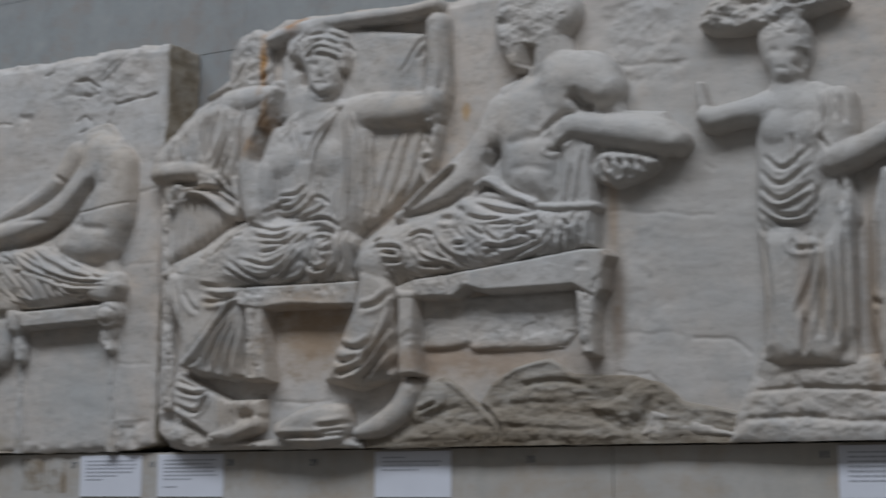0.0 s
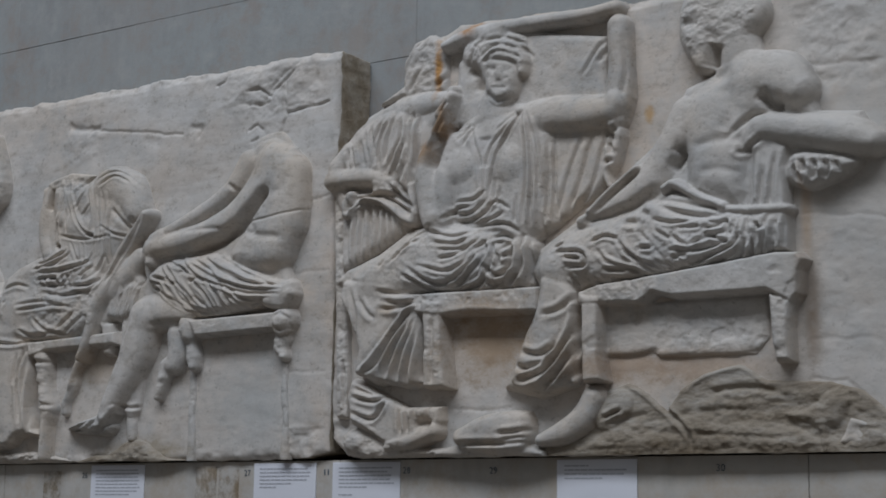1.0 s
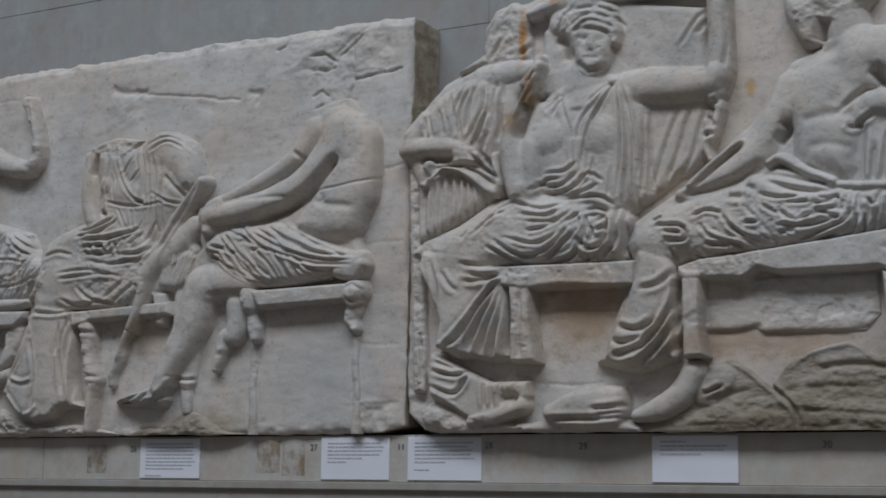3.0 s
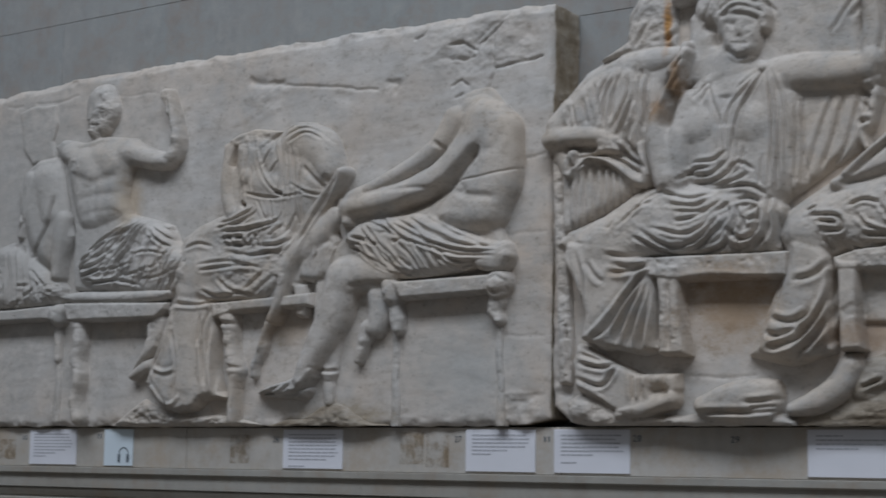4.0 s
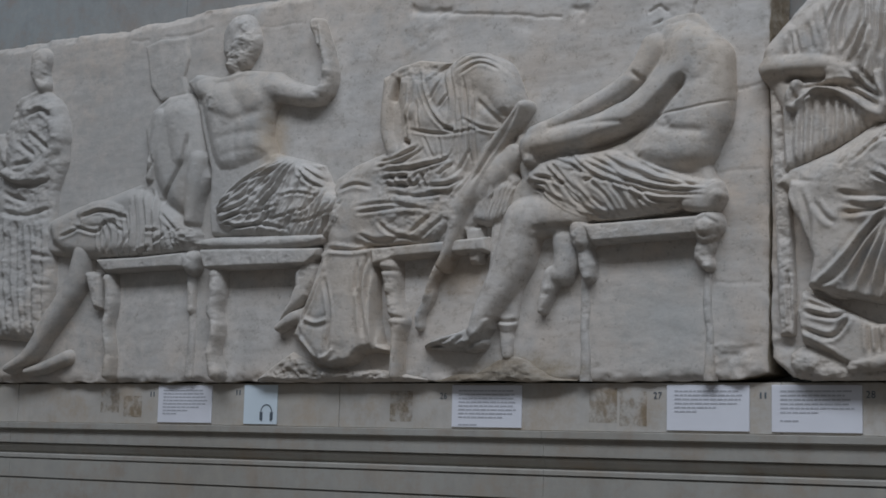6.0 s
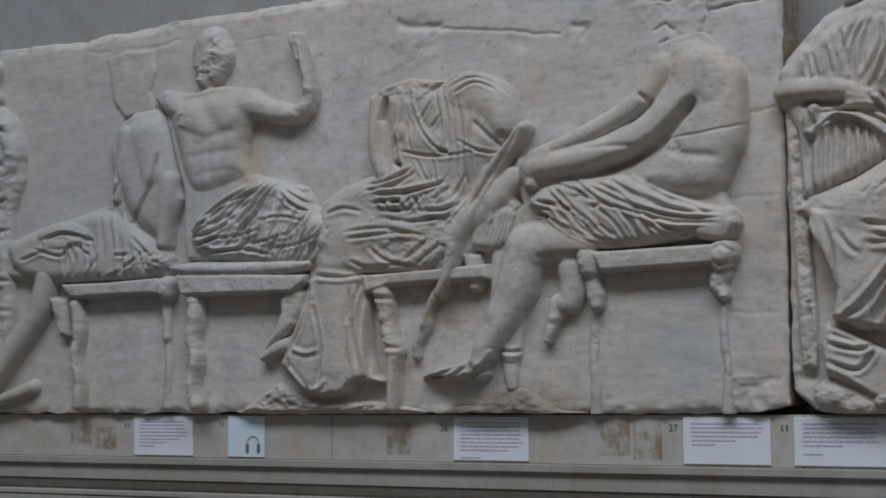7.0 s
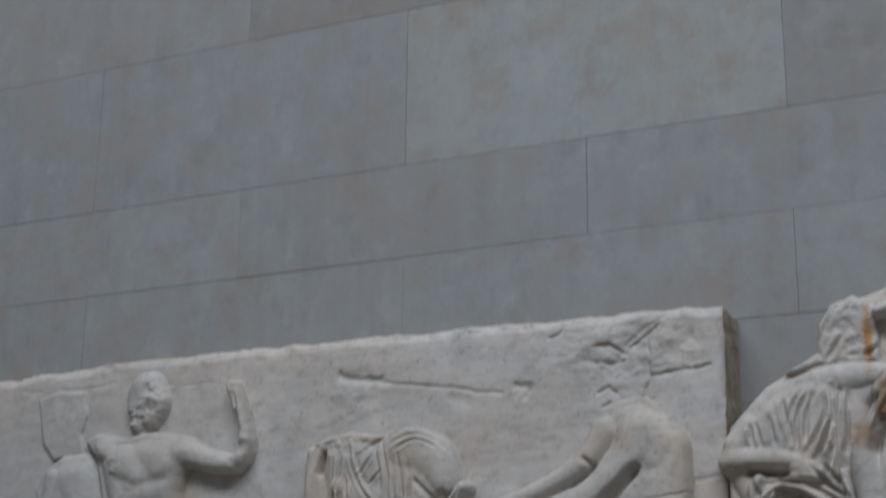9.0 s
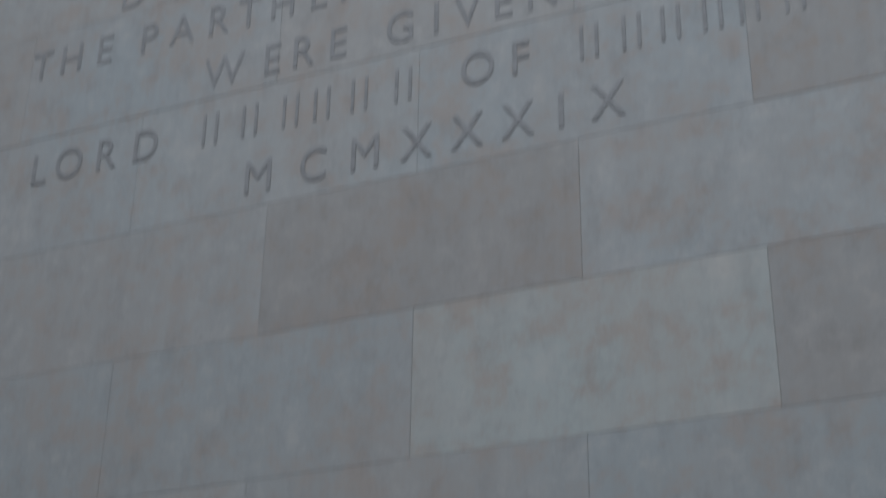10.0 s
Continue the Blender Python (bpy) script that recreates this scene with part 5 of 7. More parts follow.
c.rumple(0.004, 26, (-2.394, 2.448), (-2.242, 2.429), (-2.233, 2.290), (-2.370, 2.304))
c.patch(0.04, 0.05, (-2.384, 2.259), (-2.287, 2.286), (-2.219, 2.240), (-2.181, 2.160), (-2.182, 2.063), (-2.223, 1.978), (-2.410, 2.008), (-2.443, 2.101), (-2.401, 2.188))
c.limb(0.046, (-2.234, 2.217, 0.0320, 0.90), (-2.206, 2.134, 0.0304, 1.00), (-2.254, 2.064, 0.0272, 1.00), (-2.339, 2.020, 0.0208, 1.00), (-2.422, 2.044, 0.0176, 1.00))
c.limb(0.036, (-2.455, 2.157, 0.0144), (-2.429, 2.082, 0.0160))
c.patch(0.038, 0.04, (-2.448, 1.921), (-2.346, 1.911), (-2.223, 1.925), (-2.210, 1.820), (-2.206, 1.664), (-2.224, 1.558), (-2.297, 1.535), (-2.431, 1.550), (-2.462, 1.742))
c.strokes(0.008, 0.006, [(-2.401, 2.013), (-2.320, 1.997), (-2.218, 2.011)], [(-2.438, 1.926), (-2.334, 1.907), (-2.233, 1.924)], [(-2.304, 1.876), (-2.281, 1.735), (-2.269, 1.561)], [(-2.252, 1.873), (-2.240, 1.733), (-2.235, 1.578)], [(-2.413, 1.899), (-2.407, 1.739), (-2.373, 1.563)], [(-2.359, 1.893), (-2.344, 1.737), (-2.316, 1.562)], [(-2.280, 1.787), (-2.215, 1.777)], [(-2.266, 1.699), (-2.209, 1.691)], [(-2.334, 2.213), (-2.283, 2.226), (-2.237, 2.204)], [(-2.319, 2.158), (-2.229, 2.097)], [(-2.423, 1.980), (-2.340, 1.952)], [(-2.363, 2.129), (-2.292, 2.087)], [(-2.381, 2.062), (-2.315, 2.068)])
c.rumple(0.005, 22, (-2.522, 2.308), (-2.161, 2.271), (-2.142, 1.902), (-2.161, 1.543), (-2.432, 1.546))
c.limb(0.046, (-2.079, 1.783, 0.0384), (-2.108, 1.695, 0.0400), (-2.169, 1.620, 0.0384), (-2.230, 1.544, 0.0304), (-2.283, 1.485, 0.0256), (-2.362, 1.448, 0.0176))
c.limb(0.03, (-2.133, 1.480, 0.0224), (-2.218, 1.453, 0.0192), (-2.293, 1.439, 0.0128))
c.wear(0.0022, 18, 77, 0)
c.mesh("standing_figure", slab_iv, "standing draped figure facing the seated ones")

c = Carving(-3.354, -2.345, 1.436, 2.527, 0.0028)
c.patch(0.026, 0.02, (-3.274, 2.340), (-2.713, 2.298), (-2.595, 2.227), (-2.537, 2.129), (-2.528, 2.018), (-2.540, 1.946), (-2.516, 1.853), (-2.462, 1.637), (-2.466, 1.486), (-3.194, 1.488), raw=True)
c.limb(0.038, (-2.698, 2.376, 0.0464), (-2.705, 2.326, 0.0352), (-2.715, 2.293, 0.0288))
c.rumple(0.005, 26, (-2.811, 2.447), (-2.599, 2.422), (-2.590, 2.271), (-2.788, 2.290))
c.ridge(-0.012, 0.01, (-2.624, 2.397), (-2.609, 2.329), (-2.643, 2.289))
c.patch(0.042, 0.06, (-3.218, 2.312), (-2.694, 2.278), (-2.594, 2.215), (-2.537, 2.117), (-2.528, 2.016), (-2.547, 1.953), (-3.163, 1.980))
c.patch(0.038, 0.05, (-3.198, 1.973), (-2.543, 1.935), (-2.515, 1.852), (-2.464, 1.636), (-2.466, 1.494), (-3.150, 1.497))
c.limb(0.048, (-2.601, 2.183, 0.0320), (-2.546, 2.108, 0.0240), (-2.562, 2.026, 0.0192))
c.limb(0.048, (-2.584, 2.138, 0.0224), (-2.693, 2.110, 0.0256), (-2.832, 2.064, 0.0256), (-2.981, 2.055, 0.0224))
c.strokes(0.009, 0.006, [(-2.595, 2.089), (-2.521, 2.076)], [(-2.594, 2.044), (-2.514, 2.028)], [(-2.593, 2.000), (-2.525, 1.985)], [(-2.615, 2.094), (-2.585, 2.018), (-2.584, 1.972)], [(-2.525, 1.851), (-2.492, 1.706), (-2.473, 1.528)], [(-2.592, 1.872), (-2.574, 1.708), (-2.558, 1.511)], [(-2.678, 1.840), (-2.652, 1.566)], [(-2.794, 1.845), (-2.766, 1.567)], [(-2.738, 1.861), (-2.709, 1.567)], [(-2.635, 1.856), (-2.620, 1.674), (-2.593, 1.529)], [(-2.916, 1.869), (-2.881, 1.569)], [(-2.786, 2.183), (-2.702, 2.204), (-2.613, 2.183)], [(-2.837, 2.130), (-2.724, 2.159)], [(-2.726, 1.972), (-2.609, 1.955), (-2.538, 1.942)], [(-2.726, 1.879), (-2.654, 1.871)])
c.rumple(0.004, 22, (-3.245, 2.333), (-2.600, 2.270), (-2.483, 1.921), (-2.425, 1.493), (-3.136, 1.496))
c.wear(0.0022, 18, 2, 0)
c.mesh("standing_figure", slab_iv, "standing draped figure with folded arms")

# the broken slab: winged girl, seated couple, standing figure
c = Carving(-0.078, 0.445, 1.808, 2.522, 0.002)
c.patch(0.03, 0.03, (0.002, 2.069), (0.003, 2.136), (0.044, 2.196), (0.076, 2.228), (0.124, 2.260), (0.196, 2.288), (0.259, 2.288), (0.353, 2.284), (0.365, 2.228), (0.319, 2.195), (0.303, 2.118), (0.290, 2.031), (0.284, 1.964), (0.152, 1.899), (0.057, 1.858), (0.037, 1.864), (0.035, 2.006), raw=True)
c.limb(0.04, (0.218, 2.258, 0.0330, 0.80), (0.288, 2.263, 0.0315, 1.00), (0.353, 2.266, 0.0225, 1.00))
c.patch(0.042, 0.03, (0.075, 2.207), (0.131, 2.243), (0.210, 2.265), (0.290, 2.214), (0.269, 2.127), (0.256, 2.032), (0.185, 2.053), (0.079, 2.102), (0.045, 2.115))
c.limb(0.05, (0.012, 2.096, 0.0270), (0.058, 2.097, 0.0285), (0.132, 2.093, 0.0240), (0.192, 2.073, 0.0165))
c.limb(0.048, (0.055, 2.170, 0.0255, 0.70), (0.026, 2.130, 0.0285, 1.00), (0.027, 2.102, 0.0270, 1.00))
c.limb(0.048, (0.156, 2.068, 0.0180), (0.191, 2.059, 0.0180), (0.211, 2.063, 0.0120))
c.ridge(-0.022, 0.01, (0.046, 2.072), (0.087, 2.068), (0.144, 2.062))
c.patch(0.034, 0.03, (0.069, 2.026), (0.133, 2.039), (0.190, 2.009), (0.231, 1.974), (0.224, 1.934), (0.154, 1.903), (0.067, 1.867), (0.056, 1.940))
c.limb(0.05, (0.076, 2.053, 0.0150), (0.061, 2.021, 0.0150), (0.070, 1.999, 0.0120), (0.091, 2.016, 0.0105), (0.142, 2.037, 0.0120), (0.193, 2.015, 0.0150), (0.235, 1.981, 0.0180), (0.267, 1.973, 0.0150), (0.269, 2.009, 0.0120), (0.258, 2.058, 0.0120))
c.strokes(0.008, 0.0042, [(0.092, 2.019), (0.145, 2.028), (0.197, 2.000), (0.245, 1.962)], [(0.083, 2.045), (0.148, 2.045), (0.204, 2.026), (0.252, 1.995)], [(0.164, 2.051), (0.212, 2.036), (0.256, 2.013)], [(0.218, 2.074), (0.240, 2.044), (0.269, 2.001)], [(0.067, 2.047), (0.076, 2.018)], [(0.195, 2.069), (0.231, 2.031), (0.262, 2.004)], [(0.112, 2.053), (0.164, 2.042)], [(0.085, 2.003), (0.108, 2.029)])
c.strokes(0.0075, 0.0045, [(0.191, 2.231), (0.166, 2.181), (0.161, 2.109)], [(0.175, 2.235), (0.153, 2.179), (0.153, 2.126)], [(0.243, 2.241), (0.245, 2.169), (0.243, 2.084), (0.246, 2.031)], [(0.259, 2.236), (0.256, 2.168), (0.253, 2.113), (0.258, 2.044)], [(0.182, 2.104), (0.207, 2.143), (0.226, 2.185), (0.228, 2.226)], [(0.202, 2.091), (0.223, 2.135), (0.236, 2.170)], [(0.137, 2.220), (0.145, 2.159)], [(0.077, 2.171), (0.087, 2.122)], [(0.065, 2.168), (0.072, 2.123)], [(0.222, 2.061), (0.236, 2.115)], [(0.106, 2.185), (0.117, 2.127)], [(0.210, 2.242), (0.189, 2.189), (0.182, 2.127)], [(0.273, 2.221), (0.269, 2.159), (0.264, 2.098)])
c.strokes(-0.005, 0.004, [(0.248, 2.241), (0.250, 2.168), (0.249, 2.072)], [(0.182, 2.232), (0.159, 2.179), (0.158, 2.112)], [(0.226, 2.171), (0.209, 2.118), (0.192, 2.089)], [(0.264, 2.233), (0.262, 2.167), (0.259, 2.112)])
c.strokes(0.006, 0.0042, [(0.096, 2.022), (0.089, 1.950), (0.087, 1.871)], [(0.116, 2.026), (0.110, 1.949), (0.108, 1.877)], [(0.138, 2.027), (0.136, 1.960), (0.132, 1.889)], [(0.159, 2.022), (0.160, 1.958), (0.155, 1.901)], [(0.177, 2.012), (0.180, 1.957), (0.175, 1.911)], [(0.193, 2.000), (0.199, 1.955), (0.196, 1.920)], [(0.209, 1.987), (0.217, 1.954), (0.213, 1.927)], [(0.224, 1.972), (0.230, 1.936)])
c.strokes(0.006, 0.005, [(0.054, 1.990), (0.055, 1.927), (0.060, 1.871)], [(0.039, 1.998), (0.042, 1.928), (0.047, 1.864)], [(0.069, 1.995), (0.065, 1.926), (0.070, 1.873)])
c.patch(0.02, 0.015, (0.135, 2.284), (0.211, 2.319), (0.215, 2.382), (0.243, 2.425), (0.290, 2.442), (0.341, 2.414), (0.343, 2.288), (0.278, 2.285))
c.strokes(0.005, 0.005, [(0.233, 2.301), (0.271, 2.359)], [(0.219, 2.345), (0.238, 2.392)], [(0.254, 2.411), (0.277, 2.433)], [(0.314, 2.304), (0.354, 2.334)])
c.rumple(0.004, 30, (0.143, 2.282), (0.224, 2.377), (0.298, 2.437), (0.349, 2.394), (0.351, 2.290))
c.wear(0.0022, 16, 17, 0)
c.mesh("winged_figure", slab_v, "standing winged girl in draped dress behind the seated couple")

c = Carving(-0.074, 0.913, 1.407, 2.492, 0.002)
c.patch(0.022, 0.02, (0.366, 2.195), (0.371, 2.353), (0.415, 2.402), (0.535, 2.412), (0.776, 2.359), (0.783, 2.127), (0.803, 2.112), (0.803, 2.060), (0.763, 2.001), (0.640, 1.922), (0.584, 1.901), (0.596, 2.135), raw=True)
c.patch(0.03, 0.018, (0.366, 2.184), (0.422, 2.210), (0.540, 2.230), (0.612, 2.217), (0.648, 2.141), (0.639, 2.050), (0.643, 1.934), (0.587, 1.884), (0.581, 1.784), (0.525, 1.781), (0.431, 1.783), (0.280, 1.792), (0.265, 1.804), (0.058, 1.816), (0.028, 1.839), (0.056, 1.871), (0.152, 1.903), (0.245, 1.956), (0.291, 1.960), (0.266, 2.033), (0.271, 2.143), (0.301, 2.174), (0.353, 2.271), (0.388, 2.263), (0.378, 2.185), raw=True)
c.limb(0.044, (0.346, 2.397, 0.0151), (0.404, 2.413, 0.022), (0.496, 2.418, 0.0217), (0.619, 2.417, 0.0205), (0.737, 2.413, 0.0193), (0.801, 2.418, 0.0205))
c.limb(0.046, (0.808, 2.374, 0.0300), (0.811, 2.286, 0.0300), (0.808, 2.209, 0.0360), (0.802, 2.158, 0.0270))
c.strokes(0.005, 0.0045, [(0.824, 2.341), (0.833, 2.274), (0.824, 2.198), (0.815, 2.148)], [(0.774, 2.348), (0.743, 2.313), (0.715, 2.271)], [(0.777, 2.328), (0.760, 2.298)])
c.limb(0.046, (0.426, 2.374, 0.0390, 0.80), (0.479, 2.373, 0.0570, 1.00), (0.538, 2.367, 0.0360, 1.00))
c.limb(0.05, (0.455, 2.308, 0.0180, 0.80), (0.463, 2.345, 0.0210, 1.00), (0.510, 2.351, 0.0270, 1.00), (0.559, 2.331, 0.0210, 1.00), (0.565, 2.299, 0.0135, 1.00))
c.strokes(0.006, 0.004, [(0.454, 2.345), (0.498, 2.371), (0.557, 2.354)], [(0.462, 2.330), (0.508, 2.353), (0.567, 2.331)], [(0.431, 2.350), (0.461, 2.385), (0.520, 2.392)], [(0.413, 2.339), (0.438, 2.377), (0.468, 2.397)], [(0.549, 2.374), (0.586, 2.335)], [(0.520, 2.389), (0.571, 2.368)])
c.limb(0.056, (0.506, 2.324, 0.0540), (0.509, 2.283, 0.0510), (0.508, 2.261, 0.0390), flat=2.8)
c.limb(0.04, (0.483, 2.238, 0.0450), (0.479, 2.201, 0.0510))
c.ridge(-0.006, 0.006, (0.457, 2.339), (0.494, 2.337), (0.530, 2.328), (0.555, 2.318))
c.ridge(-0.004, 0.008, (0.472, 2.319), (0.501, 2.309))
c.ridge(-0.004, 0.008, (0.521, 2.307), (0.545, 2.309))
c.ridge(0.004, 0.007, (0.512, 2.316), (0.511, 2.281))
c.ridge(-0.002, 0.004, (0.492, 2.266), (0.509, 2.265), (0.531, 2.260))
c.ridge(-0.01, 0.006, (0.470, 2.261), (0.500, 2.235), (0.544, 2.241))
c.rumple(0.004, 34, (0.397, 2.383), (0.460, 2.408), (0.571, 2.384), (0.576, 2.316), (0.535, 2.336), (0.461, 2.339), (0.409, 2.340))
c.ridge(-0.02, 0.013, (0.411, 2.333), (0.439, 2.313), (0.444, 2.271))
c.rumple(0.003, 42, (0.457, 2.332), (0.560, 2.317), (0.556, 2.231), (0.473, 2.242))
c.rumple(0.005, 40, (0.549, 2.351), (0.585, 2.346), (0.583, 2.293), (0.550, 2.284))
c.patch(0.052, 0.05, (0.380, 2.174), (0.440, 2.194), (0.549, 2.214), (0.614, 2.199), (0.647, 2.124), (0.637, 2.021), (0.631, 1.931), (0.554, 1.873), (0.452, 1.920), (0.377, 1.966), (0.360, 2.061), (0.356, 2.122))
c.limb(0.06, (0.405, 2.089, 0.0510))
c.limb(0.06, (0.533, 2.082, 0.0570))
c.ridge(-0.007, 0.02, (0.477, 2.153), (0.474, 2.074))
c.limb(0.058, (0.588, 2.187, 0.0420, 0.85), (0.651, 2.187, 0.0450, 1.00), (0.734, 2.179, 0.0435, 1.00), (0.789, 2.180, 0.0360, 1.00), (0.805, 2.191, 0.0330, 1.00))
c.limb(0.058, (0.379, 2.146, 0.0360, 0.80), (0.357, 2.074, 0.0390, 1.00), (0.340, 1.995, 0.0420, 1.00), (0.332, 1.962, 0.0390, 1.00))
c.limb(0.066, (0.320, 1.975, 0.0360), (0.303, 2.051, 0.0360), (0.304, 2.112, 0.0300), (0.337, 2.170, 0.0225), (0.360, 2.221, 0.0180), (0.377, 2.263, 0.0150))
c.limb(0.052, (0.338, 2.227, 0.0210), (0.365, 2.254, 0.0210), (0.373, 2.280, 0.0165))
c.strokes(0.007, 0.004, [(0.362, 2.208), (0.340, 2.170), (0.325, 2.137)], [(0.373, 2.248), (0.355, 2.223)], [(0.385, 2.253), (0.373, 2.220)])
c.ridge(-0.02, 0.01, (0.348, 2.174), (0.334, 2.134), (0.322, 2.088))
c.strokes(0.005, 0.0036, [(0.559, 2.207), (0.521, 2.158), (0.489, 2.128), (0.474, 2.087), (0.477, 2.007)], [(0.568, 2.202), (0.535, 2.151), (0.509, 2.107), (0.492, 2.056), (0.490, 2.006)], [(0.571, 2.197), (0.580, 2.128), (0.583, 2.049), (0.574, 1.940)], [(0.584, 2.193), (0.594, 2.126), (0.598, 2.035), (0.591, 1.932)], [(0.592, 2.179), (0.606, 2.112), (0.612, 2.033), (0.608, 1.905)], [(0.428, 2.185), (0.444, 2.137), (0.459, 2.088), (0.467, 2.008)], [(0.434, 2.182), (0.414, 2.139)], [(0.419, 2.186), (0.396, 2.155)], [(0.634, 2.122), (0.632, 2.031), (0.624, 1.936)], [(0.645, 2.121), (0.644, 2.030), (0.654, 1.940)], [(0.621, 2.013), (0.616, 1.943), (0.621, 1.891)], [(0.549, 2.204), (0.506, 2.163)])
c.strokes(0.005, 0.0036, [(0.559, 2.000), (0.553, 1.935)], [(0.516, 2.023), (0.509, 1.978)], [(0.501, 2.044), (0.496, 1.992), (0.473, 1.962)])
c.strokes(-0.0038, 0.0034, [(0.575, 2.194), (0.587, 2.121), (0.591, 2.035), (0.584, 1.939)], [(0.639, 2.115), (0.639, 2.031), (0.633, 1.929)], [(0.562, 2.206), (0.528, 2.152), (0.497, 2.104), (0.484, 2.033)], [(0.599, 2.178), (0.614, 2.098), (0.621, 2.020)])
c.limb(0.05, (0.560, 2.205, 0.0135))
c.strokes(0.0065, 0.0036, [(0.392, 2.002), (0.443, 2.003), (0.472, 2.021)], [(0.367, 1.983), (0.429, 1.969), (0.480, 2.000)], [(0.385, 1.956), (0.452, 1.957), (0.490, 1.982)], [(0.355, 1.965), (0.392, 1.986), (0.429, 1.988)], [(0.408, 1.932), (0.474, 1.939), (0.531, 1.937), (0.563, 1.917)], [(0.430, 1.946), (0.481, 1.948), (0.524, 1.964)], [(0.460, 1.917), (0.517, 1.919), (0.560, 1.899)], [(0.480, 1.981), (0.509, 1.991), (0.538, 1.973)])
c.strokes(0.006, 0.005, [(0.711, 2.122), (0.680, 2.045), (0.648, 1.945)], [(0.738, 2.121), (0.714, 2.041), (0.680, 1.955)], [(0.773, 2.125), (0.757, 2.063), (0.735, 2.001), (0.687, 1.954)])
c.limb(0.036, (0.794, 2.138, 0.0165), (0.810, 2.123, 0.0135), (0.802, 2.090, 0.0135), (0.794, 2.059, 0.0120), (0.778, 2.033, 0.0120), (0.788, 2.003, 0.0090))
c.strokes(0.008, 0.005, [(0.784, 2.129), (0.808, 2.130)], [(0.781, 2.104), (0.797, 2.076)], [(0.773, 2.060), (0.797, 2.060)])
c.patch(0.058, 0.05, (0.072, 1.853), (0.111, 1.878), (0.174, 1.898), (0.251, 1.946), (0.320, 1.957), (0.410, 1.956), (0.513, 1.938), (0.591, 1.908), (0.612, 1.881), (0.592, 1.831), (0.586, 1.783), (0.472, 1.777), (0.324, 1.791), (0.271, 1.784), (0.170, 1.779), (0.089, 1.811))
c.limb(0.062, (0.155, 1.834, 0.0600, 0.95), (0.278, 1.859, 0.0660, 1.00), (0.399, 1.857, 0.0600, 1.00), (0.501, 1.856, 0.0510, 1.00))
c.strokes(0.0065, 0.0038, [(0.313, 1.941), (0.381, 1.920), (0.436, 1.926)], [(0.329, 1.911), (0.397, 1.900), (0.430, 1.913)], [(0.245, 1.900), (0.280, 1.933), (0.328, 1.951)], [(0.210, 1.869), (0.256, 1.908), (0.291, 1.919)], [(0.184, 1.864), (0.194, 1.883)], [(0.270, 1.851), (0.331, 1.813), (0.406, 1.821), (0.460, 1.874)], [(0.316, 1.808), (0.406, 1.808), (0.478, 1.860)], [(0.392, 1.788), (0.464, 1.804), (0.487, 1.834)], [(0.424, 1.778), (0.488, 1.787), (0.507, 1.819)], [(0.353, 1.869), (0.390, 1.872), (0.434, 1.886)], [(0.300, 1.856), (0.376, 1.837), (0.434, 1.859)], [(0.359, 1.891), (0.419, 1.887), (0.462, 1.906)], [(0.247, 1.839), (0.293, 1.816), (0.332, 1.794)])
c.strokes(0.009, 0.0042, [(0.498, 1.908), (0.526, 1.911), (0.548, 1.894), (0.522, 1.875)], [(0.486, 1.824), (0.505, 1.864), (0.498, 1.890)], [(0.551, 1.881), (0.543, 1.833), (0.509, 1.817), (0.480, 1.840)], [(0.570, 1.905), (0.571, 1.844), (0.546, 1.804)], [(0.517, 1.868), (0.520, 1.842)], [(0.587, 1.894), (0.588, 1.830), (0.577, 1.792)], [(0.478, 1.805), (0.499, 1.795), (0.528, 1.808)], [(0.455, 1.884), (0.483, 1.902)], [(0.535, 1.795), (0.563, 1.819)], [(0.528, 1.859), (0.548, 1.864)])
c.strokes(-0.005, 0.0038, [(0.491, 1.895), (0.533, 1.900), (0.559, 1.883), (0.556, 1.832), (0.521, 1.809)], [(0.579, 1.901), (0.581, 1.837), (0.563, 1.796)], [(0.463, 1.825), (0.494, 1.875), (0.483, 1.902)], [(0.269, 1.841), (0.330, 1.805), (0.405, 1.814), (0.465, 1.867)], [(0.405, 1.795), (0.463, 1.815), (0.481, 1.843)])
c.rumple(0.002, 42, (0.077, 1.851), (0.264, 1.946), (0.617, 1.892), (0.597, 1.781), (0.276, 1.785))
c.patch(0.054, 0.016, (0.063, 1.843), (0.166, 1.834), (0.279, 1.795), (0.296, 1.759), (0.303, 1.576), (0.252, 1.567), (0.174, 1.585), (0.098, 1.606), (0.112, 1.668), (0.082, 1.744), (0.052, 1.800))
c.limb(0.058, (0.138, 1.794, 0.0630, 0.95), (0.157, 1.713, 0.0600, 0.90), (0.167, 1.632, 0.0540, 0.80))
c.strokes(0.01, 0.0052, [(0.288, 1.776), (0.239, 1.771), (0.195, 1.776)], [(0.285, 1.771), (0.231, 1.761), (0.185, 1.761)], [(0.285, 1.766), (0.233, 1.708), (0.173, 1.631), (0.132, 1.609)], [(0.285, 1.761), (0.241, 1.688), (0.195, 1.593)], [(0.285, 1.755), (0.260, 1.680), (0.226, 1.584)], [(0.288, 1.751), (0.275, 1.666), (0.260, 1.573)], [(0.294, 1.751), (0.294, 1.666), (0.290, 1.572)])
c.strokes(-0.007, 0.005, [(0.285, 1.769), (0.240, 1.734), (0.180, 1.664), (0.122, 1.613)], [(0.285, 1.763), (0.238, 1.697), (0.182, 1.610)], [(0.287, 1.758), (0.252, 1.683), (0.210, 1.590)], [(0.288, 1.754), (0.269, 1.672), (0.244, 1.579)], [(0.291, 1.751), (0.284, 1.666), (0.275, 1.573)])
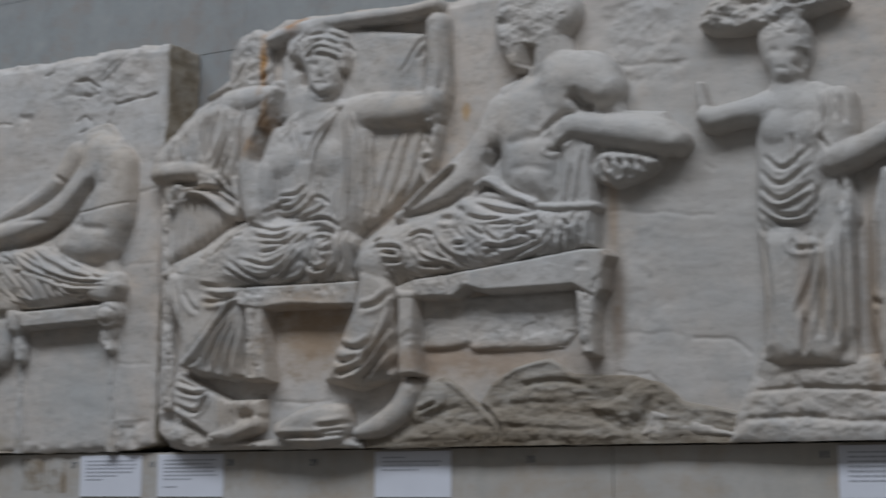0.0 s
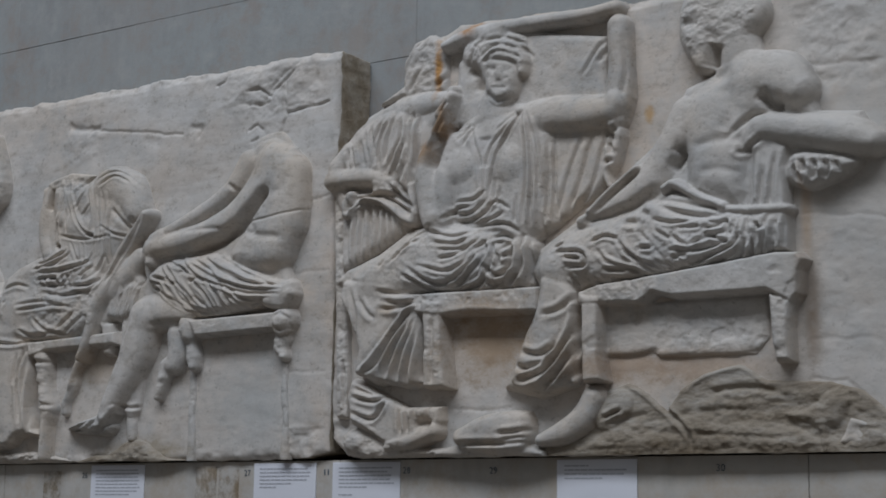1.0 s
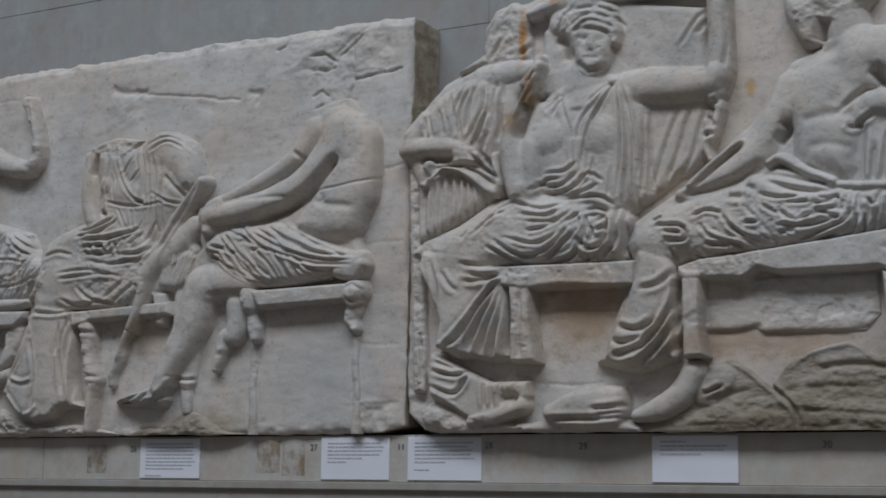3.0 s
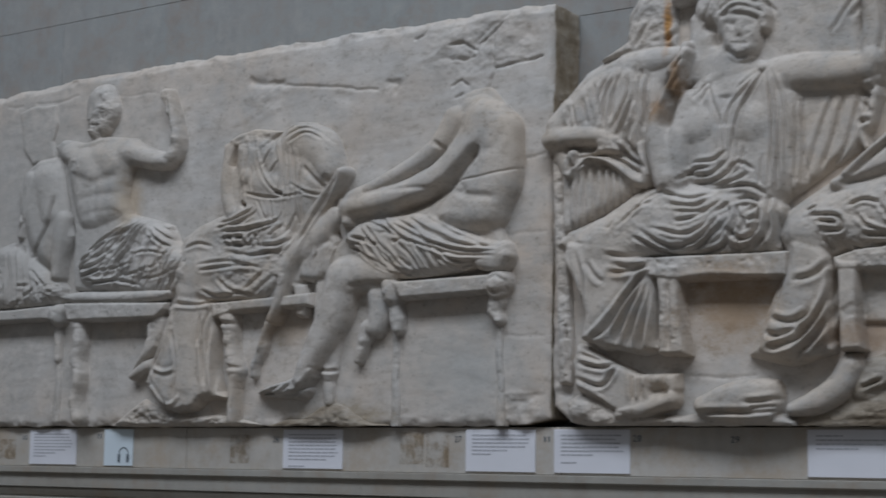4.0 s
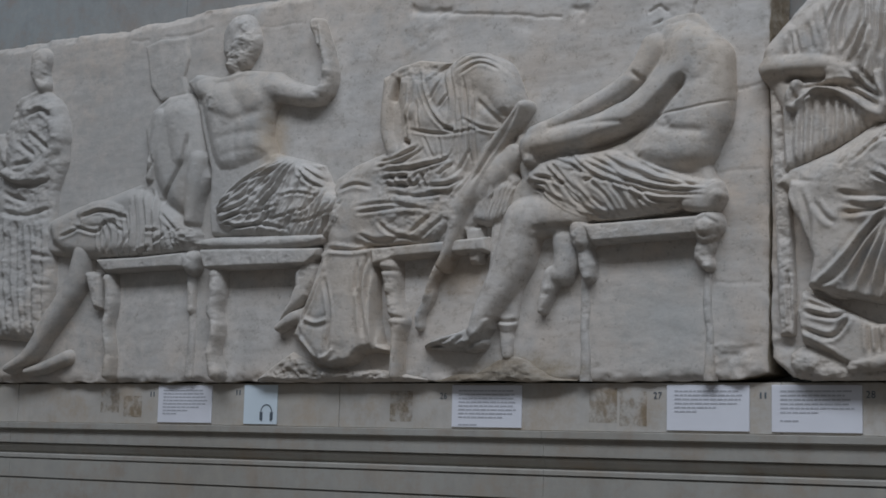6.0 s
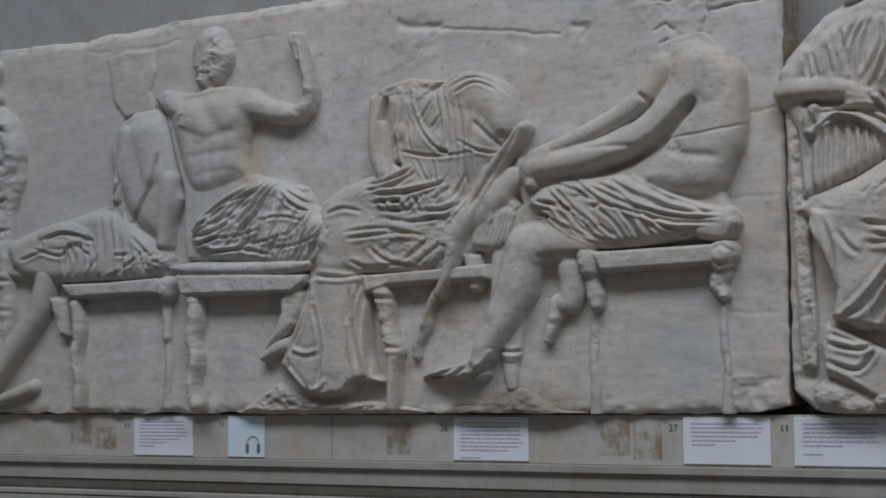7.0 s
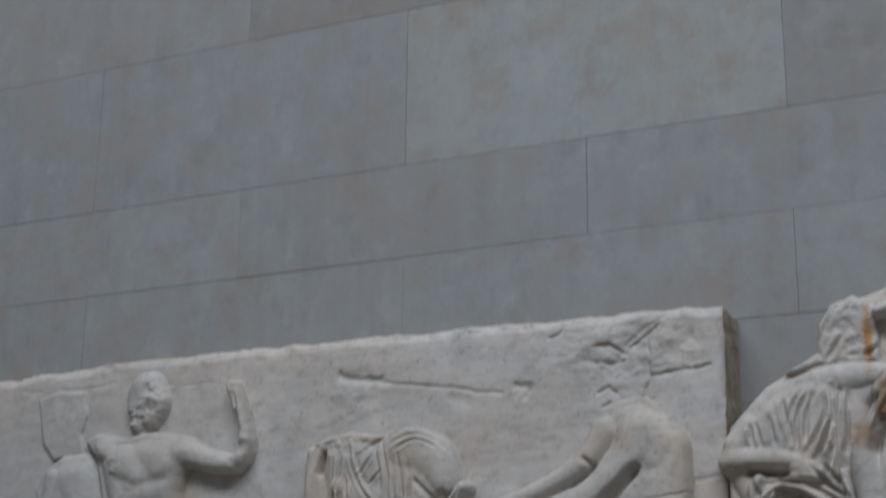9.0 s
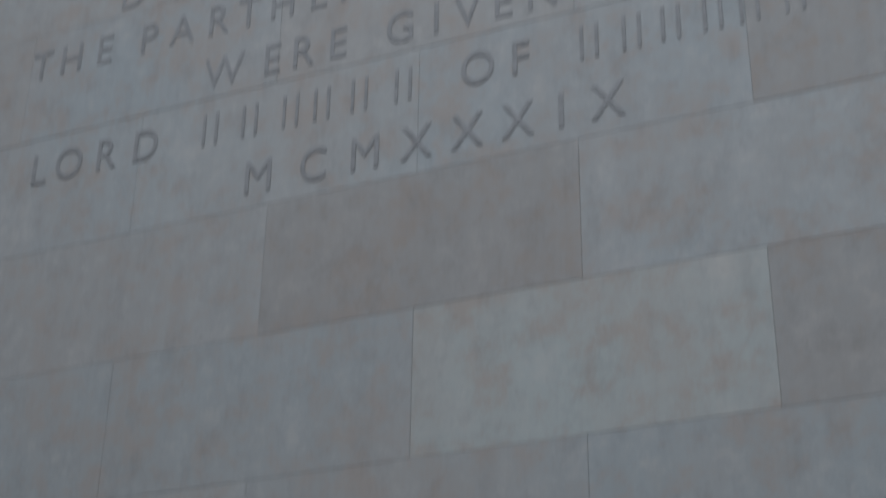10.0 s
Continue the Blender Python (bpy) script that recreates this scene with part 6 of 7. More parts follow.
c.strokes(0.006, 0.005, [(0.125, 1.787), (0.146, 1.755), (0.168, 1.738)], [(0.175, 1.804), (0.238, 1.794), (0.277, 1.788)], [(0.096, 1.809), (0.111, 1.741), (0.108, 1.687)])
c.ridge(-0.018, 0.009, (0.288, 1.761), (0.291, 1.682), (0.296, 1.577))
c.patch(0.018, 0.012, (0.006, 2.059), (0.033, 2.057), (0.050, 1.860), (0.066, 1.612), (0.063, 1.504), (0.028, 1.505))
c.rumple(0.005, 32, (0.007, 2.059), (0.043, 2.056), (0.073, 1.612), (0.064, 1.504), (0.028, 1.505))
c.strokes(0.007, 0.004, [(0.056, 1.817), (0.071, 1.747), (0.092, 1.692)], [(0.054, 1.776), (0.076, 1.693), (0.071, 1.625)], [(0.049, 1.639), (0.057, 1.518)], [(0.067, 1.585), (0.067, 1.504)])
c.patch(0.036, 0.014, (0.085, 1.602), (0.150, 1.571), (0.245, 1.526), (0.344, 1.527), (0.348, 1.492), (0.331, 1.454), (0.278, 1.432), (0.194, 1.433), (0.154, 1.456), (0.082, 1.487), (0.071, 1.557))
c.limb(0.044, (0.193, 1.433, 0.0135), (0.266, 1.445, 0.0180), (0.325, 1.467, 0.0210))
c.strokes(0.008, 0.0045, [(0.095, 1.553), (0.156, 1.541), (0.190, 1.553)], [(0.090, 1.516), (0.154, 1.499), (0.193, 1.545)], [(0.088, 1.494), (0.158, 1.459)], [(0.099, 1.575), (0.155, 1.554)], [(0.231, 1.526), (0.235, 1.463)], [(0.249, 1.520), (0.254, 1.466)], [(0.272, 1.522), (0.274, 1.497)], [(0.310, 1.522), (0.310, 1.493)])
c.ridge(-0.022, 0.012, (0.269, 1.484), (0.299, 1.489), (0.319, 1.478))
c.patch(0.03, 0.03, (0.043, 1.457), (0.086, 1.487), (0.166, 1.456), (0.237, 1.429), (0.350, 1.432), (0.382, 1.406), (0.074, 1.402))
c.rumple(0.006, 24, (0.039, 1.477), (0.170, 1.455), (0.382, 1.428), (0.386, 1.401), (0.046, 1.402))
c.patch(0.046, 0.02, (0.379, 1.444), (0.417, 1.490), (0.479, 1.508), (0.573, 1.514), (0.590, 1.487), (0.585, 1.420), (0.516, 1.410), (0.401, 1.416))
c.limb(0.05, (0.402, 1.452, 0.0240), (0.474, 1.468, 0.0360), (0.544, 1.475, 0.0360))
c.strokes(0.009, 0.005, [(0.512, 1.457), (0.554, 1.459), (0.594, 1.466)], [(0.398, 1.435), (0.463, 1.435), (0.534, 1.434), (0.589, 1.439)], [(0.519, 1.444), (0.582, 1.449)])
c.patch(0.03, 0.016, (0.320, 1.425), (0.394, 1.437), (0.585, 1.433), (0.620, 1.420), (0.620, 1.400), (0.321, 1.402))
c.wear(0.0022, 16, 35, 0)
c.mesh("seated_goddess", slab_v, "seated draped woman lifting her veil with one raised arm")

c = Carving(0.179, 0.697, 1.512, 1.876, 0.002)
c.patch(0.05, 0.009, (0.259, 1.796), (0.617, 1.790), (0.614, 1.727), (0.555, 1.730), (0.469, 1.732), (0.352, 1.734), (0.260, 1.746))
c.patch(0.052, 0.01, (0.294, 1.779), (0.355, 1.769), (0.357, 1.678), (0.374, 1.563), (0.300, 1.565), (0.300, 1.680))
c.rumple(0.003, 26, (0.284, 1.788), (0.360, 1.784), (0.374, 1.562), (0.290, 1.564))
c.strokes(0.006, 0.005, [(0.328, 1.730), (0.328, 1.574)], [(0.363, 1.734), (0.446, 1.737), (0.560, 1.723)])
c.wear(0.0018, 40, 6, 0.003)
c.mesh("stool", slab_v, "stone stool with a squared rail and leg under the seated woman")

c = Carving(0.426, 1.464, 1.407, 2.521, 0.002)
c.limb(0.05, (1.118, 2.352, 0.0510, 1.00), (1.084, 2.312, 0.0540, 1.00), (1.090, 2.253, 0.0600, 0.85))
c.limb(0.052, (1.009, 2.369, 0.0540), (1.001, 2.324, 0.0450), (1.012, 2.287, 0.0390), (1.018, 2.253, 0.0270))
c.limb(0.045, (1.041, 2.404, 0.0780, 0.95), (1.062, 2.362, 0.0690, 1.00))
c.ridge(-0.03, 0.016, (1.040, 2.237), (1.044, 2.269), (1.051, 2.290))
c.rumple(0.0045, 34, (0.958, 2.441), (1.155, 2.409), (1.147, 2.295), (1.058, 2.282), (1.023, 2.229), (0.982, 2.267), (0.961, 2.349))
c.ridge(-0.008, 0.008, (0.975, 2.345), (1.013, 2.337))
c.patch(0.028, 0.02, (0.939, 2.158), (0.969, 2.207), (1.039, 2.230), (1.126, 2.273), (1.200, 2.241), (1.250, 2.186), (1.266, 2.118), (1.357, 2.106), (1.384, 2.056), (1.354, 1.990), (1.308, 1.965), (1.245, 1.948), (1.195, 1.965), (1.197, 1.823), (1.167, 1.817), (0.922, 1.794), (0.752, 1.768), (0.709, 1.764), (0.707, 1.566), (0.672, 1.552), (0.604, 1.534), (0.506, 1.559), (0.536, 1.621), (0.568, 1.696), (0.609, 1.770), (0.580, 1.823), (0.601, 1.879), (0.684, 1.928), (0.711, 1.941), (0.845, 2.055), (0.904, 2.099), raw=True)
c.patch(0.056, 0.06, (0.960, 2.150), (0.984, 2.194), (1.053, 2.218), (1.133, 2.257), (1.204, 2.222), (1.245, 2.168), (1.238, 2.121), (1.155, 2.120), (1.124, 2.051), (1.114, 1.920), (1.043, 1.930), (0.975, 1.963), (0.982, 2.054), (0.955, 2.100))
c.limb(0.06, (1.047, 2.114, 0.0825, 0.95), (1.045, 2.016, 0.0720, 1.00))
c.limb(0.062, (1.128, 2.207, 0.0600, 0.90), (1.188, 2.199, 0.0600, 1.00), (1.228, 2.166, 0.0420, 1.00))
c.ridge(-0.03, 0.012, (1.151, 2.164), (1.170, 2.140), (1.198, 2.129))
c.ridge(-0.006, 0.012, (0.999, 2.062), (1.049, 2.069), (1.109, 2.068))
c.ridge(-0.006, 0.016, (1.075, 2.194), (1.092, 2.131), (1.073, 2.084))
c.ridge(-0.004, 0.01, (1.011, 2.004), (1.060, 2.007), (1.108, 1.994))
c.limb(0.052, (0.967, 2.150, 0.0360, 0.85), (0.943, 2.090, 0.0390, 1.00), (0.898, 2.018, 0.0420, 1.00), (0.833, 1.971, 0.0375, 1.00), (0.767, 1.939, 0.0300, 1.00), (0.722, 1.926, 0.0180, 1.00))
c.ridge(-0.03, 0.009, (0.958, 2.072), (0.964, 2.051), (0.939, 2.021))
c.limb(0.056, (0.861, 2.033, 0.0090), (0.801, 1.992, 0.0105), (0.745, 1.946, 0.0105))
c.ridge(-0.008, 0.004, (0.869, 2.024), (0.810, 1.982), (0.757, 1.939))
c.ridge(-0.016, 0.008, (0.899, 1.982), (0.854, 1.952), (0.788, 1.933), (0.728, 1.923))
c.limb(0.066, (1.135, 2.072, 0.0330, 0.85), (1.155, 2.090, 0.0360, 1.00), (1.216, 2.078, 0.0390, 1.00), (1.285, 2.063, 0.0405, 1.00), (1.347, 2.047, 0.0420, 1.00), (1.383, 2.032, 0.0300, 1.00))
c.ridge(-0.012, 0.006, (1.076, 2.072), (1.112, 2.104), (1.134, 2.118), (1.182, 2.117), (1.275, 2.099))
c.patch(0.046, 0.012, (1.125, 2.049), (1.152, 2.075), (1.210, 2.044), (1.200, 2.003), (1.203, 1.908), (1.201, 1.820), (1.153, 1.820), (1.116, 1.910))
c.strokes(0.007, 0.0045, [(1.134, 2.037), (1.126, 1.972), (1.123, 1.922)], [(1.152, 1.999), (1.144, 1.922)], [(1.179, 2.026), (1.165, 1.920)], [(1.156, 2.064), (1.107, 2.039), (1.101, 2.044)])
c.patch(0.046, 0.02, (1.196, 2.009), (1.222, 2.034), (1.291, 2.021), (1.358, 2.000), (1.346, 1.978), (1.295, 1.958), (1.243, 1.944), (1.209, 1.966))
c.strokes(0.014, 0.006, [(1.217, 2.004), (1.221, 1.977), (1.237, 1.962)], [(1.256, 2.007), (1.267, 1.985), (1.253, 1.963)], [(1.277, 2.005), (1.292, 1.982), (1.278, 1.965)], [(1.236, 2.009), (1.242, 1.982)], [(1.306, 1.999), (1.315, 1.975)])
c.rumple(0.005, 34, (1.199, 2.014), (1.359, 1.997), (1.244, 1.943))
c.patch(0.056, 0.045, (0.612, 1.866), (0.667, 1.905), (0.728, 1.923), (0.828, 1.937), (0.899, 1.970), (0.957, 1.974), (1.056, 1.929), (1.201, 1.904), (1.202, 1.822), (1.174, 1.815), (1.078, 1.796), (0.930, 1.791), (0.762, 1.770), (0.695, 1.784), (0.620, 1.779), (0.591, 1.819))
c.limb(0.062, (0.670, 1.825, 0.0630, 0.95), (0.777, 1.855, 0.0660, 1.00), (0.907, 1.870, 0.0600, 0.95), (1.008, 1.874, 0.0510, 0.90))
c.strokes(0.0085, 0.0038, [(0.702, 1.822), (0.739, 1.823), (0.731, 1.852), (0.674, 1.859)], [(0.688, 1.845), (0.726, 1.840)], [(0.771, 1.852), (0.795, 1.828), (0.834, 1.813), (0.866, 1.798)], [(0.785, 1.811), (0.834, 1.805)], [(0.821, 1.870), (0.863, 1.828), (0.936, 1.798)], [(0.873, 1.886), (0.924, 1.826), (0.944, 1.800)], [(0.949, 1.872), (0.982, 1.847), (1.014, 1.860)], [(0.947, 1.839), (1.011, 1.836), (1.075, 1.848)], [(0.951, 1.826), (0.980, 1.829)], [(0.999, 1.811), (1.057, 1.830), (1.094, 1.847), (1.107, 1.906)], [(1.024, 1.881), (1.060, 1.885)], [(1.030, 1.892), (1.075, 1.891)], [(1.033, 1.866), (1.062, 1.851), (1.075, 1.848)], [(1.065, 1.800), (1.100, 1.816), (1.113, 1.848)])
c.strokes(0.0085, 0.0038, [(1.047, 1.791), (1.086, 1.794), (1.120, 1.816), (1.127, 1.846)], [(1.095, 1.783), (1.134, 1.804), (1.155, 1.849), (1.161, 1.895)], [(1.133, 1.790), (1.167, 1.822), (1.175, 1.882)], [(1.127, 1.886), (1.149, 1.871), (1.156, 1.893)], [(0.873, 1.851), (0.899, 1.849)], [(0.702, 1.803), (0.713, 1.781)])
c.strokes(-0.0055, 0.0038, [(1.106, 1.895), (1.098, 1.844), (1.065, 1.823), (1.010, 1.806)], [(1.132, 1.892), (1.125, 1.840), (1.095, 1.801)], [(1.165, 1.890), (1.159, 1.843), (1.130, 1.795)], [(0.948, 1.847), (1.010, 1.849), (1.066, 1.861)], [(0.954, 1.817), (0.979, 1.810), (0.948, 1.836)], [(0.781, 1.841), (0.820, 1.821), (0.872, 1.808)], [(0.885, 1.870), (0.936, 1.813)], [(1.023, 1.874), (1.072, 1.877)])
c.strokes(0.008, 0.006, [(0.884, 1.962), (0.960, 1.943), (1.022, 1.930), (1.065, 1.916)], [(0.933, 1.982), (0.998, 1.959), (1.053, 1.927)], [(0.871, 1.933), (0.894, 1.922)], [(0.903, 1.945), (0.998, 1.910), (1.059, 1.905)], [(0.832, 1.912), (0.865, 1.907)])
c.limb(0.05, (1.054, 1.923, 0.0105), (1.126, 1.914, 0.0105), (1.199, 1.910, 0.0120))
c.limb(0.058, (0.926, 1.979, 0.0120), (0.951, 1.987, 0.0135), (1.007, 1.953, 0.0135), (1.062, 1.928, 0.0105))
c.strokes(0.007, 0.0036, [(0.755, 1.874), (0.788, 1.884), (0.821, 1.875)], [(0.905, 1.911), (0.949, 1.899), (0.999, 1.897)], [(0.962, 1.888), (1.012, 1.886)], [(0.905, 1.820), (0.934, 1.808)], [(0.860, 1.817), (0.905, 1.798)], [(0.795, 1.791), (0.847, 1.785)], [(0.974, 1.809), (1.011, 1.815)], [(1.023, 1.802), (1.060, 1.811)], [(1.073, 1.897), (1.079, 1.861)], [(1.091, 1.895), (1.087, 1.864)], [(1.115, 1.899), (1.115, 1.861)], [(1.142, 1.885), (1.138, 1.844)], [(1.180, 1.888), (1.179, 1.833)], [(1.194, 1.887), (1.192, 1.825)], [(0.661, 1.869), (0.681, 1.880)], [(0.911, 1.886), (0.943, 1.865)], [(0.834, 1.849), (0.879, 1.812)], [(0.755, 1.793), (0.771, 1.780)])
c.rumple(0.0028, 42, (0.617, 1.864), (0.832, 1.924), (1.059, 1.923), (1.202, 1.899), (1.202, 1.823), (0.934, 1.792), (0.700, 1.783))
c.patch(0.058, 0.02, (0.613, 1.817), (0.696, 1.793), (0.715, 1.761), (0.716, 1.566), (0.684, 1.555), (0.616, 1.537), (0.530, 1.559), (0.551, 1.618), (0.584, 1.686), (0.619, 1.766))
c.limb(0.062, (0.656, 1.776, 0.0510, 0.95), (0.637, 1.690, 0.0510, 0.95), (0.603, 1.604, 0.0480, 0.85))
c.strokes(0.01, 0.0055, [(0.717, 1.761), (0.704, 1.685), (0.651, 1.604), (0.569, 1.574)], [(0.719, 1.734), (0.702, 1.636), (0.642, 1.562), (0.601, 1.546)], [(0.720, 1.684), (0.713, 1.605), (0.676, 1.554)], [(0.712, 1.759), (0.674, 1.729), (0.631, 1.719)], [(0.572, 1.641), (0.621, 1.629), (0.662, 1.648)], [(0.560, 1.609), (0.600, 1.598), (0.641, 1.616)], [(0.721, 1.635), (0.718, 1.562)])
c.strokes(-0.0075, 0.005, [(0.715, 1.751), (0.688, 1.671), (0.632, 1.609), (0.563, 1.582)], [(0.718, 1.728), (0.699, 1.646), (0.638, 1.579), (0.577, 1.559)], [(0.720, 1.697), (0.710, 1.617), (0.662, 1.557)], [(0.718, 1.660), (0.716, 1.587), (0.696, 1.553)])
c.ridge(-0.03, 0.006, (0.707, 1.740), (0.707, 1.665), (0.708, 1.572))
c.limb(0.04, (0.739, 1.534, 0.0300), (0.712, 1.489, 0.0330), (0.664, 1.458, 0.0300), (0.610, 1.442, 0.0180))
c.wear(0.0022, 16, 11, 0)
c.mesh("seated_god", slab_v, "seated bearded male figure leaning an arm on his throne")

c = Carving(0.630, 1.319, 1.511, 1.903, 0.002)
c.patch(0.052, 0.01, (0.710, 1.769), (0.761, 1.783), (0.924, 1.797), (1.173, 1.823), (1.224, 1.819), (1.239, 1.802), (1.227, 1.777), (1.224, 1.729), (1.205, 1.709), (1.152, 1.738), (1.052, 1.737), (0.941, 1.738), (0.897, 1.750), (0.865, 1.731), (0.761, 1.734), (0.713, 1.736))
c.patch(0.048, 0.012, (1.151, 1.741), (1.209, 1.721), (1.201, 1.664), (1.204, 1.589), (1.163, 1.590), (1.157, 1.643), (1.155, 1.689))
c.patch(0.054, 0.01, (0.719, 1.763), (0.769, 1.755), (0.767, 1.623), (0.778, 1.564), (0.722, 1.561))
c.patch(0.01, 0.012, (0.748, 1.739), (1.142, 1.735), (1.145, 1.647), (1.114, 1.614), (0.896, 1.615), (0.870, 1.629), (0.843, 1.624), (0.754, 1.622))
c.rumple(0.005, 26, (0.715, 1.794), (0.912, 1.800), (0.911, 1.727), (0.715, 1.732))
c.rumple(0.0035, 18, (0.860, 1.730), (1.149, 1.726), (1.154, 1.610), (0.886, 1.613))
c.rumple(0.004, 28, (1.150, 1.737), (1.214, 1.734), (1.200, 1.592), (1.153, 1.594))
c.wear(0.0022, 25, 58, 0.004)
c.mesh("throne", slab_v, "stone throne with a square rail, legs and low arm")

c = Carving(0.498, 1.733, 1.407, 1.675, 0.0024)
c.patch(0.01, 0.01, (0.578, 1.426), (0.639, 1.436), (0.713, 1.459), (0.740, 1.542), (0.819, 1.563), (0.853, 1.549), (0.908, 1.502), (0.942, 1.546), (0.990, 1.578), (1.075, 1.595), (1.134, 1.558), (1.272, 1.549), (1.338, 1.530), (1.381, 1.493), (1.466, 1.475), (1.548, 1.457), (1.546, 1.396), (0.578, 1.401), raw=True)
c.patch(0.018, 0.05, (0.602, 1.408), (0.710, 1.450), (0.841, 1.473), (0.991, 1.488), (1.146, 1.468), (1.294, 1.438), (1.292, 1.394), (0.602, 1.396))
c.patch(0.024, 0.02, (1.160, 1.485), (1.229, 1.495), (1.275, 1.539), (1.319, 1.526), (1.295, 1.466), (1.262, 1.455), (1.267, 1.411), (1.252, 1.407), (1.248, 1.461))
c.limb(0.022, (0.764, 1.492, 0.0330), (0.803, 1.521, 0.0300))
c.rumple(0.003, 9, (0.756, 1.491), (0.935, 1.488), (0.951, 1.546), (1.083, 1.594), (1.141, 1.557), (1.653, 1.486), (1.649, 1.397), (0.609, 1.403))
c.rumple(0.005, 26, (0.756, 1.467), (0.935, 1.488), (0.998, 1.557), (1.141, 1.553), (1.653, 1.486), (1.649, 1.397), (0.609, 1.403))
c.strokes(0.009, 0.004, [(0.820, 1.563), (0.856, 1.547), (0.896, 1.511), (0.941, 1.474), (0.963, 1.447), (0.966, 1.418)], [(0.947, 1.547), (0.992, 1.577), (1.077, 1.595), (1.115, 1.578), (1.138, 1.554)], [(0.738, 1.547), (0.728, 1.492), (0.712, 1.456)], [(0.762, 1.487), (0.804, 1.503)])
c.strokes(0.004, 0.006, [(0.931, 1.489), (1.030, 1.499), (1.148, 1.491)], [(0.765, 1.474), (0.868, 1.496)], [(0.868, 1.454), (1.029, 1.446), (1.205, 1.433)], [(1.160, 1.485), (1.228, 1.444), (1.250, 1.438)], [(0.994, 1.534), (1.090, 1.544), (1.172, 1.530)])
c.wear(0.003, 22, 66, 0.002)
c.mesh("broken_base", slab_v, "rough broken brown stone along the foot of the slab", M_BASE)

c = Carving(1.345, 1.956, 1.490, 2.435, 0.0023)
c.patch(0.05, 0.02, (1.437, 2.252), (1.446, 2.314), (1.523, 2.345), (1.733, 2.300), (1.760, 2.278), (1.686, 2.268), (1.645, 2.246), (1.556, 2.243))
c.rumple(0.01, 26, (1.425, 2.247), (1.440, 2.355), (1.753, 2.305), (1.683, 2.263), (1.553, 2.240))
c.patch(0.026, 0.02, (1.552, 2.117), (1.600, 2.135), (1.681, 2.130), (1.737, 2.099), (1.742, 1.938), (1.757, 1.846), (1.753, 1.541), (1.547, 1.560), (1.561, 1.656), (1.553, 1.759), (1.544, 1.841), (1.547, 1.958), raw=True)
c.limb(0.054, (1.618, 2.225, 0.0588), (1.621, 2.189, 0.0532), (1.623, 2.158, 0.0364))
c.rumple(0.007, 34, (1.565, 2.283), (1.681, 2.265), (1.683, 2.159), (1.654, 2.151), (1.645, 2.211), (1.580, 2.214))
c.ridge(-0.004, 0.008, (1.596, 2.196), (1.614, 2.188))
c.ridge(-0.004, 0.008, (1.630, 2.186), (1.649, 2.186))
c.ridge(-0.004, 0.005, (1.608, 2.156), (1.633, 2.150))
c.ridge(-0.018, 0.01, (1.660, 2.195), (1.656, 2.166), (1.646, 2.150))
c.limb(0.04, (1.619, 2.135, 0.0364), (1.620, 2.106, 0.0420))
c.patch(0.046, 0.05, (1.561, 2.112), (1.601, 2.122), (1.679, 2.119), (1.735, 2.091), (1.744, 2.032), (1.713, 1.981), (1.697, 1.926), (1.672, 1.848), (1.646, 1.824), (1.566, 1.832), (1.552, 1.896), (1.559, 2.000))
c.limb(0.052, (1.603, 2.035, 0.0420))
c.limb(0.052, (1.666, 2.025, 0.0420))
c.limb(0.05, (1.575, 2.082, 0.0350, 0.90), (1.515, 2.078, 0.0280, 1.00), (1.469, 2.071, 0.0308, 1.00), (1.450, 2.078, 0.0252, 1.00))
c.limb(0.03, (1.440, 2.106, 0.0154), (1.434, 2.149, 0.0098))
c.limb(0.05, (1.722, 2.076, 0.0378, 0.90), (1.724, 2.022, 0.0392, 1.00), (1.716, 1.977, 0.0336, 1.00))
c.limb(0.054, (1.709, 1.958, 0.0308), (1.765, 1.974, 0.0322), (1.821, 1.998, 0.0322), (1.876, 2.015, 0.0308))
c.strokes(0.006, 0.004, [(1.556, 1.891), (1.594, 1.858), (1.642, 1.851), (1.677, 1.882)], [(1.561, 1.916), (1.606, 1.886), (1.667, 1.915)], [(1.562, 1.867), (1.605, 1.838), (1.655, 1.841)], [(1.562, 1.951), (1.607, 1.916), (1.668, 1.951)], [(1.575, 1.978), (1.614, 1.948), (1.667, 1.984)], [(1.700, 2.109), (1.706, 2.062), (1.693, 2.023)], [(1.716, 2.101), (1.723, 2.043)], [(1.734, 2.082), (1.742, 2.029)], [(1.690, 2.006), (1.706, 1.979)], [(1.548, 1.859), (1.564, 1.823)], [(1.634, 2.013), (1.637, 1.955)], [(1.681, 1.905), (1.668, 1.849)])
c.strokes(-0.005, 0.004, [(1.558, 1.882), (1.599, 1.848), (1.648, 1.846), (1.679, 1.875)], [(1.563, 1.904), (1.606, 1.875), (1.671, 1.903)], [(1.694, 2.098), (1.699, 2.051), (1.688, 2.007)])
c.patch(0.042, 0.03, (1.562, 1.828), (1.651, 1.817), (1.691, 1.793), (1.739, 1.925), (1.756, 1.844), (1.751, 1.546), (1.556, 1.565), (1.571, 1.654), (1.563, 1.757))
c.limb(0.046, (1.605, 1.799, 0.0420, 0.90), (1.602, 1.697, 0.0448, 0.95), (1.599, 1.596, 0.0420, 0.85))
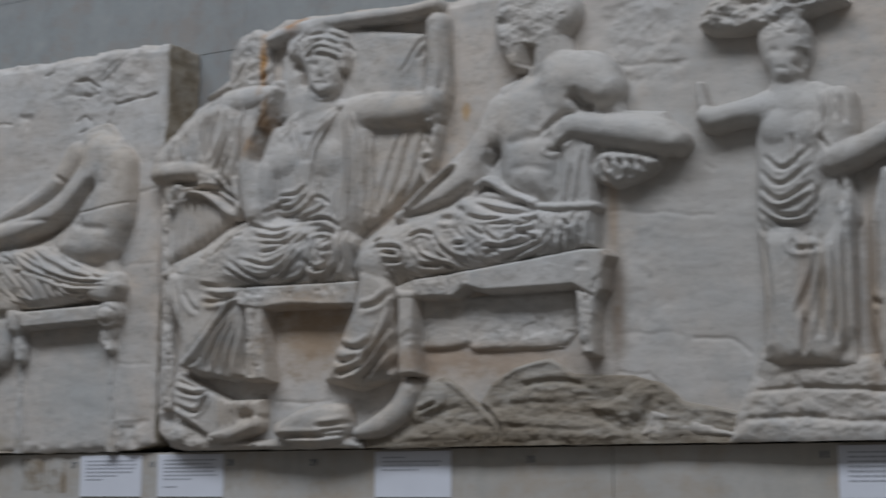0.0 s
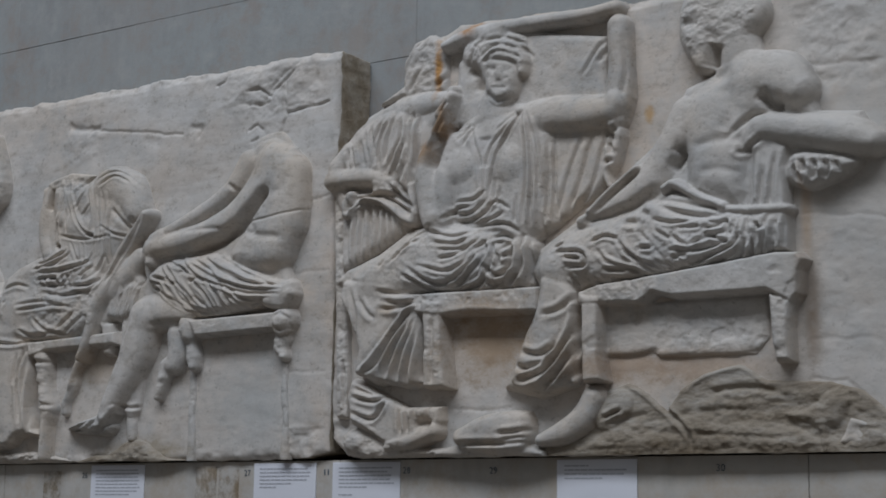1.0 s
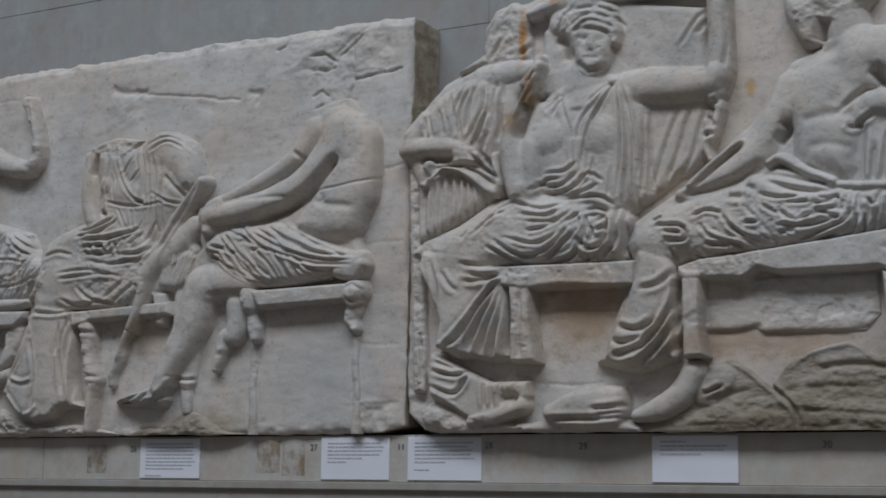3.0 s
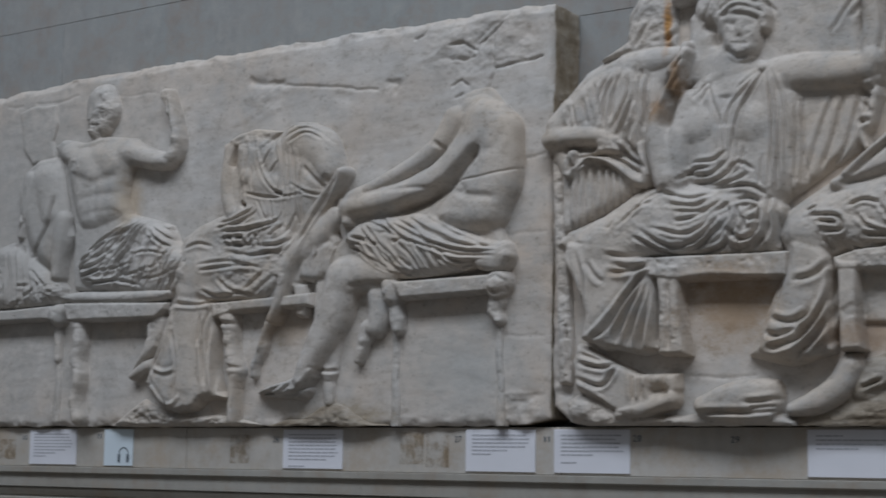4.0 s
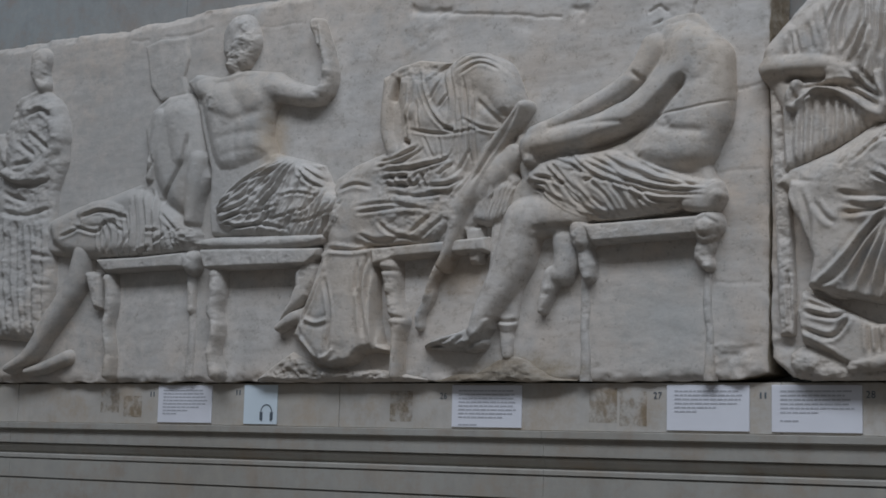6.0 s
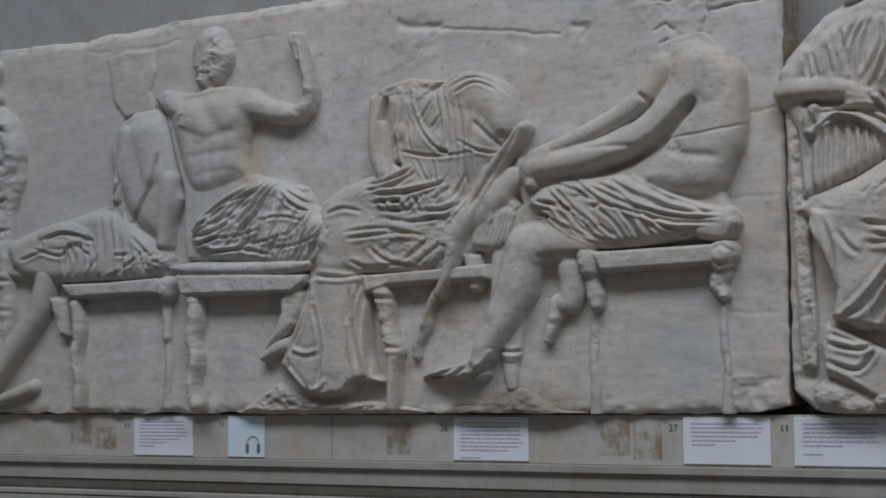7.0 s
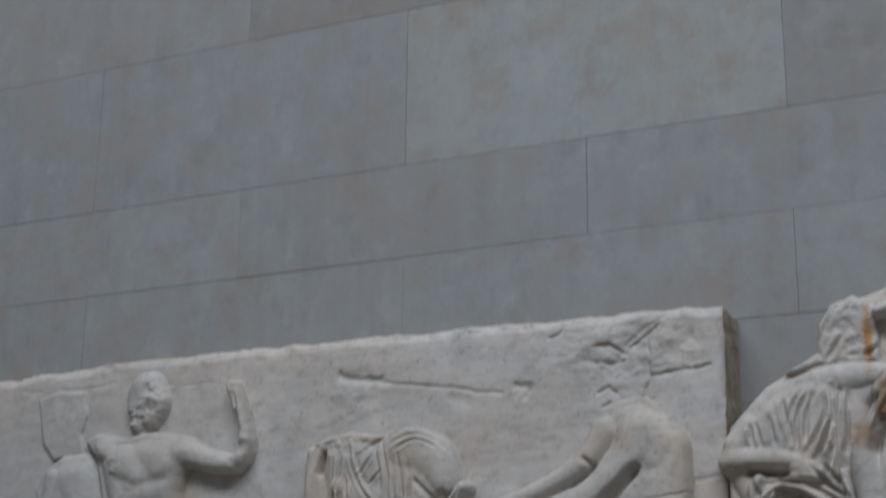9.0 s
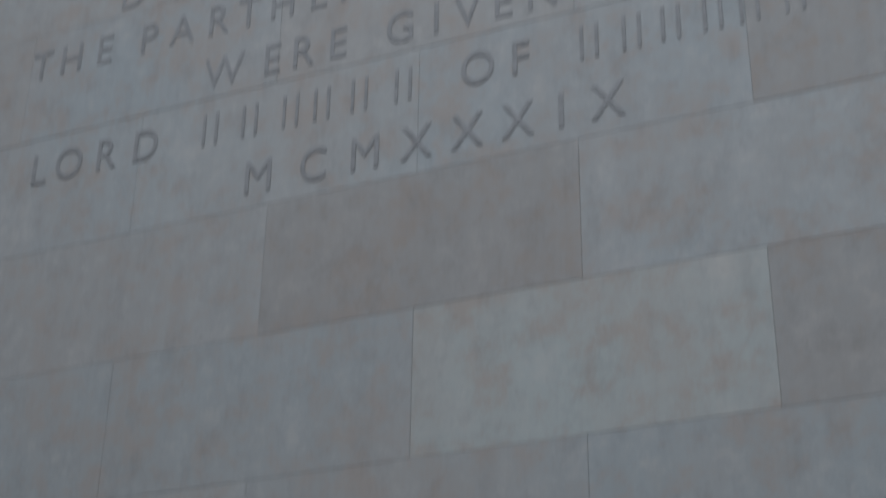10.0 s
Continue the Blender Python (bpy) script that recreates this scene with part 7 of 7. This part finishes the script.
c.strokes(0.008, 0.005, [(1.567, 1.807), (1.578, 1.698), (1.568, 1.608)], [(1.657, 1.808), (1.668, 1.748), (1.633, 1.659)], [(1.677, 1.804), (1.685, 1.714), (1.674, 1.612)], [(1.703, 1.779), (1.710, 1.690), (1.707, 1.597)], [(1.729, 1.822), (1.729, 1.711), (1.730, 1.579)], [(1.692, 1.792), (1.696, 1.668)], [(1.746, 1.911), (1.749, 1.843), (1.744, 1.776)], [(1.735, 1.900), (1.736, 1.844)], [(1.625, 1.808), (1.635, 1.785), (1.681, 1.786)], [(1.722, 1.924), (1.726, 1.867)], [(1.648, 1.649), (1.641, 1.571)])
c.strokes(-0.005, 0.005, [(1.666, 1.805), (1.677, 1.737), (1.653, 1.649)], [(1.694, 1.786), (1.699, 1.690), (1.692, 1.602)], [(1.721, 1.823), (1.720, 1.711), (1.720, 1.590)])
c.ridge(-0.03, 0.007, (1.753, 1.835), (1.750, 1.712), (1.747, 1.564))
c.patch(0.034, 0.02, (1.776, 1.933), (1.870, 1.957), (1.851, 1.553), (1.766, 1.540))
c.strokes(0.006, 0.006, [(1.804, 1.907), (1.795, 1.730), (1.792, 1.566)], [(1.764, 1.679), (1.794, 1.664)])
c.wear(0.0022, 18, 81, 0)
c.mesh("standing_figure", slab_v, "standing draped figure carrying a cushioned stool on her head")

c = Carving(1.223, 1.957, 1.407, 1.671)
c.patch(0.022, 0.0306, (1.476, 1.418), (1.495, 1.471), (1.526, 1.532), (1.556, 1.621), (1.636, 1.561), (1.791, 1.577), (1.896, 1.572), (1.887, 1.392), (1.475, 1.398))
c.patch(0.016, 0.0144, (1.283, 1.422), (1.309, 1.476), (1.419, 1.451), (1.489, 1.426), (1.489, 1.419))
c.ridge(-0.007, 0.0055, (1.524, 1.506), (1.638, 1.512), (1.790, 1.502), (1.875, 1.504))
c.ridge(-0.006, 0.0060, (1.499, 1.451), (1.636, 1.456), (1.723, 1.443), (1.872, 1.445))
c.rumple(0.004, 9, (1.304, 1.470), (1.497, 1.476), (1.548, 1.610), (1.897, 1.572), (1.889, 1.411), (1.291, 1.421))
c.rumple(0.003, 30, (1.304, 1.470), (1.497, 1.476), (1.548, 1.610), (1.897, 1.572), (1.889, 1.411), (1.291, 1.421))
c.wear(0.004, 25, 15, 0.004)
c.mesh("carved_ground", slab_v, "rough layered stone ground under the standing figure")

# ---- ashlar blocks of the wall ----
COURSES = [(0.55, 1.0), (1.0, 1.05), (1.81, 2.255), (2.255, 2.452), (2.452, 2.702), (2.702, 2.955), (2.955, 3.403), (3.403, 3.845), (3.845, 4.29), (4.29, 4.735), (4.735, 5.18), (5.18, 5.62), (5.62, 6.06), (6.06, 6.5), (6.5, 7.4), (7.4, 8.39)]
block_meshes = {}
BROWN = {(6, 0.1), (8, 0.1), (7, -1.4), (7, 0.7), (5, 0.7), (9, 0.7), (10, 0.1)}  # browner stones: course, start
rng = random.Random(5)
for row, (z0, z1) in enumerate(COURSES):
    xs = [0.146 + 1.008 * k - (0.504 if row % 2 else 0) for k in range(-11, 11)]
    for a in xs:
        key = round(z1 - z0, 3)
        stone = M_WALL
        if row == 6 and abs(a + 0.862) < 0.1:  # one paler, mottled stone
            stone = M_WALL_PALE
        elif (row, round(a, 1)) in BROWN:
            stone = M_WALL_BROWN
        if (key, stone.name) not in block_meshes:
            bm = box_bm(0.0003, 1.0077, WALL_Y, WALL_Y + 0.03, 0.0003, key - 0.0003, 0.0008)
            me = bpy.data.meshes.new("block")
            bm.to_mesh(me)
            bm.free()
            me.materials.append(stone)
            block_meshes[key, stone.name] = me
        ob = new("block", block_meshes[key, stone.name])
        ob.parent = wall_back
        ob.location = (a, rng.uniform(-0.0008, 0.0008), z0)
